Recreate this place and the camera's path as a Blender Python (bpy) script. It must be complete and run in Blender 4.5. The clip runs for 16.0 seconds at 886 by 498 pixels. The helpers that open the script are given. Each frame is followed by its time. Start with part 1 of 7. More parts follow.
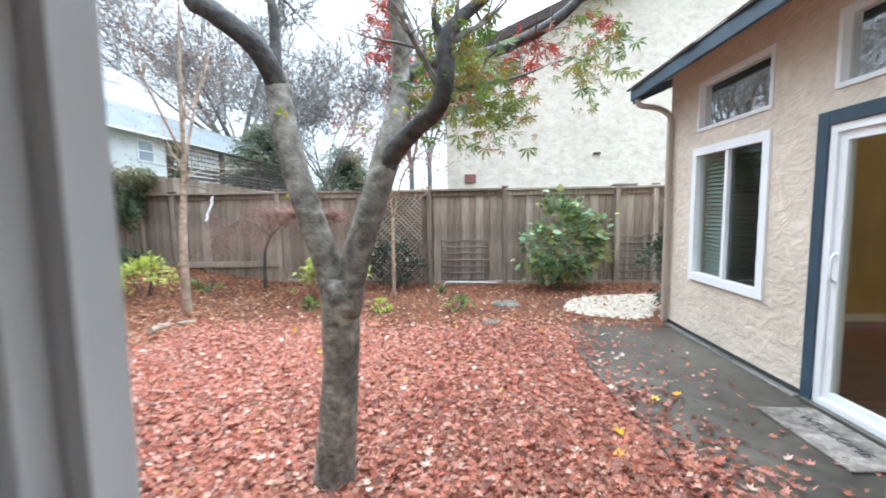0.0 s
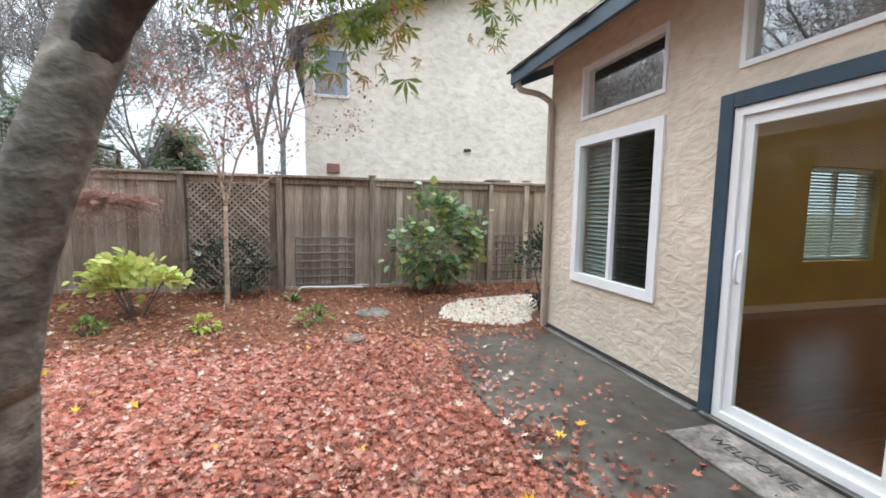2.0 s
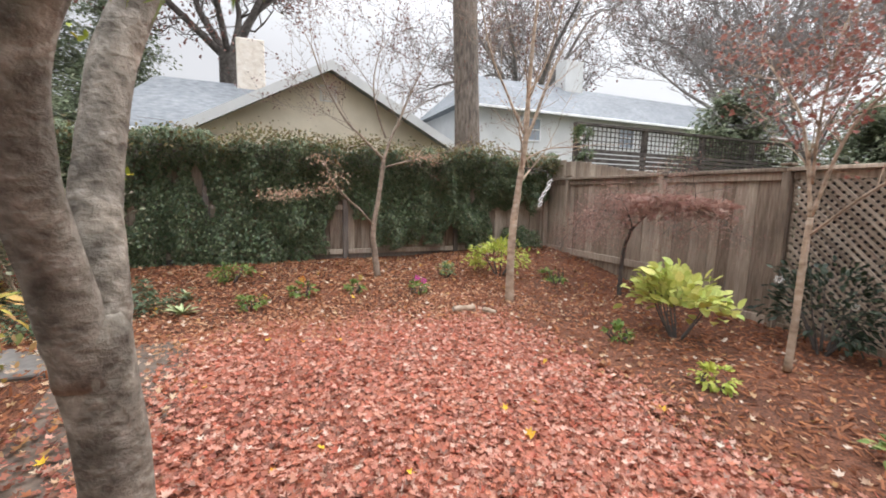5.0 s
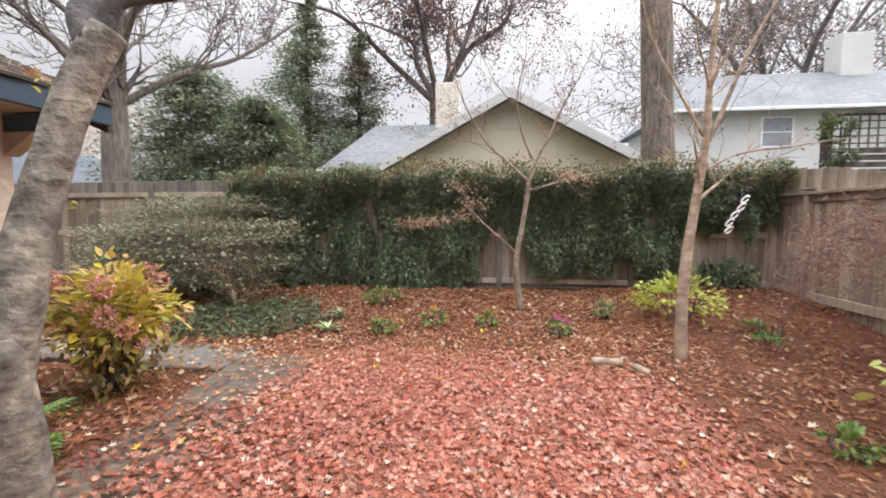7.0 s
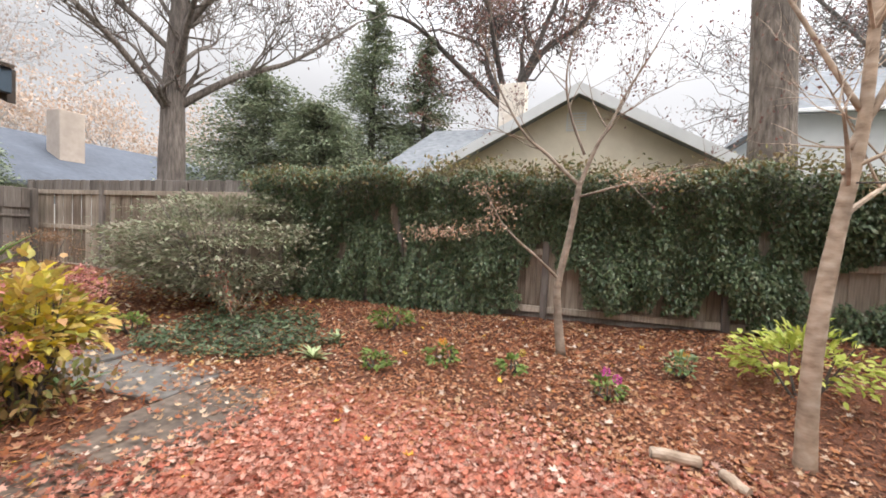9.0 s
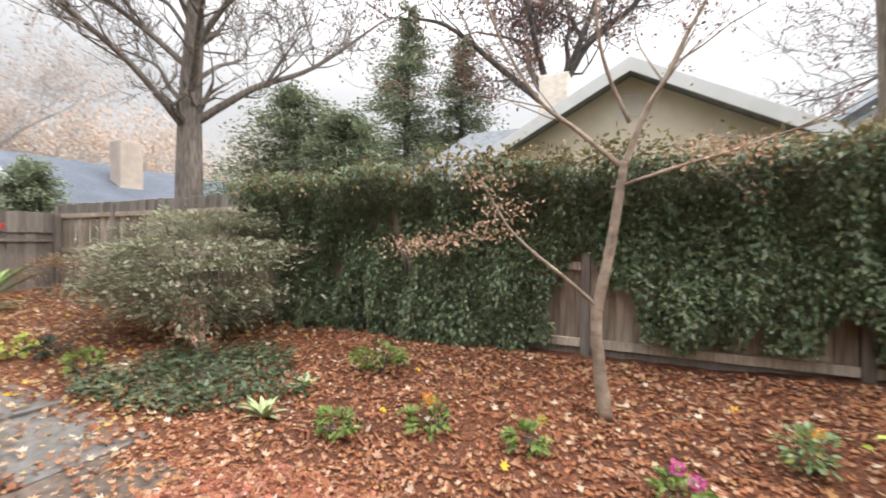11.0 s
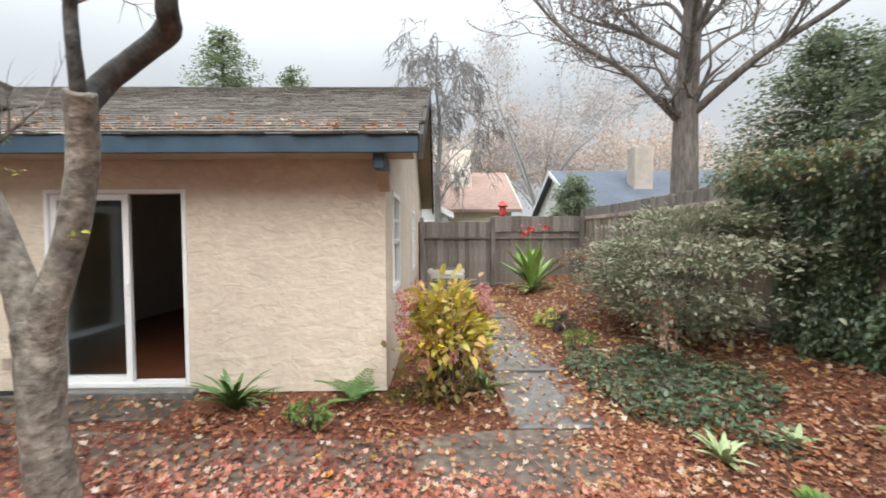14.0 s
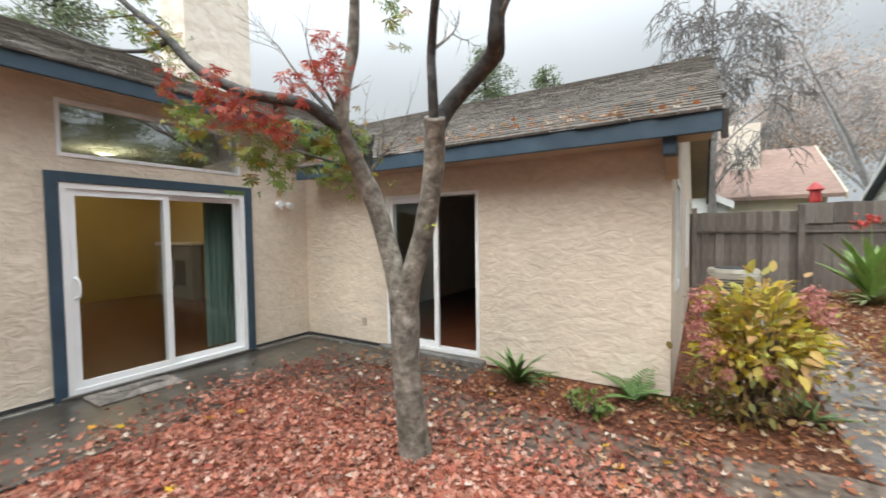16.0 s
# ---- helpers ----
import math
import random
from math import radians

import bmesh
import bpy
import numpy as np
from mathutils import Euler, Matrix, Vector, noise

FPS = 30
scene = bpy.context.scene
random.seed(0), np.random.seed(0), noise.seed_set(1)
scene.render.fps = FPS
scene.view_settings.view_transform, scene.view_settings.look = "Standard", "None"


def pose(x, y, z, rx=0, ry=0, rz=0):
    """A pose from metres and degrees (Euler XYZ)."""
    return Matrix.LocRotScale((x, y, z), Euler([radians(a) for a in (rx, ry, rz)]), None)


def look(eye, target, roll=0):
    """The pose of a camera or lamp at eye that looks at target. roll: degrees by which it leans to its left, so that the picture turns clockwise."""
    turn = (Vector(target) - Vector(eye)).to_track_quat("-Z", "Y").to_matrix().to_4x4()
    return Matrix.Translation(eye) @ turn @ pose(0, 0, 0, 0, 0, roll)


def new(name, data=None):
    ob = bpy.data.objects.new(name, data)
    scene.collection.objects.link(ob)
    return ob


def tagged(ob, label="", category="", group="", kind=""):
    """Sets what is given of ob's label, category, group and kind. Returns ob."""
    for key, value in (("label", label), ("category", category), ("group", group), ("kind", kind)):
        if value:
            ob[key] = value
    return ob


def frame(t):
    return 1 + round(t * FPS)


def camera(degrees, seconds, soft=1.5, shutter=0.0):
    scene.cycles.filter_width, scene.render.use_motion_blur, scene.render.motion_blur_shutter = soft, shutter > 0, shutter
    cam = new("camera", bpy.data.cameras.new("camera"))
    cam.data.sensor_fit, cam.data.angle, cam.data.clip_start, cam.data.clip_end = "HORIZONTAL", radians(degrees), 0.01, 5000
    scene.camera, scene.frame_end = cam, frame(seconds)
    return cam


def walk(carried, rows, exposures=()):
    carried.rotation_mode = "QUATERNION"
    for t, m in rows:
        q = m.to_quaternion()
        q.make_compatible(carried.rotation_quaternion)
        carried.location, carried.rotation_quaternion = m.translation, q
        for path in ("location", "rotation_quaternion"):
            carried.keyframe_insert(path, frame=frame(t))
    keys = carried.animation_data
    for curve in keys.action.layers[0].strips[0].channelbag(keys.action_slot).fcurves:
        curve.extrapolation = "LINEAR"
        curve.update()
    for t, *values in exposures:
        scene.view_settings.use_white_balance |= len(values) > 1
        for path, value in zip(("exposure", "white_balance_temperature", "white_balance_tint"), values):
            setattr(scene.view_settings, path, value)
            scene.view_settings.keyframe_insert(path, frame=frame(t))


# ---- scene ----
cam = camera(94.1, 16.0, soft=1.7, shutter=0.3)
ROWS = [
    (0, 0.025, 0.062, 1.532, 84.58, 0.84, 2.95),
    (0.5, 0.002, 0.295, 1.526, 85.04, -1.99, -3.62),
    (1, 0.032, 0.459, 1.527, 82.60, -2.21, -2.64),
    (1.5, 0.062, 0.807, 1.461, 86.80, 0.04, -15.10),
    (2, 0.144, 1.075, 1.418, 84.57, -0.93, -15.07),
    (2.5, 0.388, 1.322, 1.455, 83.40, -1.55, -2.95),
    (3, 0.550, 1.648, 1.430, 86.14, -2.42, 9.61),
    (3.5, 0.742, 1.967, 1.477, 87.80, -2.43, 19.21),
    (4, 0.900, 2.248, 1.515, 85.35, -1.49, 41.65),
    (6.5, 0.647, 3.608, 1.561, 84.50, -1.92, 85.80),
    (7, 0.481, 3.887, 1.557, 85.87, 0.02, 96.89),
    (7.5, 0.217, 4.059, 1.529, 86.51, -0.01, 99.30),
    (8, -0.126, 4.149, 1.543, 86.52, -0.55, 102.90),
    (10.5, -1.879, 4.570, 1.517, 88.69, -2.57, 110.70),
    (11, -2.215, 4.495, 1.531, 89.06, -0.48, 115.43),
    (11.5, -2.457, 4.532, 1.560, 90.67, 0.71, 132.94),
    (12, -2.616, 4.483, 1.577, 89.18, 1.94, 144.76),
    (12.5, -2.706, 4.344, 1.585, 89.74, -0.32, 150.97),
    (13, -2.761, 4.355, 1.591, 87.75, 0.85, 163.56),
    (13.5, -2.754, 4.379, 1.598, 88.34, 1.52, 171.98),
    (14, -2.723, 4.406, 1.598, 87.99, 0.30, 179.26),
    (14.5, -2.703, 4.448, 1.591, 87.14, 0.56, 187.30),
    (15, -2.659, 4.489, 1.583, 87.46, 0.51, 195.42),
    (15.5, -2.541, 4.526, 1.574, 87.34, 0.46, 203.16),
    (16, -2.433, 4.574, 1.572, 87.69, 0.75, 212.01),
]
walk(cam, [(t, pose(x, y, z, rx, ry, rz)) for t, x, y, z, rx, ry, rz in ROWS],
     exposures=[(0.0, 0.8, 5800, 3), (0.6, 0.41, 6100, 5), (2.5, 0.5, 6250, 7), (4.0, 0.25, 6700, 11), (6.5, 0.36, 6850, 14), (8.0, 0.32, 6950, 14), (10.5, 0.5, 7000, 13), (12.0, 0.48, 7000, 11), (14.0, 0.3, 6600, 8), (16.0, 0.14, 6600, 6)])

# ---------------------------------------------------------------- world and light
world = bpy.data.worlds.new("overcast_sky")
scene.world = world
world.use_nodes = True
wn, wl = world.node_tree.nodes, world.node_tree.links
sky = wn.new("ShaderNodeTexSky")
sky.sky_type, sky.sun_disc = "NISHITA", False
sky.sun_elevation, sky.sun_rotation = radians(47), radians(347)
grey = wn.new("ShaderNodeHueSaturation")
grey.inputs["Saturation"].default_value = 0.25
cloud = wn.new("ShaderNodeTexNoise")
cloud.inputs["Scale"].default_value, cloud.inputs["Detail"].default_value = 2.2, 6
ramp = wn.new("ShaderNodeValToRGB")
ramp.color_ramp.elements[0].position, ramp.color_ramp.elements[1].position = 0.3, 0.75
ramp.color_ramp.elements[0].color, ramp.color_ramp.elements[1].color = (7.3, 7.9, 8.7, 1), (8.9, 9.4, 10.1, 1)
veil = wn.new("ShaderNodeMixRGB")
veil.inputs[0].default_value = 0.88
wl.new(sky.outputs[0], grey.inputs["Color"])
wl.new(cloud.outputs["Fac"], ramp.inputs[0])
wl.new(grey.outputs[0], veil.inputs[1])
wl.new(ramp.outputs[0], veil.inputs[2])
way = wn.new("ShaderNodeTexCoord")
axes = wn.new("ShaderNodeSeparateXYZ")
dome = wn.new("ShaderNodeMapRange")
dome.inputs[1].default_value, dome.inputs[2].default_value = 0.25, 1.0
dome.interpolation_type = "SMOOTHSTEP"
dome.inputs[3].default_value, dome.inputs[4].default_value = 0.68, 3.7
tone = wn.new("ShaderNodeMixRGB")
tone.blend_type = "MULTIPLY"
tone.inputs[0].default_value = 1.0
wl.new(way.outputs["Generated"], axes.inputs[0])
wl.new(axes.outputs["Z"], dome.inputs[0])
wl.new(veil.outputs[0], tone.inputs[1])
wl.new(dome.outputs[0], tone.inputs[2])
sunward = wn.new("ShaderNodeVectorMath")
sunward.operation = "DOT_PRODUCT"
sunward.inputs[1].default_value = (0.12, 0.99, 0.0)
side_tone = wn.new("ShaderNodeMapRange")
side_tone.inputs[1].default_value, side_tone.inputs[2].default_value = -1.0, 1.0
side_tone.inputs[3].default_value, side_tone.inputs[4].default_value = 0.78, 1.24
lean = wn.new("ShaderNodeMixRGB")
lean.blend_type = "MULTIPLY"
lean.inputs[0].default_value = 1.0
wl.new(way.outputs["Generated"], sunward.inputs[0])
wl.new(sunward.outputs["Value"], side_tone.inputs[0])
wl.new(tone.outputs[0], lean.inputs[1])
wl.new(side_tone.outputs[0], lean.inputs[2])
wl.new(lean.outputs[0], wn["Background"].inputs[0])
wn["Background"].inputs[1].default_value = 0.125
sun = new("sun", bpy.data.lights.new("sun", "SUN"))
sun.data.energy, sun.data.angle, sun.data.color = 1.8, radians(45), (1.0, 0.96, 0.9)
sun.matrix_world = look((0, 0, 20), (4, -18, 0))


# ---------------------------------------------------------------- materials
def mat(name, ramp_colors, scale=8.0, rough=0.8, bump=0.0, bump_scale=None, stretch=(1, 1, 1), metal=0.0, stain=0.0, stain_scale=0.7,
        island=0.0, per_object=0.0, detail=6, spec=0.5, bump_distance=0.01, subsurface=0.0, warp=0.0):
    """A grained surface: noise through a colour ramp, a second coarser noise for stains, bump, and variation by piece."""
    m = bpy.data.materials.new(name)
    m.use_nodes = True
    n, l = m.node_tree.nodes, m.node_tree.links
    b = n["Principled BSDF"]
    tc = n.new("ShaderNodeTexCoord")
    mp = n.new("ShaderNodeMapping")
    mp.inputs["Scale"].default_value = stretch
    l.new(tc.outputs["Object"], mp.inputs["Vector"])
    nz = n.new("ShaderNodeTexNoise")
    nz.inputs["Scale"].default_value, nz.inputs["Detail"].default_value = scale, detail
    nz.inputs["Distortion"].default_value = warp
    l.new(mp.outputs[0], nz.inputs["Vector"])
    rp = n.new("ShaderNodeValToRGB")
    els = rp.color_ramp.elements
    k = len(ramp_colors)
    for i, c in enumerate(ramp_colors):
        pos = 0.28 + 0.44 * i / max(1, k - 1)
        e = els[i] if i < 2 else els.new(pos)
        e.position, e.color = pos, (*c, 1)
    fac = nz.outputs["Fac"]
    if island or per_object:
        src = n.new("ShaderNodeNewGeometry").outputs["Random Per Island"] if island else n.new("ShaderNodeObjectInfo").outputs["Random"]
        mx = n.new("ShaderNodeMix")
        mx.inputs[0].default_value = island or per_object
        l.new(fac, mx.inputs[2])
        sc = n.new("ShaderNodeMapRange")
        sc.inputs[3].default_value, sc.inputs[4].default_value = 0.25, 0.75
        l.new(src, sc.inputs[0])
        l.new(sc.outputs[0], mx.inputs[3])
        fac = mx.outputs[0]
    l.new(fac, rp.inputs[0])
    col = rp.outputs[0]
    if stain:
        s = n.new("ShaderNodeTexNoise")
        s.inputs["Scale"].default_value, s.inputs["Detail"].default_value = stain_scale, 5
        l.new(tc.outputs["Object"], s.inputs["Vector"])
        sr = n.new("ShaderNodeMapRange")
        sr.inputs[1].default_value, sr.inputs[2].default_value = 0.35, 0.7
        sr.inputs[3].default_value, sr.inputs[4].default_value = 1.0 - stain, 1.0 + stain * 0.4
        l.new(s.outputs["Fac"], sr.inputs[0])
        mm = n.new("ShaderNodeMixRGB")
        mm.blend_type = "MULTIPLY"
        mm.inputs[0].default_value = 1.0
        l.new(col, mm.inputs[1])
        l.new(sr.outputs[0], mm.inputs[2])
        col = mm.outputs[0]
    l.new(col, b.inputs["Base Color"])
    b.inputs["Roughness"].default_value, b.inputs["Metallic"].default_value = rough, metal
    b.inputs["Specular IOR Level"].default_value = spec
    if bump:
        bn = n.new("ShaderNodeTexNoise")
        bn.inputs["Scale"].default_value, bn.inputs["Detail"].default_value = bump_scale or scale * 2, 5
        bn.inputs["Distortion"].default_value = warp
        l.new(mp.outputs[0], bn.inputs["Vector"])
        bp = n.new("ShaderNodeBump")
        bp.inputs["Strength"].default_value, bp.inputs["Distance"].default_value = bump, bump_distance
        l.new(bn.outputs["Fac"], bp.inputs["Height"])
        l.new(bp.outputs[0], b.inputs["Normal"])
    return m


def glass(name, tint=(0.92, 0.96, 0.96), least=0.05, power=4.0):
    """A window pane: mostly clear, with a mirror gloss that grows from its least value towards grazing angles."""
    m = bpy.data.materials.new(name)
    m.use_nodes = True
    n, l = m.node_tree.nodes, m.node_tree.links
    n.remove(n["Principled BSDF"])
    t, g, x, f = n.new("ShaderNodeBsdfTransparent"), n.new("ShaderNodeBsdfGlossy"), n.new("ShaderNodeMixShader"), n.new("ShaderNodeLayerWeight")
    t.inputs[0].default_value = (*tint, 1)
    g.inputs["Roughness"].default_value = 0.01
    p, r = n.new("ShaderNodeMath"), n.new("ShaderNodeMapRange")
    p.operation = "POWER"
    p.inputs[1].default_value = power
    r.inputs[3].default_value = least
    f.inputs[0].default_value = 0.5
    l.new(f.outputs["Facing"], p.inputs[0])
    l.new(p.outputs[0], r.inputs[0])
    l.new(r.outputs[0], x.inputs[0])
    l.new(t.outputs[0], x.inputs[1])
    l.new(g.outputs[0], x.inputs[2])
    l.new(x.outputs[0], n["Material Output"].inputs[0])
    return m


STUCCO = mat("stucco_tan", [(0.62, 0.525, 0.42), (0.69, 0.592, 0.482), (0.75, 0.652, 0.538)], 6.0, 0.9, 1.0, 6.5, stretch=(1.1, 1.1, 2.0), stain=0.12, stain_scale=1.2, bump_distance=0.018, warp=0.9)
STUCCO_NB = mat("stucco_cream", [(0.7, 0.61, 0.51), (0.8, 0.71, 0.6), (0.87, 0.79, 0.69), (0.9, 0.83, 0.74)], 4.5, 0.9, 0.7, 5.0, stretch=(1.0, 1.0, 1.6), stain=0.09, stain_scale=0.9, bump_distance=0.025, warp=0.6)
WHITE = mat("white_vinyl", [(0.82, 0.83, 0.84), (0.88, 0.88, 0.88)], 6, 0.4, stain=0.05)
BLUE = mat("slate_blue_paint", [(0.028, 0.055, 0.085), (0.045, 0.08, 0.115)], 5, 0.55, 0.15, 40, stain=0.2, stain_scale=2)
SOFFIT = mat("soffit_paint", [(0.42, 0.34, 0.26), (0.48, 0.39, 0.3)], 6, 0.8, stain=0.15)
CONCRETE = mat("wet_concrete", [(0.05, 0.044, 0.036), (0.085, 0.076, 0.064), (0.125, 0.112, 0.095)], 9, 0.33, 0.25, 90, stain=0.45, stain_scale=1.1, bump_distance=0.004)
PATH = mat("path_concrete", [(0.11, 0.104, 0.097), (0.17, 0.16, 0.15), (0.225, 0.21, 0.195)], 12, 0.5, 0.3, 90, stain=0.4, stain_scale=1.3, bump_distance=0.004)
DIRT = mat("leaf_stained_concrete", [(0.075, 0.055, 0.042), (0.14, 0.105, 0.082), (0.21, 0.165, 0.13)], 14, 0.7, 0.4, 70, stain=0.4, stain_scale=1.6, bump_distance=0.006)
MULCH = mat("bark_mulch", [(0.05, 0.018, 0.01), (0.16, 0.055, 0.026), (0.28, 0.11, 0.055)], 55, 0.85, 1.0, 70, stain=0.35, stain_scale=1.2, bump_distance=0.03)
LITTER = mat("leaf_litter", [(0.09, 0.03, 0.02), (0.28, 0.085, 0.05), (0.44, 0.17, 0.11), (0.5, 0.25, 0.18)], 38, 0.75, 1.0, 45, stain=0.2, stain_scale=0.9, bump_distance=0.03)
EARTH = mat("soil_and_grass", [(0.05, 0.045, 0.025), (0.1, 0.1, 0.05), (0.14, 0.12, 0.07)], 6, 0.95, 0.8, 30, stain=0.3, bump_distance=0.03)
SHAKE = mat("weathered_shake", [(0.06, 0.05, 0.042), (0.14, 0.12, 0.102), (0.25, 0.222, 0.195)], 14, 0.9, 0.7, 60, stretch=(1, 1, 1), per_object=0.45, stain=0.3, stain_scale=1.5, bump_distance=0.01)
SHAKE_ST = mat("weathered_shake_far", [(0.06, 0.05, 0.042), (0.14, 0.12, 0.102), (0.25, 0.222, 0.195)], 14, 0.9, 0.7, 60, island=0.45, stain=0.3, stain_scale=1.5, bump_distance=0.01)
FENCE = mat("weathered_fence_board", [(0.13, 0.095, 0.07), (0.29, 0.225, 0.172), (0.42, 0.345, 0.275), (0.62, 0.53, 0.43)], 5, 0.88, 0.5, 18, stretch=(9, 9, 0.7), per_object=0.5, stain=0.35, stain_scale=1.4, bump_distance=0.008)
FENCE_OLD = mat("grey_fence_board", [(0.115, 0.096, 0.083), (0.22, 0.19, 0.168), (0.33, 0.295, 0.265)], 5, 0.9, 0.5, 18, stretch=(9, 9, 0.7), per_object=0.5, stain=0.4, stain_scale=1.2, bump_distance=0.008)
BARK = mat("smooth_grey_bark", [(0.1, 0.085, 0.068), (0.19, 0.165, 0.135), (0.27, 0.24, 0.2), (0.38, 0.345, 0.3)], 17, 0.9, 1.0, 34, stretch=(1, 1, 1.15), stain=0.5, stain_scale=5.5, bump_distance=0.014)
BARK_PALE = mat("pale_tan_bark", [(0.27, 0.19, 0.13), (0.45, 0.34, 0.25), (0.58, 0.47, 0.37)], 9, 0.85, 0.5, 20, stretch=(1, 1, 2), stain=0.35, stain_scale=3, bump_distance=0.01)
BARK_TAN = mat("grey_tan_bark", [(0.19, 0.14, 0.105), (0.3, 0.235, 0.18), (0.4, 0.325, 0.26)], 9, 0.85, 0.5, 20, stretch=(1, 1, 2), stain=0.35, stain_scale=3, bump_distance=0.01)
BARK_DARK = mat("dark_twig_bark", [(0.06, 0.05, 0.045), (0.11, 0.095, 0.085), (0.17, 0.15, 0.135)], 9, 0.9, 0.5, 20, stain=0.3, stain_scale=3)
# lighter grey bark for trees beyond the fences; the lift imitates haze
BARK_FAR = mat("hazed_grey_bark", [(0.13, 0.12, 0.115), (0.22, 0.205, 0.195), (0.32, 0.305, 0.29)], 6, 0.9, 0.5, 14, stain=0.3, stain_scale=2)
BARK_FUR = mat("furrowed_trunk_bark", [(0.1, 0.085, 0.075), (0.2, 0.17, 0.15), (0.29, 0.25, 0.22)], 6, 0.9, 1.0, 9, stretch=(3, 3, 0.6), stain=0.3, stain_scale=1, bump_distance=0.05)
FLOOR_WOOD = mat("red_brown_floor", [(0.10, 0.032, 0.016), (0.17, 0.06, 0.03)], 4, 0.25, 0.1, 20, stretch=(1, 8, 1))
OCHRE = mat("ochre_wall_paint", [(0.52, 0.38, 0.14), (0.58, 0.43, 0.17)], 3, 0.8, stain=0.08)
PLASTER = mat("off_white_plaster", [(0.66, 0.63, 0.58), (0.73, 0.7, 0.65)], 3, 0.85, stain=0.08)
BLIND = mat("pale_blind_slat", [(0.25, 0.29, 0.26), (0.33, 0.37, 0.33)], 4, 0.6)
CURTAIN = mat("green_curtain", [(0.16, 0.24, 0.2), (0.24, 0.33, 0.28)], 4, 0.85, 0.3, 12, stretch=(1, 1, 0.2))
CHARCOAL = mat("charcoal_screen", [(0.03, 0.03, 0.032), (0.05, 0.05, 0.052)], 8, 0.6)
PANE = glass("window_glass", (0.92, 0.96, 0.96), 0.03, 4.0)
PANE_SIDE = glass("side_window_glass", (0.75, 0.8, 0.8), 0.04, 9.0)
PANE_COATED = glass("coated_window_glass", (0.7, 0.78, 0.8), 0.16, 0.55)
PANE_SCREEN = glass("screened_glass", (0.42, 0.45, 0.45), 0.05, 4.0)
METAL = mat("brushed_metal", [(0.55, 0.55, 0.55), (0.65, 0.65, 0.65)], 20, 0.35, metal=0.9)


# ---------------------------------------------------------------- building helpers
def thing(name, x=0.0, y=0.0, z=0.0, label="", category="", group="", kind="", rz=0.0):
    ob = new(name)
    ob.empty_display_size = 0.1
    ob.matrix_world = pose(x, y, z, 0, 0, rz)
    return tagged(ob, label, category, group, kind)


def mesh_of(bm, name, material, smooth=False):
    me = bpy.data.meshes.new(name)
    bm.normal_update()
    bm.to_mesh(me)
    bm.free()
    for m in material if isinstance(material, (list, tuple)) else [material]:
        me.materials.append(m)
    if smooth:
        me.shade_smooth()
    return me


def part(name, bm, material, parent=None, label="", smooth=False, at=None):
    """One mesh object under a thing or under a part."""
    ob = new(name, bm if isinstance(bm, bpy.types.Mesh) else mesh_of(bm, name, material, smooth))
    if parent:
        ob.parent = parent
    if at is not None:
        ob.matrix_basis = at
    return tagged(ob, label)


def box(bm, x0, x1, y0, y1, z0, z1, bevel=0.0):
    r = bmesh.ops.create_cube(bm, size=1, matrix=Matrix.Translation(((x0 + x1) / 2, (y0 + y1) / 2, (z0 + z1) / 2)) @ Matrix.Diagonal((x1 - x0, y1 - y0, z1 - z0, 1)))
    if bevel:
        es = list({e for v in r["verts"] for e in v.link_edges})
        bmesh.ops.bevel(bm, geom=es, offset=bevel, segments=1, affect="EDGES")
    return bm


def boxes(*dims, bevel=0.0):
    bm = bmesh.new()
    for d in dims:
        box(bm, *d, bevel=bevel)
    return bm


def prism(bm, profile, place, depth):
    """Extrudes a closed 2D profile; place(u, v, w) gives the corner, w = 0 and depth at the two ends."""
    a = [bm.verts.new(place(u, v, 0)) for u, v in profile]
    b = [bm.verts.new(place(u, v, depth)) for u, v in profile]
    bm.faces.new(a)
    bm.faces.new(b[::-1])
    for i in range(len(a)):
        j = (i + 1) % len(a)
        bm.faces.new((a[j], a[i], b[i], b[j]))
    bmesh.ops.recalc_face_normals(bm, faces=bm.faces)
    return bm


def wall(axis, c0, c1, u0, u1, z0, z1, openings):
    """A thick wall with openings through it. axis 'x': the wall stands at x = c0..c1 and runs along y."""
    us = sorted({u0, u1, *[o[0] for o in openings], *[o[1] for o in openings]})
    zs = sorted({z0, z1, *[o[2] for o in openings], *[o[3] for o in openings]})
    solid = {}
    for i in range(len(us) - 1):
        for j in range(len(zs) - 1):
            um, zm = (us[i] + us[i + 1]) / 2, (zs[j] + zs[j + 1]) / 2
            solid[i, j] = not any(o[0] < um < o[1] and o[2] < zm < o[3] for o in openings)
    bm = bmesh.new()
    pt = {}

    def v(c, i, j):
        if (c, i, j) not in pt:
            pt[c, i, j] = bm.verts.new((c, us[i], zs[j]) if axis == "x" else (us[i], c, zs[j]))
        return pt[c, i, j]
    for (i, j), s in solid.items():
        if not s:
            continue
        for c in (c0, c1):
            bm.faces.new((v(c, i, j), v(c, i + 1, j), v(c, i + 1, j + 1), v(c, i, j + 1)))
        for di, dj, p, q in ((-1, 0, (i, j), (i, j + 1)), (1, 0, (i + 1, j), (i + 1, j + 1)), (0, -1, (i, j), (i + 1, j)), (0, 1, (i, j + 1), (i + 1, j + 1))):
            if not solid.get((i + di, j + dj), False):
                bm.faces.new((v(c0, *p), v(c0, *q), v(c1, *q), v(c1, *p)))
    bmesh.ops.recalc_face_normals(bm, faces=bm.faces)
    return bm


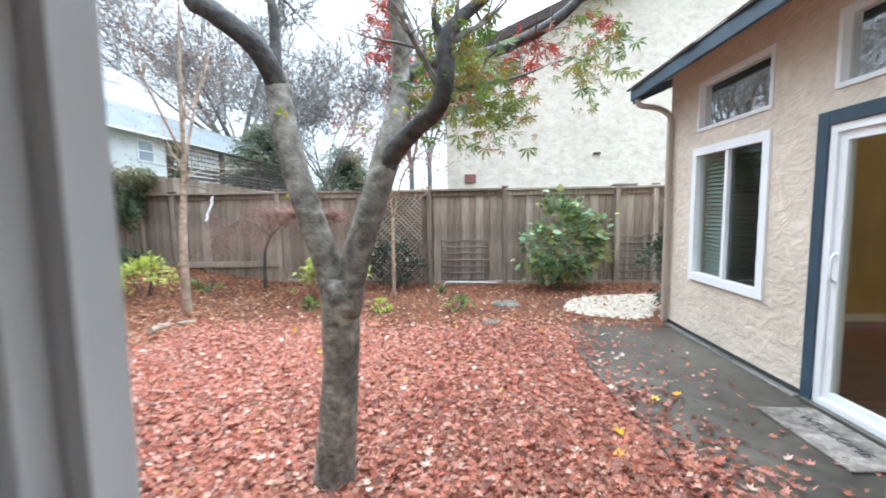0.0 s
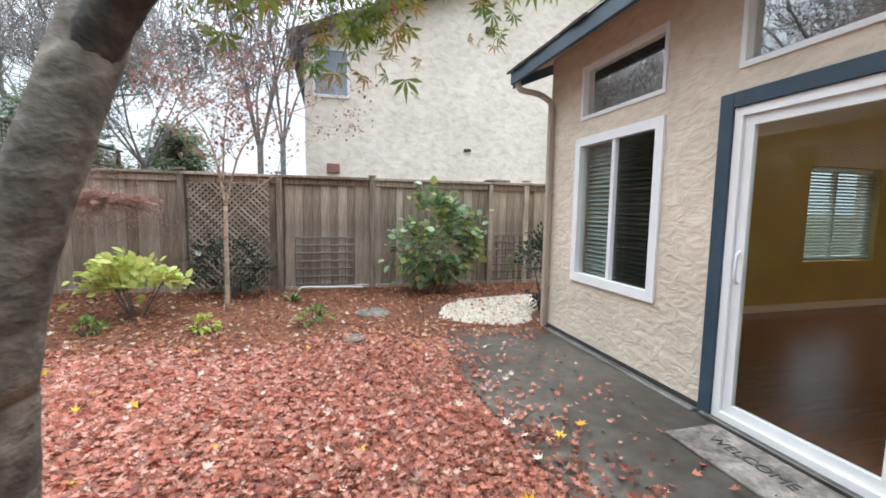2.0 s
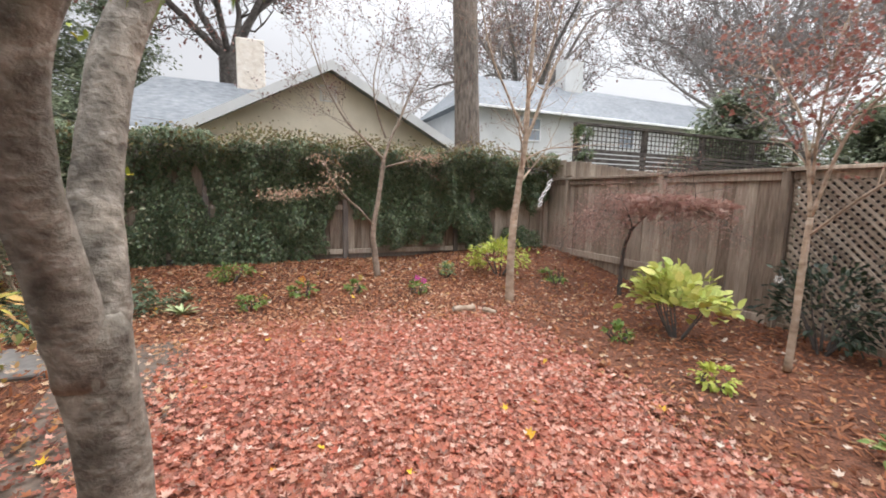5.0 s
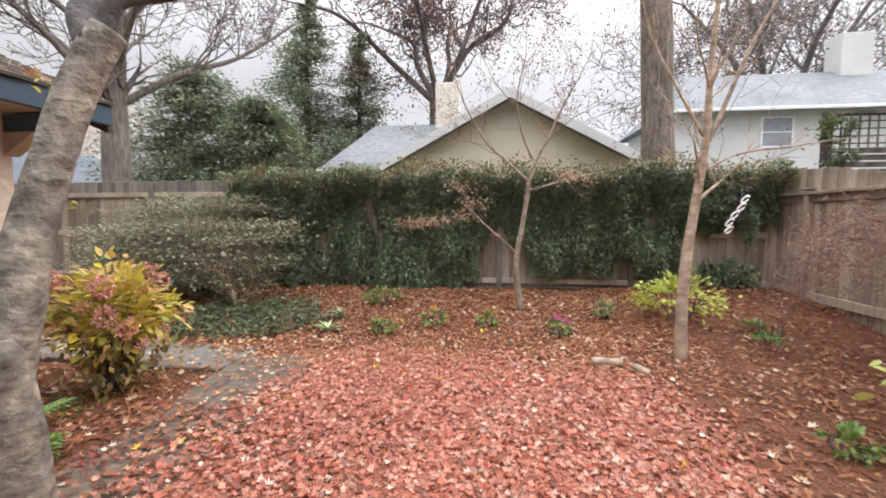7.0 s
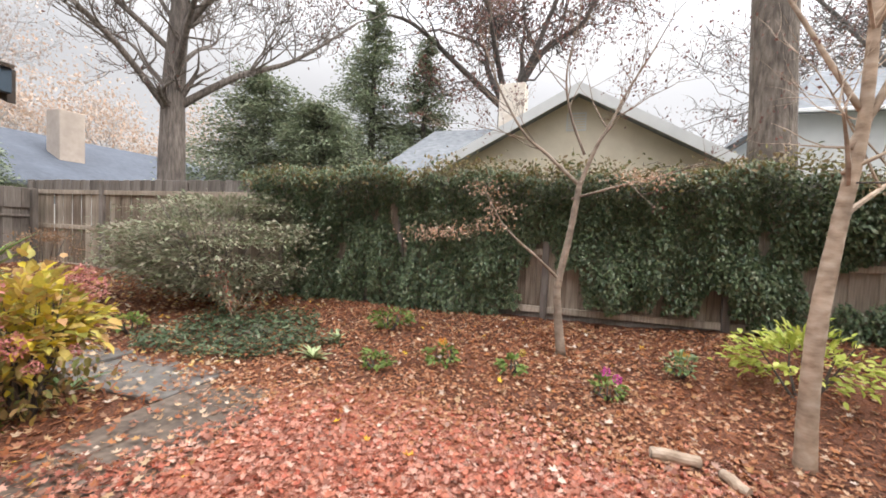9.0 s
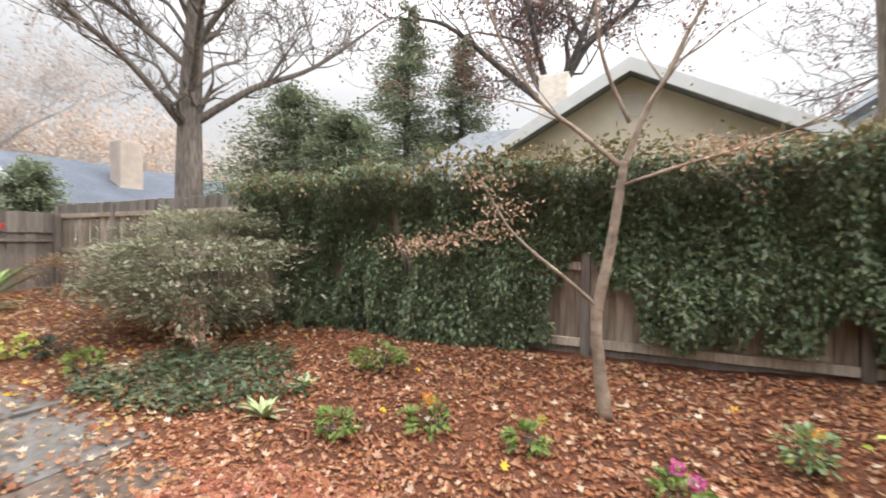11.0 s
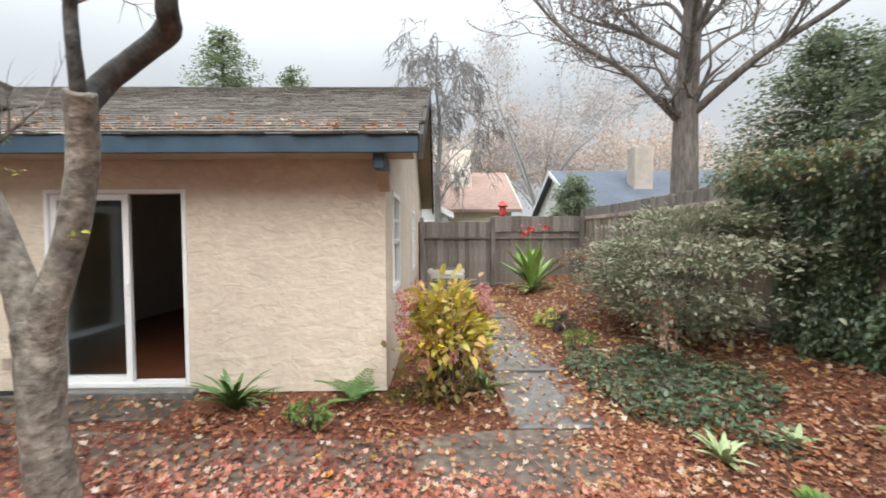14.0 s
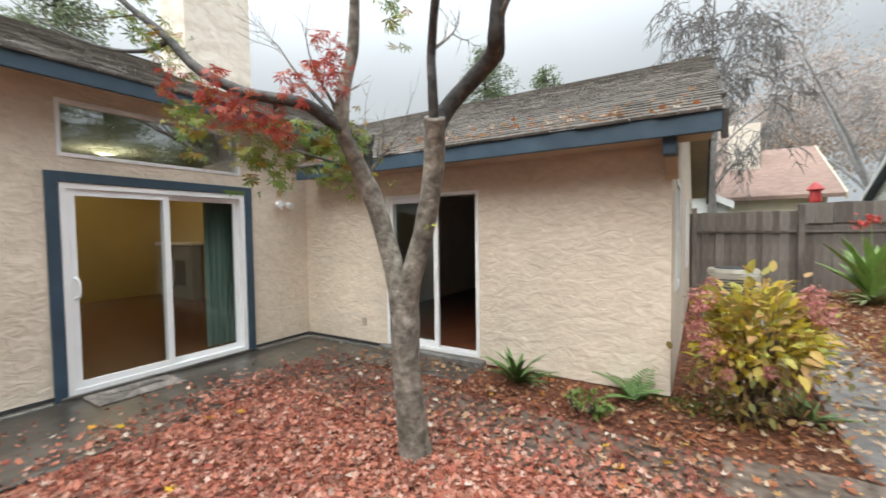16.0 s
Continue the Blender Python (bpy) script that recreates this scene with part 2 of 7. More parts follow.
def tube(bm, pts, radii, sides=8, knot=0.0, rng=random):
    """A tapered limb through the points, closed at its ends."""
    pts = [Vector(p) for p in pts]
    rings = []
    ref = Vector((0.3, 1, 0.1)).normalized()
    for i, p in enumerate(pts):
        d = (pts[min(i + 1, len(pts) - 1)] - pts[max(i - 1, 0)]).normalized()
        if abs(d.dot(ref)) > 0.95:
            ref = Vector((1, 0.2, 0.3)).normalized()
        a = d.cross(ref).normalized()
        b = d.cross(a)
        ring = []
        for k in range(sides):
            w = 2 * math.pi * k / sides
            r = radii[i] * (1 + knot * (rng.random() - 0.5))
            ring.append(bm.verts.new(p + (a * math.cos(w) + b * math.sin(w)) * r))
        rings.append(ring)
    for r0, r1 in zip(rings, rings[1:]):
        for k in range(sides):
            bm.faces.new((r0[k], r0[(k + 1) % sides], r1[(k + 1) % sides], r1[k]))
    bm.faces.new(rings[0][::-1])
    bm.faces.new(rings[-1])
    return bm


def smooth_line(pts, radii, steps=4):
    """Catmull-Rom through the points, with the radii along it."""
    P = [np.array(p, float) for p in pts]
    out, rad = [], []
    for i in range(len(P) - 1):
        a, b, c, d = P[max(i - 1, 0)], P[i], P[i + 1], P[min(i + 2, len(P) - 1)]
        for s in range(steps):
            t = s / steps
            out.append(0.5 * (2 * b + (c - a) * t + (2 * a - 5 * b + 4 * c - d) * t * t + (3 * b - a - 3 * c + d) * t ** 3))
            rad.append(radii[i] * (1 - t) + radii[i + 1] * t)
    return out + [P[-1]], rad + [radii[-1]]


OVAL = ([(0, 0, 0), (0.26, 0.3, 0.06), (0.2, 0.7, 0.07), (0, 1, -0.04), (-0.2, 0.7, 0.07), (-0.26, 0.3, 0.06), (0, 0.5, 0)],
        [(0, 1, 6), (1, 2, 6), (2, 3, 6), (3, 4, 6), (4, 5, 6), (5, 0, 6)])
ROUND = ([(0, 0, 0), (0.34, 0.22, 0.06), (0.38, 0.55, 0.08), (0.18, 0.86, 0.04), (0, 1, -0.05), (-0.18, 0.86, 0.04), (-0.38, 0.55, 0.08), (-0.34, 0.22, 0.06), (0, 0.5, 0)],
         [(0, 1, 8), (1, 2, 8), (2, 3, 8), (3, 4, 8), (4, 5, 8), (5, 6, 8), (6, 7, 8), (7, 0, 8)])
QUAD = ([(0, 0, 0), (0.28, 0.5, 0.07), (0, 1, 0), (-0.28, 0.5, 0.07)], [(0, 1, 2), (0, 2, 3)])
MAPLE = ([(0, 0, 0), (0.5, 0.1, 0.1), (0.24, 0.38, 0), (0.55, 0.72, 0.12), (0.17, 0.62, 0.02), (0, 1.05, 0.1), (-0.17, 0.62, 0.02), (-0.55, 0.72, 0.12), (-0.24, 0.38, 0), (-0.5, 0.1, 0.1)],
         [(0, 1, 2), (2, 3, 4), (4, 5, 6), (6, 7, 8), (8, 9, 0), (0, 2, 4), (0, 4, 6), (0, 6, 8)])
PALM = ([(0, 0, 0)] + [v for a in (-1.35, -0.68, 0.0, 0.68, 1.35) for v in ((math.sin(a + 0.22) * 0.45, math.cos(a + 0.22) * 0.45, 0.05), (math.sin(a) * (1 - 0.18 * abs(a)), math.cos(a) * (1 - 0.18 * abs(a)), -0.06), (math.sin(a - 0.22) * 0.45, math.cos(a - 0.22) * 0.45, 0.05))],
        [f for k in range(5) for f in ((0, 1 + 3 * k, 3 + 3 * k), (1 + 3 * k, 2 + 3 * k, 3 + 3 * k))])
BLADE = ([(-0.06, 0, 0), (0.06, 0, 0), (0.085, 0.45, 0.12), (0, 1, -0.05), (-0.085, 0.45, 0.12), (0, 0.45, 0.07)],
         [(0, 1, 5), (1, 2, 5), (2, 3, 5), (3, 4, 5), (4, 0, 5)])


def leaves(name, pos, size, shape, material, flat=0.0, rng=None, up=None, spread=1.0, droop=0.0):
    """Many leaves in one mesh. pos: n x 3. size: (least, most). flat: 1 lies on the ground, 0 turns every way. up: directions in which the leaves point."""
    rng = rng or np.random.RandomState(7)
    pos = np.asarray(pos, float)
    n = len(pos)
    tv, tf = np.array(shape[0], float), np.array(shape[1])
    s = rng.uniform(size[0], size[1], n)
    yaw = rng.uniform(0, 2 * math.pi, n)
    if up is None:
        tilt = rng.normal(0, 1, n) * (0.36 if flat else 0.75) - droop
        roll = rng.normal(0, 1, n) * (0.36 if flat else 0.6)
    else:
        up = np.asarray(up, float)
        yaw = np.arctan2(-up[:, 0], up[:, 1]) + rng.normal(0, 0.5 * spread, n)
        tilt = np.arctan2(up[:, 2], np.hypot(up[:, 0], up[:, 1])) + rng.normal(0, 0.4 * spread, n) - droop
        roll = rng.normal(0, 0.4 * spread, n)
    cx, sx, cy, sy, cz, sz = np.cos(tilt), np.sin(tilt), np.cos(roll), np.sin(roll), np.cos(yaw), np.sin(yaw)
    v = tv[None] * s[:, None, None]
    x, y, z = v[..., 0], v[..., 1], v[..., 2] * rng.uniform(0.3, 2.6, n)[:, None]
    x, z = x * cy[:, None] + z * sy[:, None], -x * sy[:, None] + z * cy[:, None]
    y, z = y * cx[:, None] - z * sx[:, None], y * sx[:, None] + z * cx[:, None]
    x, y = x * cz[:, None] - y * sz[:, None], x * sz[:, None] + y * cz[:, None]
    w = np.stack((x, y, z), -1) + pos[:, None]
    k = len(tv)
    f = tf[None] + (np.arange(n) * k)[:, None, None]
    me = bpy.data.meshes.new(name)
    me.vertices.add(n * k)
    me.vertices.foreach_set("co", w.reshape(-1).astype(np.float32))
    nf = n * len(tf)
    me.loops.add(nf * 3)
    me.loops.foreach_set("vertex_index", f.reshape(-1).astype(np.int32))
    me.polygons.add(nf)
    me.polygons.foreach_set("loop_start", np.arange(0, nf * 3, 3, dtype=np.int32))
    me.update(calc_edges=True)
    me.materials.append(material)
    return me


def leaf_mat(name, colors, rough=0.55, spec=0.4):
    """Leaf colours chosen leaf by leaf, with a little translucency."""
    m = bpy.data.materials.new(name)
    m.use_nodes = True
    n, l = m.node_tree.nodes, m.node_tree.links
    b = n["Principled BSDF"]
    g = n.new("ShaderNodeNewGeometry")
    rp = n.new("ShaderNodeValToRGB")
    rp.color_ramp.interpolation = "LINEAR"
    els = rp.color_ramp.elements
    for i, c in enumerate(colors):
        p = i / max(1, len(colors) - 1)
        e = els[i] if i < 2 else els.new(p)
        e.position, e.color = p, (*c, 1)
    l.new(g.outputs["Random Per Island"], rp.inputs[0])
    tc = n.new("ShaderNodeTexCoord")
    nz = n.new("ShaderNodeTexNoise")
    nz.inputs["Scale"].default_value, nz.inputs["Detail"].default_value = 60, 3
    l.new(tc.outputs["Object"], nz.inputs["Vector"])
    mr = n.new("ShaderNodeMapRange")
    mr.inputs[3].default_value, mr.inputs[4].default_value = 0.7, 1.25
    l.new(nz.outputs["Fac"], mr.inputs[0])
    mm = n.new("ShaderNodeMixRGB")
    mm.blend_type = "MULTIPLY"
    mm.inputs[0].default_value = 1
    l.new(rp.outputs[0], mm.inputs[1])
    l.new(mr.outputs[0], mm.inputs[2])
    l.new(mm.outputs[0], b.inputs["Base Color"])
    b.inputs["Roughness"].default_value, b.inputs["Specular IOR Level"].default_value = rough, spec
    tr = n.new("ShaderNodeBsdfTranslucent")
    l.new(mm.outputs[0], tr.inputs[0])
    mx = n.new("ShaderNodeMixShader")
    mx.inputs[0].default_value = 0.32
    l.new(b.outputs[0], mx.inputs[1])
    l.new(tr.outputs[0], mx.inputs[2])
    l.new(mx.outputs[0], n["Material Output"].inputs[0])
    return m


def sstep(a, b, x):
    t = np.clip((x - a) / (b - a), 0, 1)
    return t * t * (3 - 2 * t)


def ground_z(x, y):
    """Height of the ground: a level lawn, beds that rise to the fences at the back and side."""
    x, y = np.asarray(x, float), np.asarray(y, float)
    z = 0.36 * sstep(-3.6, -6.6, x) + 0.16 * sstep(-2.0, -6.0, y) * sstep(-2.0, -4.5, x) + 0.07 * sstep(-1.0, -5.0, x) * sstep(5.3, 7.5, y)
    z = z + 0.03 * sstep(5.2, 5.8, y) + 0.05 * np.exp(-((x + 1.2) / 1.1) ** 2 - ((y - 0.55) / 0.4) ** 2)
    return z


# ---------------------------------------------------------------- ground
def axis_steps(fine0, fine1, step, far):
    a = list(np.arange(fine0, fine1 + 1e-6, step))
    lo, hi, d = fine0, fine1, step
    while hi < far:
        d *= 1.5
        hi += d
        lo -= d
        a = [lo] + a + [hi]
    return a


XS, YS = axis_steps(-8.0, 5.0, 0.13, 900), axis_steps(-8.0, 9.0, 0.13, 900)
rg = np.random.RandomState(3)
gv = []
for yy in YS:
    for xx in XS:
        near = -8.1 < xx < 5.1 and -8.1 < yy < 9.1
        gv.append((xx, yy, float(ground_z(xx, yy)) + (rg.uniform(-0.012, 0.012) if near else 0) - (0.0 if near else 0.02)))
gf, gm = [], []
nx = len(XS)
for j in range(len(YS) - 1):
    for i in range(nx - 1):
        gf.append((j * nx + i, j * nx + i + 1, (j + 1) * nx + i + 1, (j + 1) * nx + i))
        cx, cy = (XS[i] + XS[i + 1]) / 2, (YS[j] + YS[j + 1]) / 2
        lawn = -4.0 + 0.25 * math.sin(cy * 1.7) < cx < 2.6 and 1.5 < cy < 5.35 + 0.12 * math.sin(cx * 2.1)
        bed = -6.9 < cx < 6 and -6.8 < cy < 8.5
        gm.append(1 if lawn else 0 if bed else 2)
gme = bpy.data.meshes.new("ground")
gme.from_pydata(gv, [], gf)
for m in (MULCH, LITTER, EARTH):
    gme.materials.append(m)
gme.polygons.foreach_set("material_index", gm)
gme.shade_smooth()
ground = tagged(new("ground", gme), "bark mulch beds round a leaf-covered lawn", "ground", kind="structure")


def slab(name, outline, z0, z1, material, label):
    """A cast slab with a rounded rim over a smoothed outline."""
    bm = bmesh.new()
    prism(bm, outline, lambda u, v, w: (u, v, z0 + w), z1 - z0)
    bmesh.ops.bevel(bm, geom=[e for e in bm.edges if all(v.co.z > z1 - 1e-4 for v in e.verts)], offset=0.012, segments=1, affect="EDGES")
    return tagged(part(name, bm, material), label, "paving", kind="structure")


def blob(points, n=4):
    p, _ = smooth_line([(*q, 0) for q in points + points[:1]], [1] * (len(points) + 1), n)
    return [(float(a[0]), float(a[1])) for a in p[:-1]]


slab("pavement_patio", [(1.28, 1.9), (1.25, 3.0), (1.2, 4.2), (1.3, 5.2), (1.42, 5.62), (2.0, 5.56), (2.66, 5.5), (2.66, 0.36), (-0.35, 0.36), (-0.35, 0.86), (1.0, 0.9)], -0.1, 0.024, CONCRETE, "damp grey concrete patio slab along the house wall")
slab("pavement_walk", [(-4.15, 1.15), (-3.3, 1.1), (-2.2, 1.25), (-1.0, 1.2), (0.1, 1.05), (1.0, 0.96), (1.2, 1.9), (0.2, 2.0), (-1.2, 2.0), (-2.6, 2.1), (-3.6, 2.0), (-4.3, 1.7)], -0.1, 0.012, DIRT, "stained concrete walk under scattered leaves")
for k in range(5):
    y1, y0 = 1.12 - 1.32 * k, 1.12 - 1.32 * (k + 1) + 0.012
    b = 0.08 * k * k * 0.35
    b0 = 0.08 * (k + 1) ** 2 * 0.35
    z = 0.035 + 0.035 * k
    slab("pavement_path", [(-4.12 + b * 0.2, y1), (-3.32 - b * 0.55, y1), (-3.32 - b0 * 0.55, y0), (-4.12 + b0 * 0.2, y0)], z - 0.2, z, PATH, "wet grey concrete garden path slab strewn with leaves")

# ---------------------------------------------------------------- the house: walls
WX, WY = 2.65, 0.345
main = tagged(part("wall_main", wall("x", WX, WX + 0.18, WY, 5.55, 0.0, 3.2, [(3.785, 4.985, 0.695, 2.175), (3.8, 4.93, 2.35, 2.88), (1.36, 3.2, 0.05, 2.09), (1.4, 3.2, 2.335, 2.87)]), STUCCO),
              "tan hand-trowelled stucco house wall", "wall", kind="structure")
tagged(part("wall_gable_end", wall("y", 5.37, 5.548, WX + 0.18, 9.5, 0.0, 3.3, [(6.45, 7.85, 0.78, 2.1)]), STUCCO), "tan stucco end wall", "wall", kind="structure")
CX = -2.21
tagged(part("wall_wing", wall("y", WY - 0.18, WY, CX, WX, 0.05, 2.52, [(-0.27, 1.09, 0.11, 2.05)]), STUCCO), "tan hand-trowelled stucco wall of the wing", "wall", kind="structure")
SIDE_WINS = [(-1.08, -0.3, 0.93, 2.1), (-4.72, -3.88, 0.88, 2.1)]
tagged(part("wall_side", wall("x", CX, CX + 0.18, -9.0, WY - 0.181, 0.0, 2.52, SIDE_WINS), STUCCO), "pale stucco side wall of the wing", "wall", kind="structure")
gb = prism(bmesh.new(), [(WY, 2.523), (-4.2, 4.44), (-8.8, 2.523)], lambda u, v, w: (CX + w, u, v), 0.18)
tagged(part("wall_side_gable", gb, STUCCO), "stucco gable of the wing", "wall", kind="structure")
tagged(part("wall_back", wall("y", -9.0, -8.82, CX + 0.18, 9.5, 0.0, 2.52, []), STUCCO), "stucco back wall", "wall", kind="structure")

for nm, d in (("curb_main", (WX - 0.06, WX - 0.002, 3.32, 5.5, 0.0, 0.04)), ("curb_main", (WX - 0.06, WX - 0.002, 0.36, 1.24, 0.0, 0.04)), ("curb_wing", (1.18, WX - 0.07, WY + 0.002, WY + 0.07, 0.0, 0.045))):
    tagged(part(nm, boxes(d, bevel=0.008), PATH), "pale concrete footing along the wall", "footing", kind="structure")
for d in ((WX - 0.012, WX - 0.002, 3.3, 5.54, 0.048, 0.085), (WX - 0.012, WX - 0.002, 0.36, 1.25, 0.048, 0.085), (1.12, WX - 0.02, WY + 0.002, WY + 0.012, 0.053, 0.085)):
    tagged(part("trim_screed", boxes(d), CHARCOAL), "dark weep screed at the foot of the stucco", "trim", kind="structure")

# rooms seen through the glass
def room(name, x0, x1, y0, y1, z0, z1, wallmat, note, end_wall=True):
    walls = [(f"wall_{name}_far", (x1, x1 + 0.1, y0, y1, z0, z1)), (f"wall_{name}_a", (x0, x1, y0 - 0.1, y0, z0, z1))]
    if end_wall:
        walls.append((f"wall_{name}_b", (x0, x1, y1, y1 + 0.1, z0, z1)))
    for nm, d in walls:
        tagged(part(nm, boxes(d), wallmat), note, "wall", kind="structure")
    tagged(part(f"ceiling_{name}", boxes((x0, x1, y0, y1, z1, z1 + 0.1)), PLASTER), "plain pale ceiling", "ceiling", kind="structure")
    tagged(part(f"floor_{name}", boxes((x0, x1, y0, y1, z0 - 0.1, z0)), FLOOR_WOOD), "glossy red-brown wooden floor", "floor", kind="structure")


room("living", WX + 0.185, 9.3, -0.6, 5.26, 0.1, 3.15, OCHRE, "ochre painted living room wall", False)
END_WIN = (6.45, 7.85, 0.78, 2.1)
tagged(part("wall_living_end", wall("y", 5.26, 5.366, WX + 0.185, 9.3, 0.1, 3.15, [END_WIN]), OCHRE), "ochre painted end wall with a window", "wall", kind="structure")
tagged(part("wall_living_near", boxes((WX + 0.186, WX + 0.25, -0.6, 0.36, 0.1, 3.15)), OCHRE), "ochre painted wall", "wall", kind="structure")
room("wing", CX + 0.185, 2.55, -4.95, WY - 0.182, 0.12, 2.45, PLASTER, "off-white bedroom wall", False)
for nm, z in (("living", 0.1), ("wing", 0.12)):
    d = (WX + 0.3, 9.29, 5.24, 5.258, z, z + 0.1) if nm == "living" else (CX + 0.2, 2.54, -4.948, -4.93, z, z + 0.1)
    tagged(part("baseboard", boxes(d, bevel=0.004), WHITE), "white painted baseboard", "trim", kind="structure")


# ---------------------------------------------------------------- roofs
def roof_plane(name, e0, e1, up, thick, label):
    """A sheathed slope: eave corners e0, e1, the way up to the ridge, thickness downwards."""
    e0, e1, up = Vector(e0), Vector(e1), Vector(up)
    nrm = (e1 - e0).cross(up).normalized()
    if nrm.z < 0:
        nrm = -nrm
    bm = bmesh.new()
    top = [e0, e1, e1 + up, e0 + up]
    a = [bm.verts.new(p) for p in top]
    b = [bm.verts.new(p - nrm * thick) for p in top]
    bm.faces.new(a)
    bm.faces.new(b[::-1])
    for i in range(4):
        bm.faces.new((a[i], b[i], b[(i + 1) % 4], a[(i + 1) % 4]))
    bmesh.ops.recalc_face_normals(bm, faces=bm.faces)
    return tagged(part(name, bm, SOFFIT), label, "roof", kind="structure")


roof_wing = roof_plane("roof_wing_front", (-2.55, 0.8, 2.46), (2.3, 0.8, 2.46), (0, -5.0, 2.14), 0.06, "weathered brown shake roof of the wing")
roof_inner = roof_plane("roof_wing_inner", (2.31, -0.3, 2.954), (6.0, -0.3, 2.954), (0, -3.9, 1.646), 0.06, "shake roof behind the main eave")
roof_wing_back = roof_plane("roof_wing_back", (-2.55, -9.2, 2.49), (6.0, -9.2, 2.49), (0, 4.99, 2.11), 0.06, "weathered shake roof, back slope")
roof_main = roof_plane("roof_main_front", (2.3, -4.1, 3.075), (2.3, 5.85, 3.075), (4.25, 0, 1.825), 0.06, "weathered grey-brown shake main roof")
roof_plane("roof_main_back", (10.9, -0.42, 3.05), (10.9, 5.85, 3.05), (-4.35, 0, 1.85), 0.06, "shake main roof, far slope")
for nm, d in (("fascia_wing", (-2.56, 2.25, 0.801, 0.845, 2.305, 2.465)), ("fascia_main", (2.255, 2.299, -0.43, 5.86, 2.935, 3.085))):
    tagged(part(nm, boxes(d, bevel=0.005), BLUE), "slate-blue painted eave fascia board", "trim", kind="structure")
tagged(part("drip_edge", boxes((-2.57, 2.25, 0.8, 0.86, 2.467, 2.477)), WHITE), "thin white metal drip edge", "trim", kind="structure")
tagged(part("drip_edge", boxes((2.24, 2.3, -0.43, 5.87, 3.087, 3.097)), WHITE), "thin white metal drip edge", "trim", kind="structure")
rm_rake = prism(bmesh.new(), [(2.3, 3.08), (6.55, 4.905), (6.55, 4.7), (2.3, 2.9)], lambda u, v, w: (u, 5.852 + w, v), 0.04)
tagged(part("rake_board", rm_rake, BLUE), "slate-blue painted rake board of the main roof", "trim", kind="structure")
tagged(part("soffit_wing", boxes((-2.5, 2.2, 0.375, 0.8, 2.33, 2.36)), SOFFIT), "tan boarded soffit under the wing eave", "trim", kind="structure")
rk = bmesh.new()
prism(rk, [(0.8, 2.47), (-4.2, 4.62), (-4.2, 4.38), (0.8, 2.25)], lambda u, v, w: (-2.60 + w, u, v), 0.045)
tagged(part("rake_board", rk, mat("dark_rake_wood", [(0.035, 0.028, 0.024), (0.06, 0.05, 0.042)], 8, 0.8, stain=0.3)), "dark weathered gable rake board", "trim", kind="structure")
rk = bmesh.new()
prism(rk, [(-4.2, 4.62), (-9.22, 2.5), (-9.22, 2.26), (-4.2, 4.38)], lambda u, v, w: (-2.60 + w, u, v), 0.045)
tagged(part("rake_board", rk, bpy.data.materials["dark_rake_wood"]), "dark weathered gable rake board", "trim", kind="structure")

# eave bracket at the wing's corner
bk = thing("eave_bracket", CX, WY, 2.1, "slate-blue wooden eave bracket at the wing corner", "bracket")
part("beam", boxes((-0.05, 0.05, 0.0, 0.42, 0.08, 0.22), bevel=0.008), BLUE, bk)
part("corbel", prism(bmesh.new(), [(0.003, 0.097), (0.28, 0.097), (0.003, -0.08)], lambda u, v, w: (-0.05 + w, u, v), 0.1), SOFFIT, bk)

# chimney
ch = thing("chimney", 4.3, 0.85, 3.4, "broad cream stucco chimney on the main roof", "chimney")
part("shaft", boxes((-0.35, 0.35, -0.52, 0.52, 0.0, 2.9), bevel=0.01), STUCCO_NB, ch)
part("cap", boxes((-0.42, 0.42, -0.59, 0.59, 2.9, 3.0), bevel=0.01), STUCCO_NB, ch)


# ---------------------------------------------------------------- windows and doors
w1 = thing("window_1", WX, 4.4, 0.69, "white vinyl sliding window with closed pale blinds", "window", kind="structure")
def at0(ob, parent):
    ob.matrix_parent_inverse = parent.matrix_world.inverted()
    return ob
def px(name, bm, material, parent, label=""):
    return at0(part(name, bm, material, parent, label), parent)
def ring_x(x0, x1, y0, y1, z0, z1, w):
    return boxes((x0, x1, y0, y1, z0, z0 + w), (x0, x1, y0, y1, z1 - w, z1), (x0, x1, y0, y0 + w, z0 + w, z1 - w), (x0, x1, y1 - w, y1, z0 + w, z1 - w))
def ring_y(x0, x1, y0, y1, z0, z1, w):
    return boxes((x0, x1, y0, y1, z0, z0 + w), (x0, x1, y0, y1, z1 - w, z1), (x0, x0 + w, y0, y1, z0 + w, z1 - w), (x1 - w, x1, y0, y1, z0 + w, z1 - w))
def pxpane(d, parent, material=None):
    p = px("pane", boxes(d), material or PANE, parent)
    p.visible_shadow = False


px("window_frame", ring_x(WX - 0.022, WX + 0.07, 3.785, 4.985, 0.695, 2.175, 0.085), WHITE, w1)
px("sash", boxes((WX - 0.008, WX + 0.05, 4.36, 4.41, 0.78, 2.09), bevel=0.004), WHITE, w1)
pxpane((WX + 0.03, WX + 0.036, 3.87, 4.36, 0.78, 2.09), w1, PANE_SCREEN)
pxpane((WX + 0.03, WX + 0.036, 4.41, 4.9, 0.78, 2.09), w1)
slat = boxes((-0.022, 0.022, -0.53, 0.53, -0.002, 0.002))
slat_me = mesh_of(slat, "blind_slat", BLIND)
bl1 = thing("window_blind", WX + 0.12, 4.385, 0.75, "pale horizontal slat blind behind the sliding window", "blind")
for k in range(30):
    part("slat", slat_me, None, bl1, at=pose(0, 0, 0.05 + k * 0.044, 0, -48, 0))
part("headrail", boxes((-0.03, 0.03, -0.54, 0.54, 1.35, 1.4), bevel=0.004), WHITE, bl1)
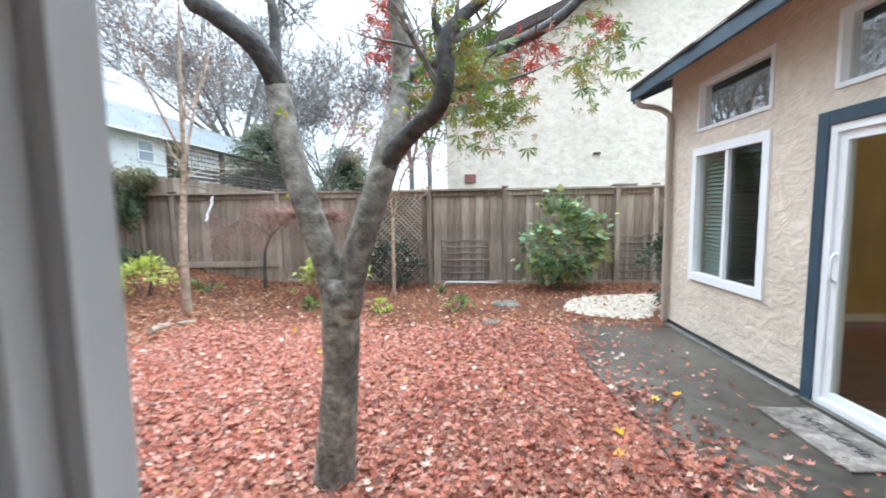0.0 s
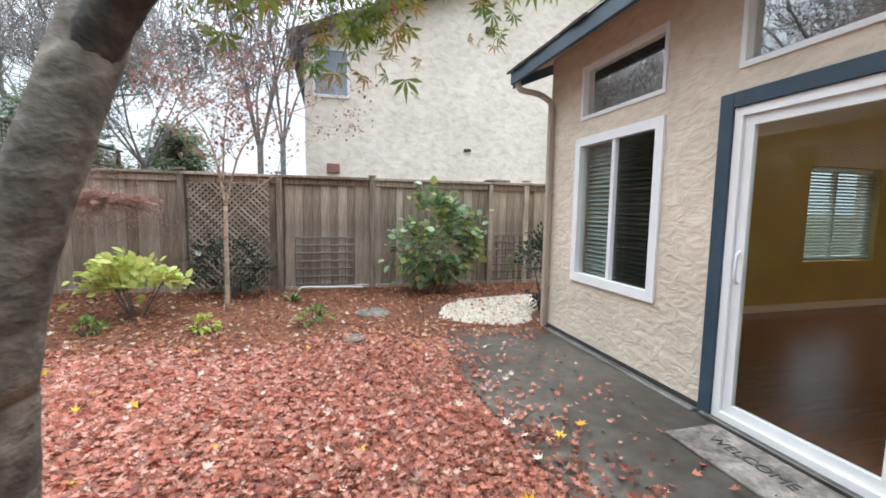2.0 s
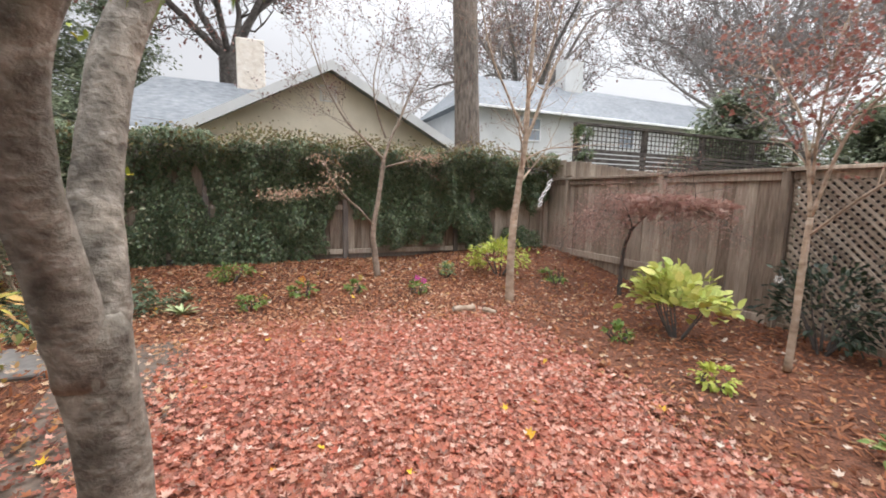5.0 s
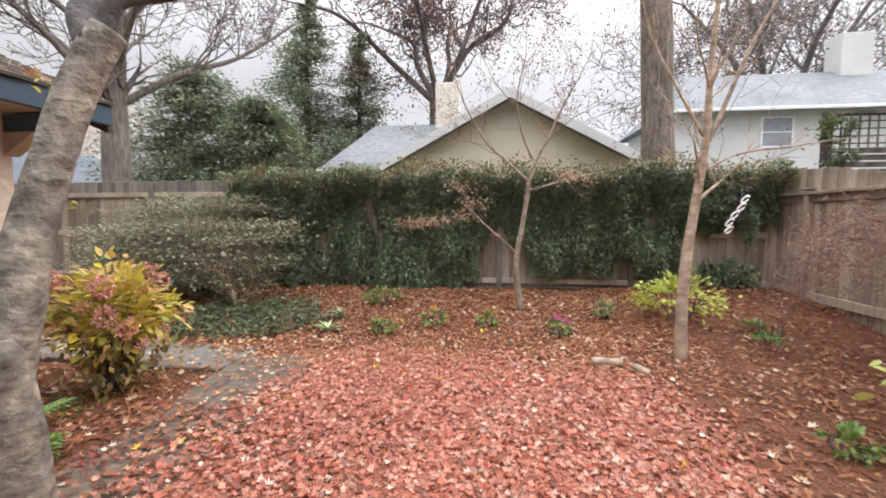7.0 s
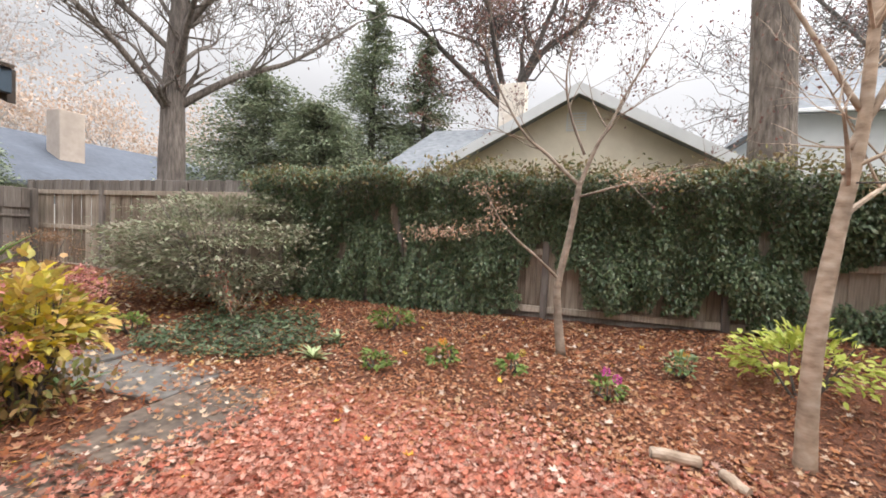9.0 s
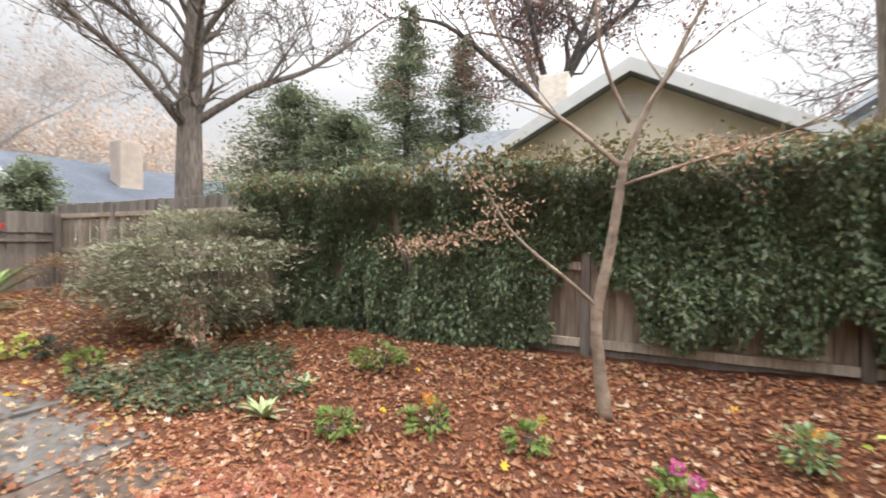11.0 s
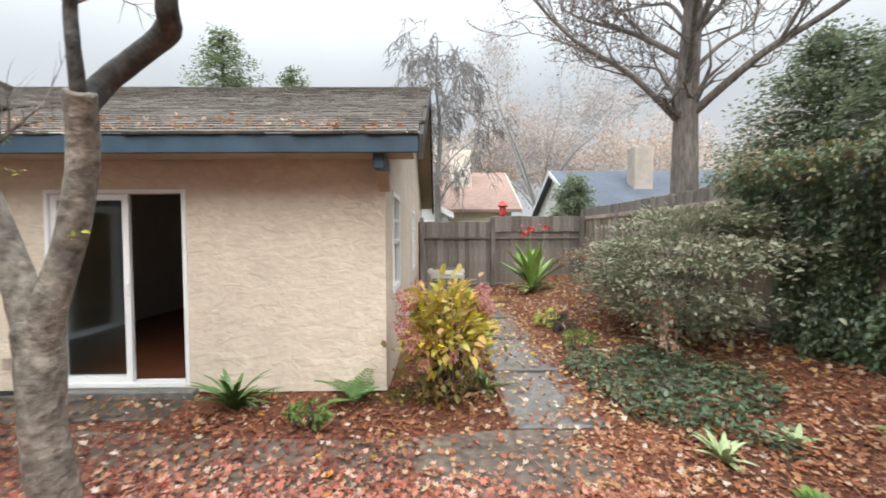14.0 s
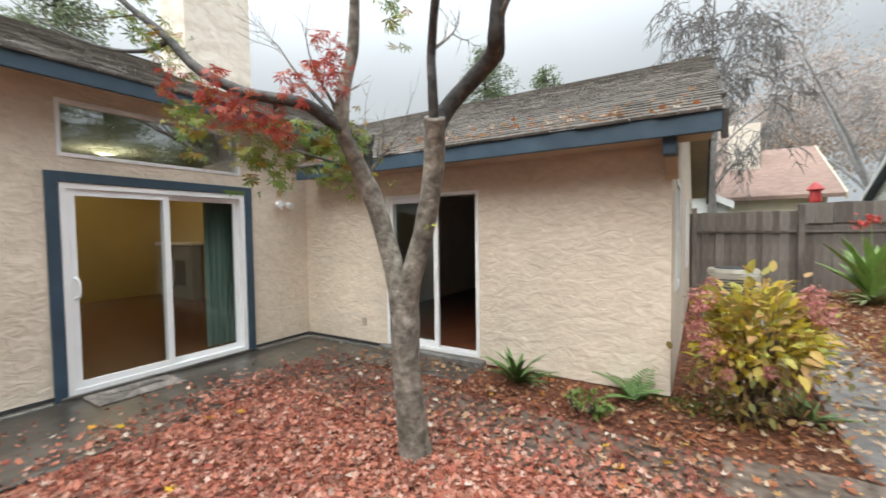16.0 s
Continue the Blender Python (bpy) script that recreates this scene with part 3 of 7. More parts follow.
w2 = thing("window_2", WX, 4.35, 2.34, "fixed upper window with a thin tan frame, reflecting sky", "window", kind="structure")
px("window_frame", ring_x(WX - 0.012, WX + 0.08, 3.8, 4.93, 2.35, 2.88, 0.035), WHITE, w2)
pxpane((WX + 0.05, WX + 0.056, 3.835, 4.895, 2.385, 2.845), w2, PANE_COATED)
w3 = thing("window_3", WX, 2.3, 2.34, "wide fixed clerestory window reflecting bare trees", "window", kind="structure")
px("window_frame", ring_x(WX - 0.012, WX + 0.08, 1.4, 3.2, 2.335, 2.87, 0.035), WHITE, w3)
pxpane((WX + 0.05, WX + 0.056, 1.435, 3.165, 2.37, 2.835), w3, PANE_COATED)

d1 = thing("door_1", WX, 2.28, 0.05, "closed white sliding glass door with slate-blue trim", "sliding door", kind="structure")
px("trim_board", boxes((WX - 0.03, WX - 0.002, 1.26, 1.358, 0.02, 2.19), (WX - 0.03, WX - 0.002, 3.202, 3.3, 0.02, 2.19), (WX - 0.03, WX - 0.002, 1.358, 3.202, 2.092, 2.19), bevel=0.004), BLUE, d1, "slate-blue painted trim")
px("door_frame", ring_x(WX - 0.015, WX + 0.12, 1.36, 3.2, 0.05, 2.09, 0.055), WHITE, d1)
px("sash", ring_x(WX + 0.005, WX + 0.04, 2.25, 3.143, 0.107, 2.033, 0.062), WHITE, d1)
px("sash", ring_x(WX + 0.055, WX + 0.09, 1.417, 2.31, 0.107, 2.033, 0.055), WHITE, d1)
pxpane((WX + 0.02, WX + 0.026, 2.312, 3.081, 0.169, 1.971), d1)
pxpane((WX + 0.07, WX + 0.076, 1.472, 2.255, 0.162, 1.978), d1)
hb = bmesh.new()
tube(hb, *smooth_line([(WX + 0.004, 3.11, 0.98), (WX - 0.04, 3.09, 1.0), (WX - 0.05, 3.085, 1.08), (WX - 0.04, 3.09, 1.16), (WX + 0.004, 3.11, 1.18)], [0.011] * 5), 6)
px("door_handle", hb, WHITE, d1, "white curved pull handle")
px("sill", boxes((WX - 0.06, WX - 0.016, 1.3, 3.26, 0.02, 0.06), bevel=0.004), CONCRETE, d1)

d2 = thing("door_2", 0.4, WY, 0.13, "white sliding glass door of the wing, standing open", "sliding door", kind="structure")
px("door_frame", ring_y(-0.27, 1.09, WY - 0.13, WY + 0.012, 0.11, 2.05, 0.036), WHITE, d2)
px("sash", ring_y(0.3, 1.05, WY - 0.05, WY - 0.015, 0.15, 2.01, 0.06), WHITE, d2)
px("sash", ring_y(0.33, 1.045, WY - 0.1, WY - 0.065, 0.15, 2.01, 0.055), WHITE, d2, "open sash slid behind the fixed one")
pxpane((0.36, 0.99, WY - 0.036, WY - 0.03, 0.21, 1.95), d2)
pxpane((0.385, 0.99, WY - 0.086, WY - 0.08, 0.205, 1.955), d2)
for y, r in ((WY - 0.112, 0.012), (WY - 0.075, 0.007), (WY - 0.035, 0.011)):
    rb = bmesh.new()
    tube(rb, [(-0.234, y, 0.15), (-0.234, y, 2.01)], [r, r], 8)
    px("track_rib", rb, WHITE, d2)
px("latch", boxes((0.31, 0.34, WY - 0.014, WY + 0.004, 1.02, 1.14), bevel=0.004), WHITE, d2)
tagged(part("step_sill", boxes((-0.36, 1.16, WY + 0.001, WY + 0.12, 0.0, 0.1), bevel=0.01), PATH), "concrete door sill", "sill", kind="structure")

for i, (y0, y1, z0, z1) in enumerate(SIDE_WINS):
    w = thing(f"window_{4 + i}", CX, (y0 + y1) / 2, z0, "narrow white double-hung window with dark glass", "window", kind="structure")
    px("window_frame", ring_x(CX - 0.015, CX + 0.08, y0, y1, z0, z1, 0.06), WHITE, w)
    px("sash_bar", boxes((CX, CX + 0.05, y0 + 0.06, y1 - 0.06, z0 + 0.56, z0 + 0.61)), WHITE, w)
    px("sash_bar", boxes((CX, CX + 0.05, y0 + 0.06, y1 - 0.06, z0 + 0.83, z0 + 0.86)), WHITE, w)
    pxpane((CX + 0.03, CX + 0.036, y0 + 0.06, y1 - 0.06, z0 + 0.06, z1 - 0.06), w, PANE_SIDE)


# ---------------------------------------------------------------- fences
FY = 8.4
rf = random.Random(11)
BOARD = {}


def board_mesh(w, h, t, material, key):
    """One fence board with softened edges, shared by its like."""
    k = (round(w, 3), round(h, 2), key)
    if k not in BOARD:
        BOARD[k] = mesh_of(boxes((-w / 2, w / 2, -t / 2, t / 2, 0, h), bevel=0.006), "board", material)
    return BOARD[k]


def board_run(fence, u0, u1, place, z, h, material, key, skip=None, w=0.142, jitter=0.004):
    u, n = u0, 0
    while u < u1 - 0.03:
        ww = min(w, u1 - u)
        if not (skip and skip(u + ww / 2)):
            x, y, rz = place(u + ww / 2)
            part("board", board_mesh(ww + 0.018, h, 0.018, material, key), None, fence,
                 at=pose(x + math.sin(radians(rz)) * 0.011 * (n % 2 * 2 - 1), y + math.cos(radians(rz)) * 0.011 * (n % 2 * 2 - 1) + rf.uniform(-jitter, jitter) * 0.3, z(u) + rf.uniform(-0.012, 0.012), rf.uniform(-0.5, 0.5), rf.uniform(-0.4, 0.4), rz))
        u += ww
        n += 1


# wooden fence with a cap rail and a lattice panel
fn = thing("wooden_fence", 0, 0, 0, "weathered redwood board fence with cap rail and lattice panel", "fence")
gz = lambda u: float(ground_z(u, FY)) - 0.03
lat = (-2.02, -0.84)
board_run(fn, -6.85, 5.2, lambda u: (u, FY, 0), gz, 1.88, FENCE, "f", skip=lambda u: lat[0] < u < lat[1])
for x in (-6.72, -6.0, -3.78, -2.1, -0.68, 0.83, 3.02, 3.74, 5.2):
    z0 = float(ground_z(x, FY)) - 0.1
    part("post", boxes((x - 0.045, x + 0.045, FY - 0.1, FY - 0.012, z0, 1.99 if x == 0.83 else 1.9), bevel=0.006), FENCE, fn)
    part("post_cap", boxes((x - 0.065, x + 0.065, FY - 0.13, FY + 0.0, 1.965, 1.995), bevel=0.008), FENCE, fn)
for a, b in ((-6.78, -3.78), (-3.778, -2.1), (-2.098, -0.68), (-0.678, 0.83), (0.832, 3.02), (3.022, 5.2)):
    part("cap_rail", boxes((a, b, FY - 0.105, FY + 0.05, 1.9, 1.945), bevel=0.006), FENCE, fn)
    part("rail", boxes((a + 0.05, b - 0.05, FY - 0.05, FY - 0.012, 1.8, 1.898), bevel=0.005), FENCE, fn)
    part("kick_board", boxes((a + 0.05, b - 0.05, FY - 0.05, FY - 0.012, float(ground_z(a, FY)) - 0.06, float(ground_z(a, FY)) + 0.06), bevel=0.005), FENCE, fn)
# lattice strips, clipped to the panel
LW, LH = lat[1] - lat[0], 1.72
for sgn, off in ((1, 0.0), (-1, 0.012)):
    k = -LH
    while k < LW + LH:
        t0, t1 = max(0.0, -k), min(LH, LW - k)
        if sgn < 0:
            t0, t1 = max(0.0, k - LW), min(LH, k)
        if t1 - t0 > 0.06:
            x0, x1 = lat[0] + k + sgn * t0, lat[0] + k + sgn * t1
            ln = math.hypot(x1 - x0, t1 - t0)
            bm = boxes((-0.016, 0.016, -0.005, 0.005, -ln / 2, ln / 2))
            part("lattice_strip", bm, FENCE, fn, at=pose((x0 + x1) / 2, FY - 0.03 - off, 0.1 + (t0 + t1) / 2, 0, sgn * 45, 0))
        k += 0.092
# near-black sheet added behind the strips so that the gaps read dark
part("lattice_backing", boxes((lat[0], lat[1], FY + 0.06, FY + 0.075, 0.05, 1.8)), CHARCOAL, fn, "added dark sheet that blackens the lattice gaps")
# low slatted trellises leaning on the fence
def trellis(x0, x1, z0, z1):
    tr = thing("trellis", (x0 + x1) / 2, FY - 0.03, z0, "low weathered slat trellis fixed to the fence", "trellis", "trellises on the fence")
    for i in range(7):
        z = (z1 - z0) * i / 6
        part("slat", boxes((-(x1 - x0) / 2, (x1 - x0) / 2, -0.028, -0.016, z, z + 0.03), bevel=0.003), FENCE_OLD, tr)
    for i in range(9):
        x = -(x1 - x0) / 2 + (x1 - x0 - 0.02) * i / 8
        part("upright", boxes((x, x + 0.014, -0.012, 0.012, 0, z1 - z0), bevel=0.003), FENCE_OLD, tr)


trellis(-0.45, 0.5, 0.1, 0.9)
trellis(2.95, 3.9, 0.1, 0.95)

sb = thing("board_pile", 3.14, FY - 0.03, 1.946, "two weathered boards lying on the fence cap", "board")
part("board", boxes((-0.24, 0.24, -0.06, 0.06, 0.0, 0.022), bevel=0.004), FENCE_OLD, sb)
part("board", boxes((-0.2, 0.26, -0.05, 0.055, 0.0225, 0.044), bevel=0.004), FENCE_OLD, sb)

# ivy-clad fence along the back
IX = -6.8
fi = thing("ivy_fence", 0, 0, 0, "old grey board fence largely hidden under ivy", "fence")
board_run(fi, -7.2, 8.5, lambda u: (IX, u, 90), lambda u: 0.5, 1.55, FENCE, "o")
board_run(fi, -7.2, 8.5, lambda u: (IX + 0.03, u, 90), lambda u: 2.0, 0.28, FENCE_OLD, "p")
for k in range(8):
    y = -7.0 + 2.2 * k
    part("post", boxes((IX + 0.02, IX + 0.1, y - 0.045, y + 0.045, 0.1, 2.25), bevel=0.006), FENCE_OLD, fi)
for z in (0.44, 1.25, 1.98):
    part("rail", boxes((IX + 0.012, IX + 0.06, -7.2, 8.45, z, z + 0.09), bevel=0.005), FENCE, fi)
part("kick_board", boxes((IX - 0.02, IX + 0.01, -7.2, 8.45, 0.2, 0.5), bevel=0.005), FENCE_OLD, fi)

# grey fence across the end of the side yard
RY = -6.75
fr = thing("grey_fence", 0, 0, 0, "grey weathered board fence with an overlapping top band", "fence")
board_run(fr, -6.7, -2.2, lambda u: (u, RY, 0), lambda u: 0.2, 1.62, FENCE_OLD, "r")
board_run(fr, -6.7, -2.2, lambda u: (u, RY + 0.045, 0), lambda u: 1.52 + (0.14 if u < -4.2 else 0), 0.42, FENCE_OLD, "s")
for x in (-6.6, -4.2, -2.3):
    part("post", boxes((x - 0.05, x + 0.05, RY + 0.06, RY + 0.15, 0.1, 2.05), bevel=0.006), FENCE_OLD, fr)
for z in (0.24, 1.47):
    part("rail", boxes((-6.7, -2.2, RY + 0.012, RY + 0.05, z, z + 0.05), bevel=0.005), FENCE_OLD, fr)


# ---------------------------------------------------------------- neighbouring houses
ASPHALT = mat("grey_shingle_roof", [(0.17, 0.19, 0.21), (0.23, 0.25, 0.27), (0.29, 0.31, 0.33)], 5, 0.9, 0.4, 20, stretch=(1, 1, 3), stain=0.2, stain_scale=0.6, bump_distance=0.02)
DARKROOF = mat("slate_grey_roof", [(0.07, 0.085, 0.11), (0.1, 0.115, 0.145)], 5, 0.9, 0.4, 20, stain=0.2, stain_scale=0.6)
PINKROOF = mat("terracotta_roof", [(0.23, 0.15, 0.12), (0.32, 0.215, 0.175)], 4, 0.9, 0.5, 12, stretch=(1, 1, 3), stain=0.2)
CREAM = mat("cream_siding", [(0.66, 0.585, 0.455), (0.74, 0.665, 0.53)], 2.5, 0.85, 0.3, 8, stain=0.12, bump_distance=0.02)
PALE = mat("pale_siding", [(0.62, 0.63, 0.62), (0.7, 0.71, 0.7)], 2.5, 0.8, 0.2, 8, stain=0.08)
GREYWIN = mat("curtained_glass", [(0.2, 0.24, 0.28), (0.32, 0.36, 0.4)], 2, 0.2, spec=0.8)


def gable_house(name, x0, x1, y0, y1, zw, ridge, along, wallm, roofm, label, over=0.4, trimm=None):
    """A house with a gable roof. along: the axis of the ridge."""
    h = thing(name, (x0 + x1) / 2, (y0 + y1) / 2, 0, label, "house")
    P = Matrix.Translation((-(x0 + x1) / 2, -(y0 + y1) / 2, 0))

    def add(nm, bm, m):
        bm.transform(P)
        return part(nm, bm, m, h)
    if along == "x":
        c = (y0 + y1) / 2
        prof = [(y0, 0), (y1, 0), (y1, zw), (c, ridge), (y0, zw)]
        add("wall", prism(bmesh.new(), prof, lambda u, v, w: (x0 + w, u, v), x1 - x0), wallm)
        s = (ridge - zw) / (c - y0)
        for sg in (-1, 1):
            e = c + sg * ((y1 - y0) / 2 + over)
            ze = zw - over * s
            pr = [(c, ridge + 0.01), (e, ze + 0.01), (e, ze + 0.15), (c, ridge + 0.15)]
            add("roof", prism(bmesh.new(), pr, lambda u, v, w: (x0 - over + w, u, v), x1 - x0 + 2 * over), roofm)
            for xe in (x0 - over - 0.05, x1 + over + 0.005):
                pr = [(c, ridge - 0.08), (e, ze - 0.08), (e, ze + 0.17), (c, ridge + 0.17)]
                add("rake_board", prism(bmesh.new(), pr, lambda u, v, w: (xe + w, u, v), 0.045), trimm or wallm)
    else:
        c = (x0 + x1) / 2
        prof = [(x0, 0), (x1, 0), (x1, zw), (c, ridge), (x0, zw)]
        add("wall", prism(bmesh.new(), prof, lambda u, v, w: (u, y0 + w, v), y1 - y0), wallm)
        s = (ridge - zw) / (c - x0)
        for sg in (-1, 1):
            e = c + sg * ((x1 - x0) / 2 + over)
            ze = zw - over * s
            pr = [(c, ridge + 0.01), (e, ze + 0.01), (e, ze + 0.15), (c, ridge + 0.15)]
            add("roof", prism(bmesh.new(), pr, lambda u, v, w: (u, y0 - over + w, v), y1 - y0 + 2 * over), roofm)
            for ye in (y0 - over - 0.05, y1 + over + 0.005):
                pr = [(c, ridge - 0.08), (e, ze - 0.08), (e, ze + 0.17), (c, ridge + 0.17)]
                add("rake_board", prism(bmesh.new(), pr, lambda u, v, w: (u, ye + w, v), 0.045), trimm or wallm)
    return h, P


def add_window(h, P, face, u0, u1, z0, z1, c, trimm=None, glassm=None):
    """A framed window on the outside of a far house. face '+x', '-y' and so on; c: the wall's plane."""
    sg = 1 if face[0] == "+" else -1
    bx = (lambda a, b, d0, d1, e0, e1: (min(c + sg * d0, c + sg * d1), max(c + sg * d0, c + sg * d1), a, b, e0, e1)) if face[1] == "x" else \
         (lambda a, b, d0, d1, e0, e1: (a, b, min(c + sg * d0, c + sg * d1), max(c + sg * d0, c + sg * d1), e0, e1))
    w = 0.06
    bm = boxes(bx(u0, u1, 0.002, 0.05, z0, z0 + w), bx(u0, u1, 0.002, 0.05, z1 - w, z1), bx(u0, u0 + w, 0.002, 0.05, z0 + w, z1 - w), bx(u1 - w, u1, 0.002, 0.05, z0 + w, z1 - w))
    bm.transform(P)
    win = part("window", bm, trimm or WHITE, h)
    bm = boxes(bx(u0 + w, u1 - w, 0.004, 0.02, z0 + w, (z0 + z1) / 2 - 0.02), bx(u0 + w, u1 - w, 0.004, 0.02, (z0 + z1) / 2 + 0.02, z1 - w))
    bm.transform(P)
    part("pane", bm, glassm or GREYWIN, win)
    bm = boxes(bx(u0 + w, u1 - w, 0.004, 0.03, (z0 + z1) / 2 - 0.02, (z0 + z1) / 2 + 0.02))
    bm.transform(P)
    part("sash_bar", bm, trimm or WHITE, win)


# two-storey cream stucco house beyond the fence
BROWN = mat("brown_eave_paint", [(0.06, 0.04, 0.035), (0.1, 0.07, 0.06)], 4, 0.7, stain=0.2)
hb2, P2 = gable_house("neighbour_house", -0.45, 13.6, 11.7, 22, 5.35, 8.4, "y", STUCCO_NB, DARKROOF, "tall cream stucco two-storey house behind the fence", 0.35, BROWN)
add_window(hb2, P2, "-y", -0.26, 0.6, 4.07, 5.22, 11.7)
bm = boxes((0.05, 0.35, 11.62, 11.698, 2.28, 2.5), bevel=0.01)
bm.transform(P2)
part("vent", bm, mat("dull_red_vent", [(0.25, 0.1, 0.09), (0.32, 0.15, 0.13)], 5, 0.7), hb2)

for x, z, w, h in ((4.20, 6.10, 0.13, 0.09), (3.64, 3.00, 0.1, 0.035)):
    bm = boxes((x - w, x + w, 11.63, 11.698, z - h, z + h), bevel=0.02)
    bm.transform(P2)
    part("vent", bm, BROWN, hb2, "small dark wall vent")

# low cream gabled house beyond the ivy fence
hg, Pg = gable_house("gabled_house", -22, -11.0, 0.1, 8.5, 2.52, 4.76, "x", CREAM, ASPHALT, "low cream house with a broad gable and grey shingles", 0.5, PALE)
bm = boxes((-10.996, -10.97, 4.05, 4.49, 3.98, 4.4), bevel=0.004)
bm.transform(Pg)
vent = part("gable_vent", bm, PALE, hg)
for k in range(6):
    bm = boxes((-10.968, -10.955, 4.08, 4.46, 4.02 + 0.06 * k, 4.05 + 0.06 * k))
    bm.transform(Pg)
    part("louvre", bm, CREAM, vent)
bm = boxes((-14.6, -13.8, 1.9, 2.7, 3.4, 6.2), bevel=0.02)
bm.transform(Pg)
part("chimney", bm, STUCCO_NB, hg)

hs = thing("grey_roof_cottage", -14.0, 0.5, 0, "low cream cottage with a hipped grey shingle roof", "house")
part("wall", boxes((-2.0, 2.0, -1.6, 2.0, 0.0, 3.05)), CREAM, hs)
bm = bmesh.new()
hip = [bm.verts.new(p) for p in ((2.25, -1.98, 3.06), (2.25, 2.3, 3.06), (-2.25, 2.3, 3.06), (-2.25, -1.98, 3.06), (0, -0.75, 4.85), (0, 2.3, 4.85))]
for f in ((0, 1, 5, 4), (2, 3, 4, 5), (3, 0, 4), (1, 2, 5), (3, 2, 1, 0)):
    bm.faces.new([hip[k] for k in f])
bmesh.ops.recalc_face_normals(bm, faces=bm.faces)
part("roof", bm, ASPHALT, hs)
part("gutter", boxes((2.255, 2.33, -1.98, 2.3, 2.98, 3.07), bevel=0.01), PALE, hs)

# long pale house further back
hw = thing("pale_house", -17.0, 22.0, 0, "long pale-sided house with a hipped grey roof", "house")
Pw = Matrix.Translation((17.0, -22.0, 0))
part("wall", boxes((-2.5, 2.5, -12.0, 12.0, 0.0, 5.15)), PALE, hw)
bm = bmesh.new()
hip = [bm.verts.new(p) for p in ((2.9, -12.4, 5.1), (2.9, 12.4, 5.1), (-2.9, 12.4, 5.1), (-2.9, -12.4, 5.1), (0, -10.6, 7.05), (0, 12.4, 7.05))]
for f in ((0, 1, 5, 4), (2, 3, 4, 5), (3, 0, 4), (1, 2, 5), (3, 2, 1, 0)):
    bm.faces.new([hip[k] for k in f])
bmesh.ops.recalc_face_normals(bm, faces=bm.faces)
part("roof", bm, ASPHALT, hw)
part("gutter", boxes((2.905, 2.99, -12.4, 12.4, 5.02, 5.12), bevel=0.01), WHITE, hw)
part("chimney", boxes((-0.4, 0.4, -5.6, -4.5, 6.0, 8.3), bevel=0.02), PALE, hw)
add_window(hw, Pw, "+x", 12.6, 13.6, 3.9, 4.9, -14.5)
add_window(hw, Pw, "+x", 18, 19, 3.9, 4.9, -14.5)

# houses beyond the side yard
hp, Pp = gable_house("terracotta_roof_house", -6.2, 3.5, -24, -15, 2.8, 5.0, "x", CREAM, PINKROOF, "cream house with a terracotta roof", 0.4)
bm = boxes((-4.5, -3.4, -18.2, -17.3, 3.6, 6.0), bevel=0.02)
bm.transform(Pp)
part("chimney", bm, STUCCO_NB, hp)
hq, Pq = gable_house("slate_roof_house", -22, -9.8, -25, -15.5, 2.8, 5.2, "x", PALE, DARKROOF, "pale house with a slate-grey roof", 0.4)
add_window(hq, Pq, "+y", -12.2, -11.2, 1.9, 2.7, -15.5)
bm = boxes((-14.2, -13.2, -18.4, -17.5, 3.6, 6.2), bevel=0.02)
bm.transform(Pq)
part("chimney", bm, mat("taupe_stucco", [(0.4, 0.34, 0.29), (0.48, 0.41, 0.36)], 4, 0.9, 0.5, 8, stain=0.2), hq)

# small white gabled outbuilding before the terracotta roof
ho, Po = gable_house("white_outbuilding", -3.2, 0.6, -14.5, -13.2, 2.45, 3.45, "y", PALE, ASPHALT, "small white gabled outbuilding beyond the grey fence", 0.2, WHITE)
add_window(ho, Po, "+y", -2.5, -1.7, 1.5, 2.2, -13.2)


# ---------------------------------------------------------------- trees
def unit(v):
    return v / max(1e-9, float(np.linalg.norm(v)))


def grow(bm, tips, p, d, length, radius, depth, rng, droop=0.0, wander=0.25, kids=(2, 4), shrink=0.68, sides=5, lift=0.12, minr=0.0025):
    """A branch and its side branches. tips collects the ends of the last twigs."""
    segs = 4 if depth > 1 else 3
    pts, rad = [p], [radius]
    d = unit(np.array(d, float))
    for i in range(segs):
        d = unit(d + rng.normal(0, wander, 3) * 0.5 + np.array((0, 0, lift - droop * (i + 1) / segs)))
        p = p + d * (length / segs)
        pts.append(p)
        rad.append(radius * (1 - 0.75 * (i + 1) / segs))
    tube(bm, pts, rad, max(3, sides), 0.0)
    if depth <= 0:
        tips.append((pts[-1], d))
        tips.append((pts[-2], d))
        return
    for _ in range(rng.randint(kids[0], kids[1] + 1)):
        k = rng.uniform(0.3, 1.0)
        i = min(segs - 1, int(k * segs))
        q = pts[i] + (pts[i + 1] - pts[i]) * (k * segs - i)
        side = unit(rng.normal(0, 1, 3) * np.array((1, 1, 0.6)))
        nd = unit(d * rng.uniform(0.5, 1.0) + side * rng.uniform(0.5, 1.0))
        grow(bm, tips, q, nd, length * shrink * rng.uniform(0.75, 1.15), max(minr, rad[i] * rng.uniform(0.5, 0.7)), depth - 1, rng, droop, wander, kids, shrink, max(3, sides - 1), lift, minr)
    grow(bm, tips, pts[-1], d, length * shrink, max(minr, rad[-1]), depth - 1, rng, droop, wander, kids, shrink, max(3, sides - 1), lift, minr)


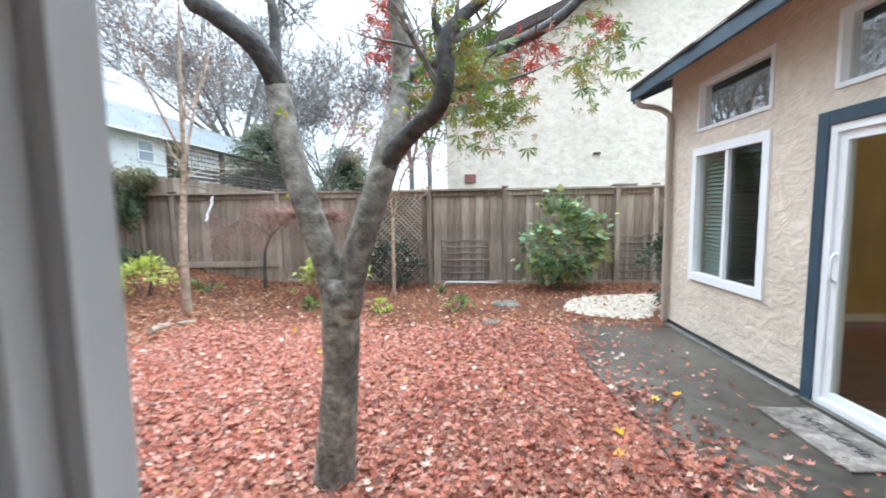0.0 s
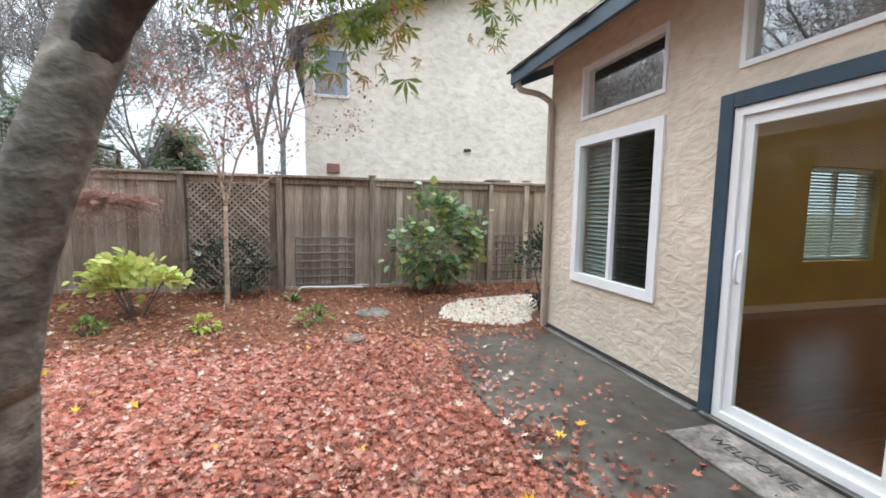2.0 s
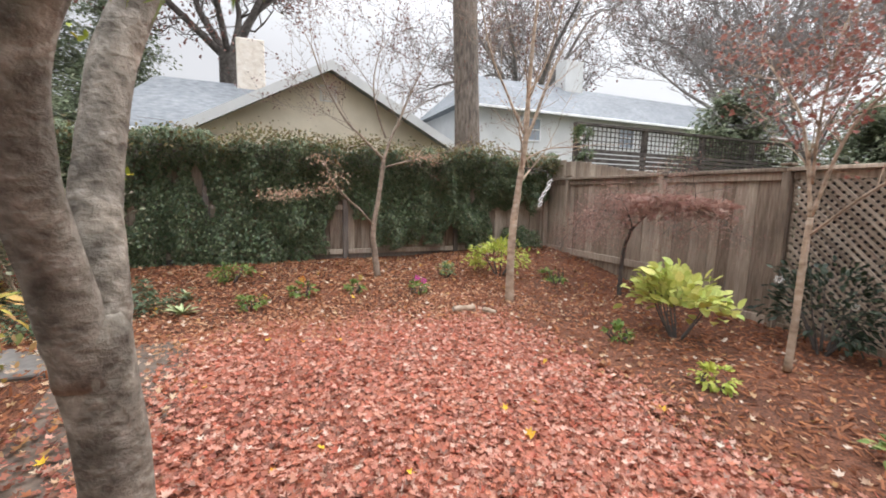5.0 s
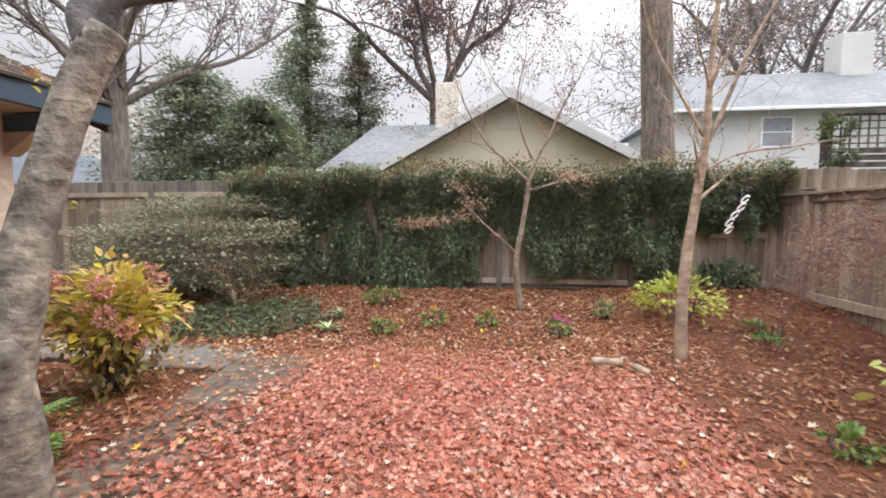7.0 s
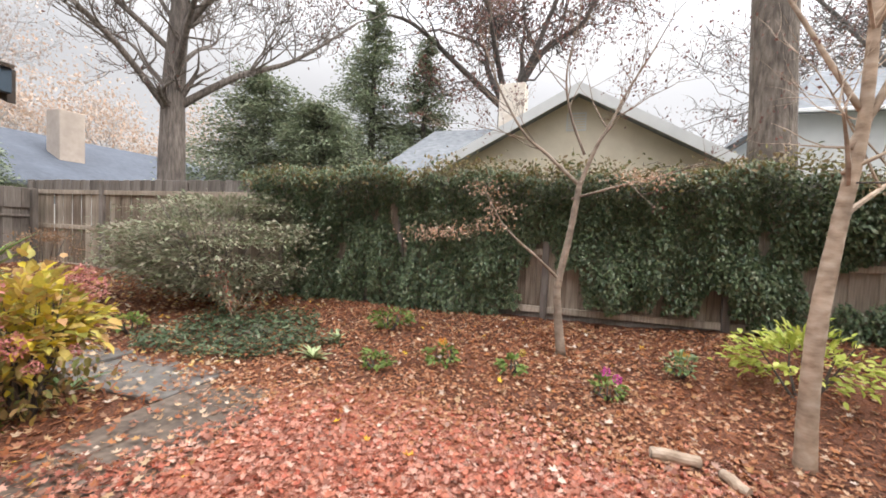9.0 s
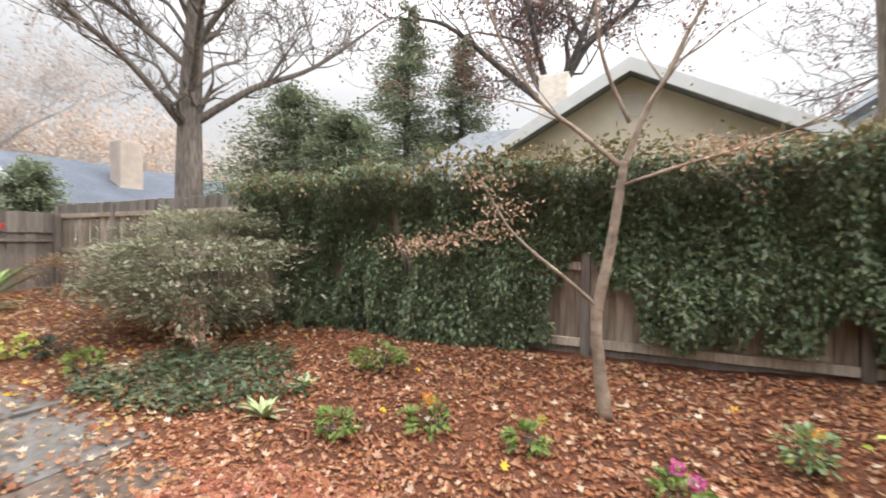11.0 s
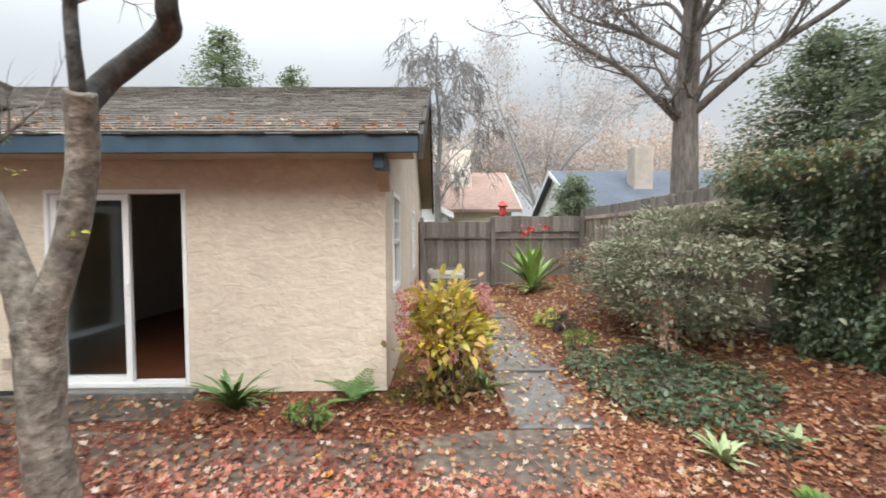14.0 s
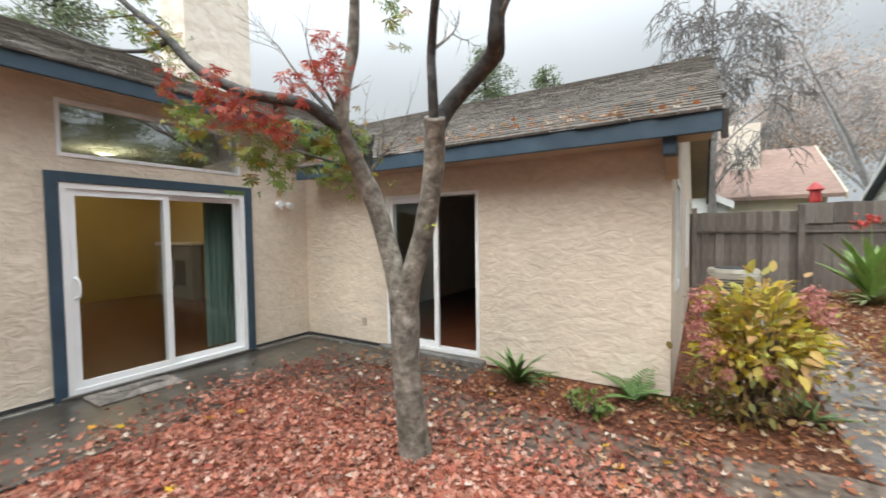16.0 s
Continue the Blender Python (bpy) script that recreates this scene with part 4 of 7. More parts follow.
def tree(name, label, bark, limbs, seed, twig=None, crown=None, group=""):
    """limbs: lists of (points, radii, sprouts, sprout length, depth). twig: options for grow(). crown: (leaves a tip, spread, size, shape, material)."""
    base = limbs[0][0][0]
    t = thing(name, *base, label, "tree", group)
    M = Matrix.Translation((-base[0], -base[1], -base[2]))
    rng = np.random.RandomState(seed)
    bt, tips = bmesh.new(), []
    for num, (pts, radii, sprouts, slen, depth) in enumerate(limbs):
        bm = bmesh.new()
        lp, lr = smooth_line(pts, radii, 5)
        tube(bm, lp, lr, 12 if radii[0] > 0.03 else 7, 0.07, random.Random(seed))
        bm.transform(M)
        part("limb" if num else "trunk", bm, bark, t, smooth=True)
        for _ in range(sprouts):
            k = rng.uniform(0.3, 1.0)
            i = min(len(lp) - 2, int(k * (len(lp) - 1)))
            d = unit(lp[i + 1] - lp[i])
            nd = unit(d * 0.7 + unit(rng.normal(0, 1, 3)) * 0.8 + np.array((0, 0, 0.25)))
            grow(bt, tips, lp[i], nd, slen * rng.uniform(0.6, 1.2), max(0.006, lr[i] * 0.45), depth, rng, **(twig or {}))
        if sprouts:
            grow(bt, tips, lp[-1], unit(lp[-1] - lp[-2]), slen, max(0.003, lr[-1]), depth, rng, **(twig or {}))
    if len(bt.verts):
        bt.transform(M)
        part("twig", bt, bark, t)["kind"] = "stuff"
    else:
        bt.free()
    if crown and tips:
        n, spread, size, shape, m = crown
        pos = np.array([p for p, _ in tips for _ in range(n)]) - np.array(base) + rng.normal(0, spread, (len(tips) * n, 3))
        if n < 1:
            pos = np.array([p for p, _ in tips])[rng.rand(len(tips)) < n] - np.array(base) + 0
        if len(pos):
            tagged(part("crown", leaves("crown", pos, size, shape, m, rng=rng, droop=0.5), None, t), kind="stuff")
    return t


L_GREENRED = leaf_mat("maple_green_red", [(0.08, 0.15, 0.03), (0.13, 0.22, 0.04), (0.24, 0.28, 0.04), (0.1, 0.17, 0.04), (0.38, 0.2, 0.04), (0.15, 0.22, 0.05), (0.3, 0.3, 0.05)])
L_RED = leaf_mat("maple_red", [(0.36, 0.035, 0.025), (0.48, 0.07, 0.04), (0.5, 0.15, 0.07), (0.26, 0.03, 0.025), (0.4, 0.06, 0.04)])
L_DRY = leaf_mat("dry_orange_leaves", [(0.46, 0.27, 0.15), (0.58, 0.4, 0.29), (0.4, 0.25, 0.18), (0.6, 0.46, 0.36)])
L_BROWN = leaf_mat("withered_brown_leaves", [(0.11, 0.06, 0.05), (0.2, 0.09, 0.08), (0.28, 0.14, 0.11), (0.16, 0.08, 0.07)])
L_RUST = leaf_mat("rusty_maple_leaves", [(0.28, 0.1, 0.08), (0.36, 0.16, 0.13), (0.4, 0.22, 0.18), (0.25, 0.08, 0.07)])
L_LACE = leaf_mat("laceleaf_brown_pink", [(0.34, 0.17, 0.14), (0.42, 0.25, 0.2), (0.38, 0.26, 0.21), (0.28, 0.13, 0.11)])
L_EVERGREEN = leaf_mat("evergreen_needles", [(0.16, 0.2, 0.135), (0.2, 0.25, 0.155), (0.25, 0.3, 0.185), (0.3, 0.31, 0.2), (0.18, 0.225, 0.145)])
# orange leaves paled towards grey: distance haze mixed into their colour
L_ORANGE_MIST = leaf_mat("hazed_orange_leaves", [(0.56, 0.38, 0.27), (0.62, 0.47, 0.37), (0.5, 0.42, 0.36), (0.58, 0.5, 0.44)])
# bark and withered leaves for the farthest trees, washed out to imitate haze
BARK_MIST = mat("hazed_far_bark", [(0.32, 0.31, 0.31), (0.42, 0.41, 0.41), (0.5, 0.49, 0.49)], 6, 0.9, 0.3, 14, stain=0.2, stain_scale=2)
L_MIST = leaf_mat("hazed_withered_leaves", [(0.42, 0.34, 0.3), (0.5, 0.42, 0.38), (0.46, 0.4, 0.37)])
L_IVY = leaf_mat("ivy_leaves", [(0.07, 0.11, 0.06), (0.12, 0.18, 0.09), (0.19, 0.25, 0.12), (0.08, 0.13, 0.08), (0.28, 0.31, 0.18), (0.14, 0.2, 0.1), (0.2, 0.19, 0.1)], 0.35, 0.6)

# maple beside the patio, twin-stemmed
MAPLE_BASE = (-0.73, 2.25, -0.08)
mp = tree("maple_tree", "grey-barked twin-stemmed maple with last green and red leaves", BARK, [
    ([MAPLE_BASE, (-0.72, 2.26, 0.12), (-0.68, 2.28, 0.62), (-0.66, 2.26, 0.95), (-0.645, 2.25, 1.1), (-0.64, 2.25, 1.17)], [0.15, 0.112, 0.098, 0.103, 0.11, 0.085], 0, 0, 0),
    ([(-0.665, 2.26, 0.98), (-0.72, 2.27, 1.23), (-0.8, 2.25, 1.5), (-0.87, 2.26, 1.73), (-0.94, 2.29, 1.99), (-0.99, 2.35, 2.19), (-1.02, 2.39, 2.29)], [0.085, 0.078, 0.072, 0.069, 0.069, 0.068, 0.066], 0, 0, 0),
    ([(-0.99, 2.35, 2.22), (-1.05, 2.26, 2.39), (-1.25, 2.24, 2.56), (-1.37, 2.27, 2.64), (-1.43, 2.37, 2.69), (-1.47, 2.42, 2.9), (-1.55, 2.5, 3.3), (-1.8, 2.65, 3.9)], [0.06, 0.056, 0.055, 0.06, 0.05, 0.04, 0.034, 0.022], 1, 0.5, 2),
    ([(-1.0, 2.37, 2.24), (-1.03, 2.43, 2.48), (-1.04, 2.45, 2.67), (-1.17, 2.58, 2.95), (-1.4, 2.72, 3.4)], [0.036, 0.03, 0.028, 0.024, 0.016], 1, 0.5, 2),
    ([(-0.63, 2.245, 0.98), (-0.55, 2.23, 1.3), (-0.45, 2.22, 1.58), (-0.37, 2.26, 1.86), (-0.33, 2.39, 2.11), (-0.33, 2.5, 2.3), (-0.34, 2.48, 2.6), (-0.38, 2.43, 2.88), (-0.48, 2.5, 3.4)], [0.083, 0.076, 0.072, 0.07, 0.058, 0.05, 0.046, 0.04, 0.028], 1, 0.5, 2),
    ([(-0.41, 2.24, 1.72), (-0.33, 2.2, 1.83), (-0.22, 2.12, 1.92), (-0.09, 1.99, 2.0), (-0.05, 1.94, 2.13), (-0.05, 1.94, 2.27), (0.02, 1.98, 2.38), (0.16, 2.05, 2.52), (0.42, 2.2, 2.85)], [0.058, 0.052, 0.046, 0.043, 0.04, 0.038, 0.03, 0.024, 0.014], 3, 0.5, 2),
    ([(-0.33, 2.5, 2.28), (-0.24, 2.62, 2.39), (-0.15, 2.72, 2.45), (0.23, 2.86, 2.55), (0.63, 2.95, 2.76), (0.95, 3.02, 3.06), (1.28, 3.1, 3.32), (2.13, 3.2, 3.96)], [0.047, 0.043, 0.04, 0.038, 0.035, 0.03, 0.022, 0.012], 4, 0.35, 1),
    ([(0.89, 3.01, 3.01), (1.42, 2.95, 3.08), (2.37, 2.9, 3.36), (3.94, 2.85, 4.0), (5.78, 2.8, 4.92)], [0.02, 0.018, 0.015, 0.011, 0.006], 3, 0.3, 1),
    ([(-0.05, 1.95, 2.06), (0.12, 2.2, 2.16), (0.3, 2.4, 2.24), (0.5, 2.6, 2.36)], [0.016, 0.013, 0.01, 0.005], 4, 0.25, 1),
    ([(-0.05, 1.94, 2.26), (-0.09, 1.93, 2.33), (-0.1, 1.92, 2.4)], [0.024, 0.018, 0.01], 0, 0, 0),
    ([(-1.5, 2.45, 3.0), (-1.45, 2.85, 3.1), (-1.25, 3.15, 3.05)], [0.02, 0.014, 0.008], 3, 0.5, 1)], 5, dict(wander=0.3, droop=0.15))
rm = np.random.RandomState(21)


def clump(centers, n, spread, flatten=0.7, rng=rm):
    out = []
    for c in centers:
        out.append(np.array(c) + np.clip(rng.normal(0, 1, (n, 3)), -1.7, 1.7) * np.array((spread, spread, spread * flatten)))
    return np.concatenate(out) - np.array(MAPLE_BASE)


gl = clump([(0.06, 2.5, 2.24), (-0.13, 2.45, 2.16), (-0.24, 2.45, 2.23), (0.24, 2.7, 2.19), (0.35, 2.72, 2.09), (0.12, 2.65, 2.04), (0.35, 2.8, 2.26), (0.75, 2.9, 2.57), (1.0, 2.9, 2.52), (0.84, 2.88, 2.38), (1.17, 3.0, 3.13), (0.92, 3.0, 2.96), (1.32, 3.05, 3.24), (-0.77, 2.5, 2.98), (0.15, 2.6, 2.29), (0.0, 2.08, 2.18), (0.08, 2.1, 2.08), (-0.02, 2.0, 2.3), (0.1, 2.1, 2.45)], 30, 0.075, 1.5)
rl = clump([(-0.45, 2.75, 2.72), (-0.42, 2.75, 2.61), (-0.46, 2.72, 2.54), (0.28, 2.88, 2.47), (0.14, 2.85, 2.4), (0.03, 2.8, 2.33), (-0.02, 2.75, 2.26), (0.39, 2.9, 2.41), (0.59, 2.92, 2.59), (0.41, 2.92, 2.62), (-0.27, 2.85, 2.47), (0.94, 3.0, 2.7)], 26, 0.06, 1.1)
part("green_leaves", leaves("green_leaves", gl, (0.05, 0.095), PALM, L_GREENRED, rng=rm, droop=1.6), None, mp, "green drooping maple leaves")["kind"] = "stuff"
part("red_leaves", leaves("red_leaves", rl, (0.05, 0.085), PALM, L_RED, rng=rm, droop=0.7), None, mp, "red maple leaves")["kind"] = "stuff"
sp = clump([(-0.93, 2.2, 2.05), (-0.9, 2.33, 1.6), (-0.45, 2.15, 1.95), (-0.3, 2.1, 2.02)], 4, 0.022)
part("sprout_leaves", leaves("sprout_leaves", sp, (0.025, 0.045), OVAL, leaf_mat("lime_sprouts", [(0.45, 0.45, 0.06), (0.3, 0.4, 0.06), (0.5, 0.42, 0.05)]), rng=rm), None, mp, "lime-yellow sprouting leaves")["kind"] = "stuff"

# most maple limbs take a much darker bark than the trunk
BARK_LIMB = mat("darker_limb_bark", [(0.022, 0.019, 0.018), (0.045, 0.04, 0.036), (0.075, 0.066, 0.06), (0.13, 0.115, 0.1)], 17, 0.7, 1.0, 34, stain=0.4, stain_scale=5.5, bump_distance=0.012)
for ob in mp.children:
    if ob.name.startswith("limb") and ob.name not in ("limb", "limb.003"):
        ob.data.materials[0] = BARK_LIMB

# slender young trees in the back bed
tree("young_crape_myrtle", "slender grey-tan barked young tree with dry orange leaves", BARK_TAN, [
    ([(-5.45, 4.29, 0.24), (-5.45, 4.23, 0.74), (-5.45, 4.22, 1.0), (-5.45, 4.31, 1.53), (-5.45, 4.36, 1.88), (-5.45, 4.39, 2.12)], [0.056, 0.042, 0.04, 0.035, 0.033, 0.03], 0, 0, 0),
    ([(-5.45, 4.38, 2.08), (-5.45, 4.04, 2.4), (-5.4, 3.79, 2.62), (-5.35, 3.51, 3.09), (-5.3, 3.35, 3.5)], [0.022, 0.018, 0.014, 0.011, 0.007], 7, 0.7, 2),
    ([(-5.45, 4.39, 2.08), (-5.46, 4.52, 2.45), (-5.5, 4.66, 2.72), (-5.55, 4.8, 3.04), (-5.6, 5.05, 3.5)], [0.026, 0.022, 0.018, 0.013, 0.008], 8, 0.75, 2),
    ([(-5.47, 4.42, 2.4), (-5.4, 4.26, 2.8), (-5.3, 4.2, 3.2), (-5.2, 4.3, 3.7)], [0.016, 0.013, 0.01, 0.006], 6, 0.6, 2),
    ([(-5.45, 4.23, 1.06), (-5.3, 4.01, 1.28), (-5.2, 3.77, 1.49), (-5.15, 3.61, 1.67), (-5.1, 3.45, 1.96)], [0.016, 0.014, 0.012, 0.01, 0.006], 0, 0, 0),
    ([(-5.45, 4.31, 1.93), (-5.4, 4.72, 2.05), (-5.35, 5.11, 2.15), (-5.3, 5.5, 2.28)], [0.014, 0.012, 0.009, 0.005], 3, 0.4, 1)], 8, dict(wander=0.35), (2, 0.03, (0.025, 0.045), QUAD, L_BROWN))
rdry = np.random.RandomState(4)
dry = np.concatenate([np.array(c) + rdry.normal(0, 1, (115, 3)) * np.array((0.1, 0.13, 0.05)) for c in ((-5.15, 3.5, 1.62), (-5.12, 3.2, 1.55), (-5.1, 2.95, 1.52), (-5.12, 3.6, 1.78), (-5.1, 3.45, 2.0), (-5.2, 4.85, 2.12), (-5.2, 5.1, 2.1), (-5.12, 2.75, 1.5))])
dl = tagged(part("dry_leaf_spray", leaves("dry_leaf_spray", dry, (0.02, 0.042), OVAL, L_DRY, rng=rdry), None), "papery dry orange leaves on the young tree", "leaves", kind="stuff")

tree("young_tree", "slender two-stemmed tan-barked bare young tree", BARK_PALE, [
    ([(-4.1, 5.89, 0.03), (-4.1, 5.88, 0.6), (-4.1, 5.9, 1.1), (-4.1, 5.96, 1.65), (-4.1, 6.0, 1.95), (-4.1, 6.045, 2.35), (-4.1, 6.06, 3.0), (-4.1, 6.1, 3.7), (-4.1, 6.18, 4.6)], [0.068, 0.056, 0.053, 0.045, 0.042, 0.036, 0.03, 0.023, 0.012], 6, 0.9, 2),
    ([(-4.1, 5.98, 2.15), (-4.1, 6.13, 2.5), (-4.1, 6.29, 2.93), (-4.1, 6.46, 3.35), (-4.1, 6.75, 3.9)], [0.026, 0.024, 0.021, 0.018, 0.01], 4, 0.8, 2),
    ([(-4.1, 6.02, 2.4), (-4.2, 5.8, 2.9), (-4.3, 5.55, 3.5), (-4.35, 5.4, 4.2)], [0.02, 0.016, 0.012, 0.006], 6, 0.7, 2),
    ([(-4.1, 6.03, 2.9), (-3.95, 6.2, 3.3), (-3.8, 6.3, 3.9), (-3.75, 6.35, 4.5)], [0.016, 0.013, 0.01, 0.005], 5, 0.6, 2),
    ([(-4.1, 5.95, 2.0), (-4.0, 6.3, 2.2), (-3.9, 6.7, 2.25), (-3.8, 7.1, 2.3)], [0.014, 0.011, 0.008, 0.005], 3, 0.4, 1)], 12, dict(wander=0.35, droop=0.05), (1, 0.04, (0.02, 0.04), QUAD, L_BROWN))

tree("japanese_maple", "thin pale-stemmed Japanese maple with rusty thinning leaves", BARK_PALE, [
    ([(-1.2, 7.0, 0.05), (-1.19, 7.0, 0.5), (-1.19, 7.0, 0.95), (-1.18, 7.0, 1.42)], [0.034, 0.03, 0.028, 0.024], 0, 0, 0),
    ([(-1.18, 7.0, 1.4), (-1.25, 7.0, 1.9), (-1.4, 7.05, 2.35), (-1.7, 7.1, 2.8)], [0.018, 0.015, 0.011, 0.007], 8, 0.5, 2),
    ([(-1.18, 7.0, 1.4), (-0.97, 6.98, 2.15), (-0.55, 6.95, 2.55), (-0.1, 6.9, 2.75)], [0.016, 0.013, 0.01, 0.006], 8, 0.5, 2),
    ([(-1.19, 7.0, 1.25), (-0.86, 7.0, 1.6), (-0.5, 7.0, 1.9)], [0.014, 0.012, 0.006], 2, 0.35, 1),
    ([(-1.2, 7.0, 1.7), (-1.15, 6.9, 2.3), (-1.05, 6.85, 2.9)], [0.014, 0.01, 0.006], 6, 0.5, 2)], 15, dict(wander=0.4, droop=0.12), (2, 0.06, (0.03, 0.05), MAPLE, L_RUST))

tree("laceleaf_maple", "low weeping red laceleaf maple beside the fence", BARK_DARK, [
    ([(-3.75, 7.6, 0.1), (-3.75, 7.6, 0.5), (-3.7, 7.58, 0.85), (-3.55, 7.55, 1.15)], [0.035, 0.03, 0.026, 0.02], 0, 0, 0),
    ([(-3.55, 7.55, 1.12), (-3.2, 7.5, 1.4), (-2.8, 7.45, 1.5), (-2.4, 7.4, 1.4)], [0.016, 0.013, 0.01, 0.006], 8, 0.35, 2),
    ([(-3.6, 7.56, 1.1), (-3.9, 7.5, 1.35), (-4.2, 7.4, 1.35), (-4.4, 7.35, 1.2)], [0.016, 0.012, 0.008, 0.005], 7, 0.35, 2),
    ([(-3.55, 7.55, 1.12), (-3.5, 7.3, 1.5), (-3.4, 7.1, 1.45)], [0.016, 0.012, 0.006], 7, 0.35, 2)], 17, dict(wander=0.3, droop=0.35, lift=0.1), (9, 0.1, (0.025, 0.05), BLADE, L_LACE))

lace = bpy.data.objects["laceleaf_maple"]
rw = np.random.RandomState(23)
u = rw.beta(1.3, 1.6, 1500)
q = np.stack((-3.75 + 1.65 * u, 7.47 + rw.normal(0, 0.13, 1500), 1.62 - 0.25 * (u - 0.35) ** 2 - np.abs(rw.normal(0, 0.16, 1500)) * (1 - 0.5 * u)), -1)
part("weeping_foliage", leaves("weeping_foliage", q - np.array((-3.75, 7.6, 0.1)), (0.045, 0.085), PALM, L_LACE, rng=rw, droop=1.2), None, lace, "rusty pink weeping leaves")["kind"] = "stuff"

# tall trees beyond the fences
def broad_tree(name, x, y, z0, trunk_r, fork_z, label, seed, spread=3.0, n=6, depth=3, crown=None, bark=None, up=1.0, lean=(0, 0), minr=0.012, gnarl=1.0):
    rng = np.random.RandomState(seed)
    top = np.array((x + lean[0], y + lean[1], fork_z))
    limbs = [([(x, y, z0), (x + lean[0] * 0.3, y + lean[1] * 0.3, z0 + (fork_z - z0) * 0.35), tuple((np.array((x, y, z0)) * 0.3 + top * 0.7)), tuple(top)], [trunk_r * 1.15, trunk_r, trunk_r * 0.93, trunk_r * 0.9], 0, 0, 0)]
    for k in range(n):
        a = 2 * math.pi * (k + rng.uniform(-0.3, 0.3)) / n
        s = spread * rng.uniform(0.6, 1.1)
        h = spread * rng.uniform(0.7, 1.4) * up
        p0 = top - np.array((0, 0, rng.uniform(0.05, 0.12) * (fork_z - z0)))
        p1 = p0 + np.array((math.cos(a) * s * 0.35, math.sin(a) * s * 0.35, h * 0.4))
        p2 = p0 + np.array((math.cos(a) * s * 0.75, math.sin(a) * s * 0.75, h * 0.75)) + rng.normal(0, 0.15, 3) * gnarl
        p3 = p0 + np.array((math.cos(a) * s * 1.1, math.sin(a) * s * 1.1, h)) + rng.normal(0, 0.25, 3) * gnarl
        r = trunk_r * rng.uniform(0.3, 0.5)
        limbs.append(([tuple(p0), tuple(p1), tuple(p2), tuple(p3)], [r, r * 0.75, r * 0.5, r * 0.25], 6, spread * 0.5, depth - 1))
    return tree(name, label, bark or BARK_DARK, limbs, seed, dict(wander=0.4 * gnarl ** 0.6, shrink=0.66, minr=minr), crown)


def leader_tree(name, x, y, r, first, height, label, seed, spread=4.0, n=14, depth=2, crown=None, bark=None, rise=0.75, sprouts=8, minr=0.011, droop=0.0):
    """A tree whose trunk runs on upwards, with limbs leaving it at every height."""
    rng = np.random.RandomState(seed)
    zs = np.linspace(0, height, 6)
    limbs = [([(x + rng.normal(0, 0.06) * (k > 0), y + rng.normal(0, 0.06) * (k > 0), float(z)) for k, z in enumerate(zs)], [r * 1.2, r, r * 0.85, r * 0.6, r * 0.35, 0.03], sprouts // 2, spread * 0.3, depth)]
    for k in range(n):
        f = k / (n - 1)
        z = first + (height - first) * 0.8 * f ** 1.15
        a = k * 2.4 + rng.uniform(-0.4, 0.4)
        s = spread * (1 - 0.6 * f) * rng.uniform(0.75, 1.15)
        h = s * rise * rng.uniform(0.6, 1.4)
        p0 = np.array((x, y, z))
        d = np.array((math.cos(a), math.sin(a), 0))
        pts = [p0, p0 + d * s * 0.3 + (0, 0, h * 0.35), p0 + d * s * 0.65 + (0, 0, h * 0.62) + rng.normal(0, 0.12, 3), p0 + d * s + (0, 0, h) + rng.normal(0, 0.2, 3)]
        q = r * (0.34 - 0.16 * f) * rng.uniform(0.7, 1.1)
        limbs.append(([tuple(p) for p in pts], [q, q * 0.75, q * 0.5, q * 0.25], sprouts, spread * 0.36, depth))
    return tree(name, label, bark or BARK_DARK, limbs, seed, dict(wander=0.45, shrink=0.66, minr=minr, droop=droop), crown)


leader_tree("shade_tree", -8.25, -4.75, 0.29, 3.9, 11.5, "tall bare shade tree with a furrowed grey trunk", 31, 4.4, 18, 2, (1, 0.08, (0.04, 0.08), QUAD, L_BROWN), BARK_FUR, 1.0, 12, 0.013)
broad_tree("tall_trunk_tree", -8.0, 7.12, 0, 0.3, 7.6, "tall straight-trunked tree beyond the ivy fence", 32, 3.0, 6, 3, None, mat("tan_grey_bark", [(0.1, 0.08, 0.065), (0.2, 0.165, 0.135), (0.3, 0.25, 0.21)], 7, 0.9, 1.0, 12, stretch=(2.5, 2.5, 0.6), stain=0.35, stain_scale=1.5, bump_distance=0.04), 1.2, (-0.25, -0.2))
broad_tree("bare_oak", -18.5, 1.4, 0, 0.45, 7.2, "gnarled dark bare oak behind the gabled house", 33, 5.8, 6, 4, (2, 0.28, (0.1, 0.19), QUAD, L_BROWN), BARK_DARK, 0.75, minr=0.02, gnarl=3.2)
broad_tree("bare_tree", -26, 20, 0, 0.5, 7.5, "spreading bare tree behind the pale house", 34, 8.5, 8, 4, (1, 0.3, (0.12, 0.22), QUAD, L_BROWN), BARK_FAR, 0.7, minr=0.025, gnarl=3.0)
broad_tree("bare_tree", -18, 33, 0, 0.5, 6.0, "spreading bare tree in the distance", 35, 7.0, 9, 4, (1, 0.2, (0.1, 0.2), QUAD, L_BROWN), BARK_FAR, 0.8, minr=0.028)
broad_tree("thin_bare_tree", -1.35, 11.0, 0, 0.07, 2.8, "thin bare tree behind the board fence", 36, 1.4, 7, 3, (1, 0.09, (0.04, 0.07), OVAL, L_BROWN), BARK_FAR, 2.4)
broad_tree("thin_bare_tree", -0.85, 10.7, 0, 0.06, 3.0, "thin bare tree beside the neighbouring house", 37, 1.2, 6, 3, (1, 0.09, (0.04, 0.07), OVAL, L_BROWN), BARK_FAR, 2.9)
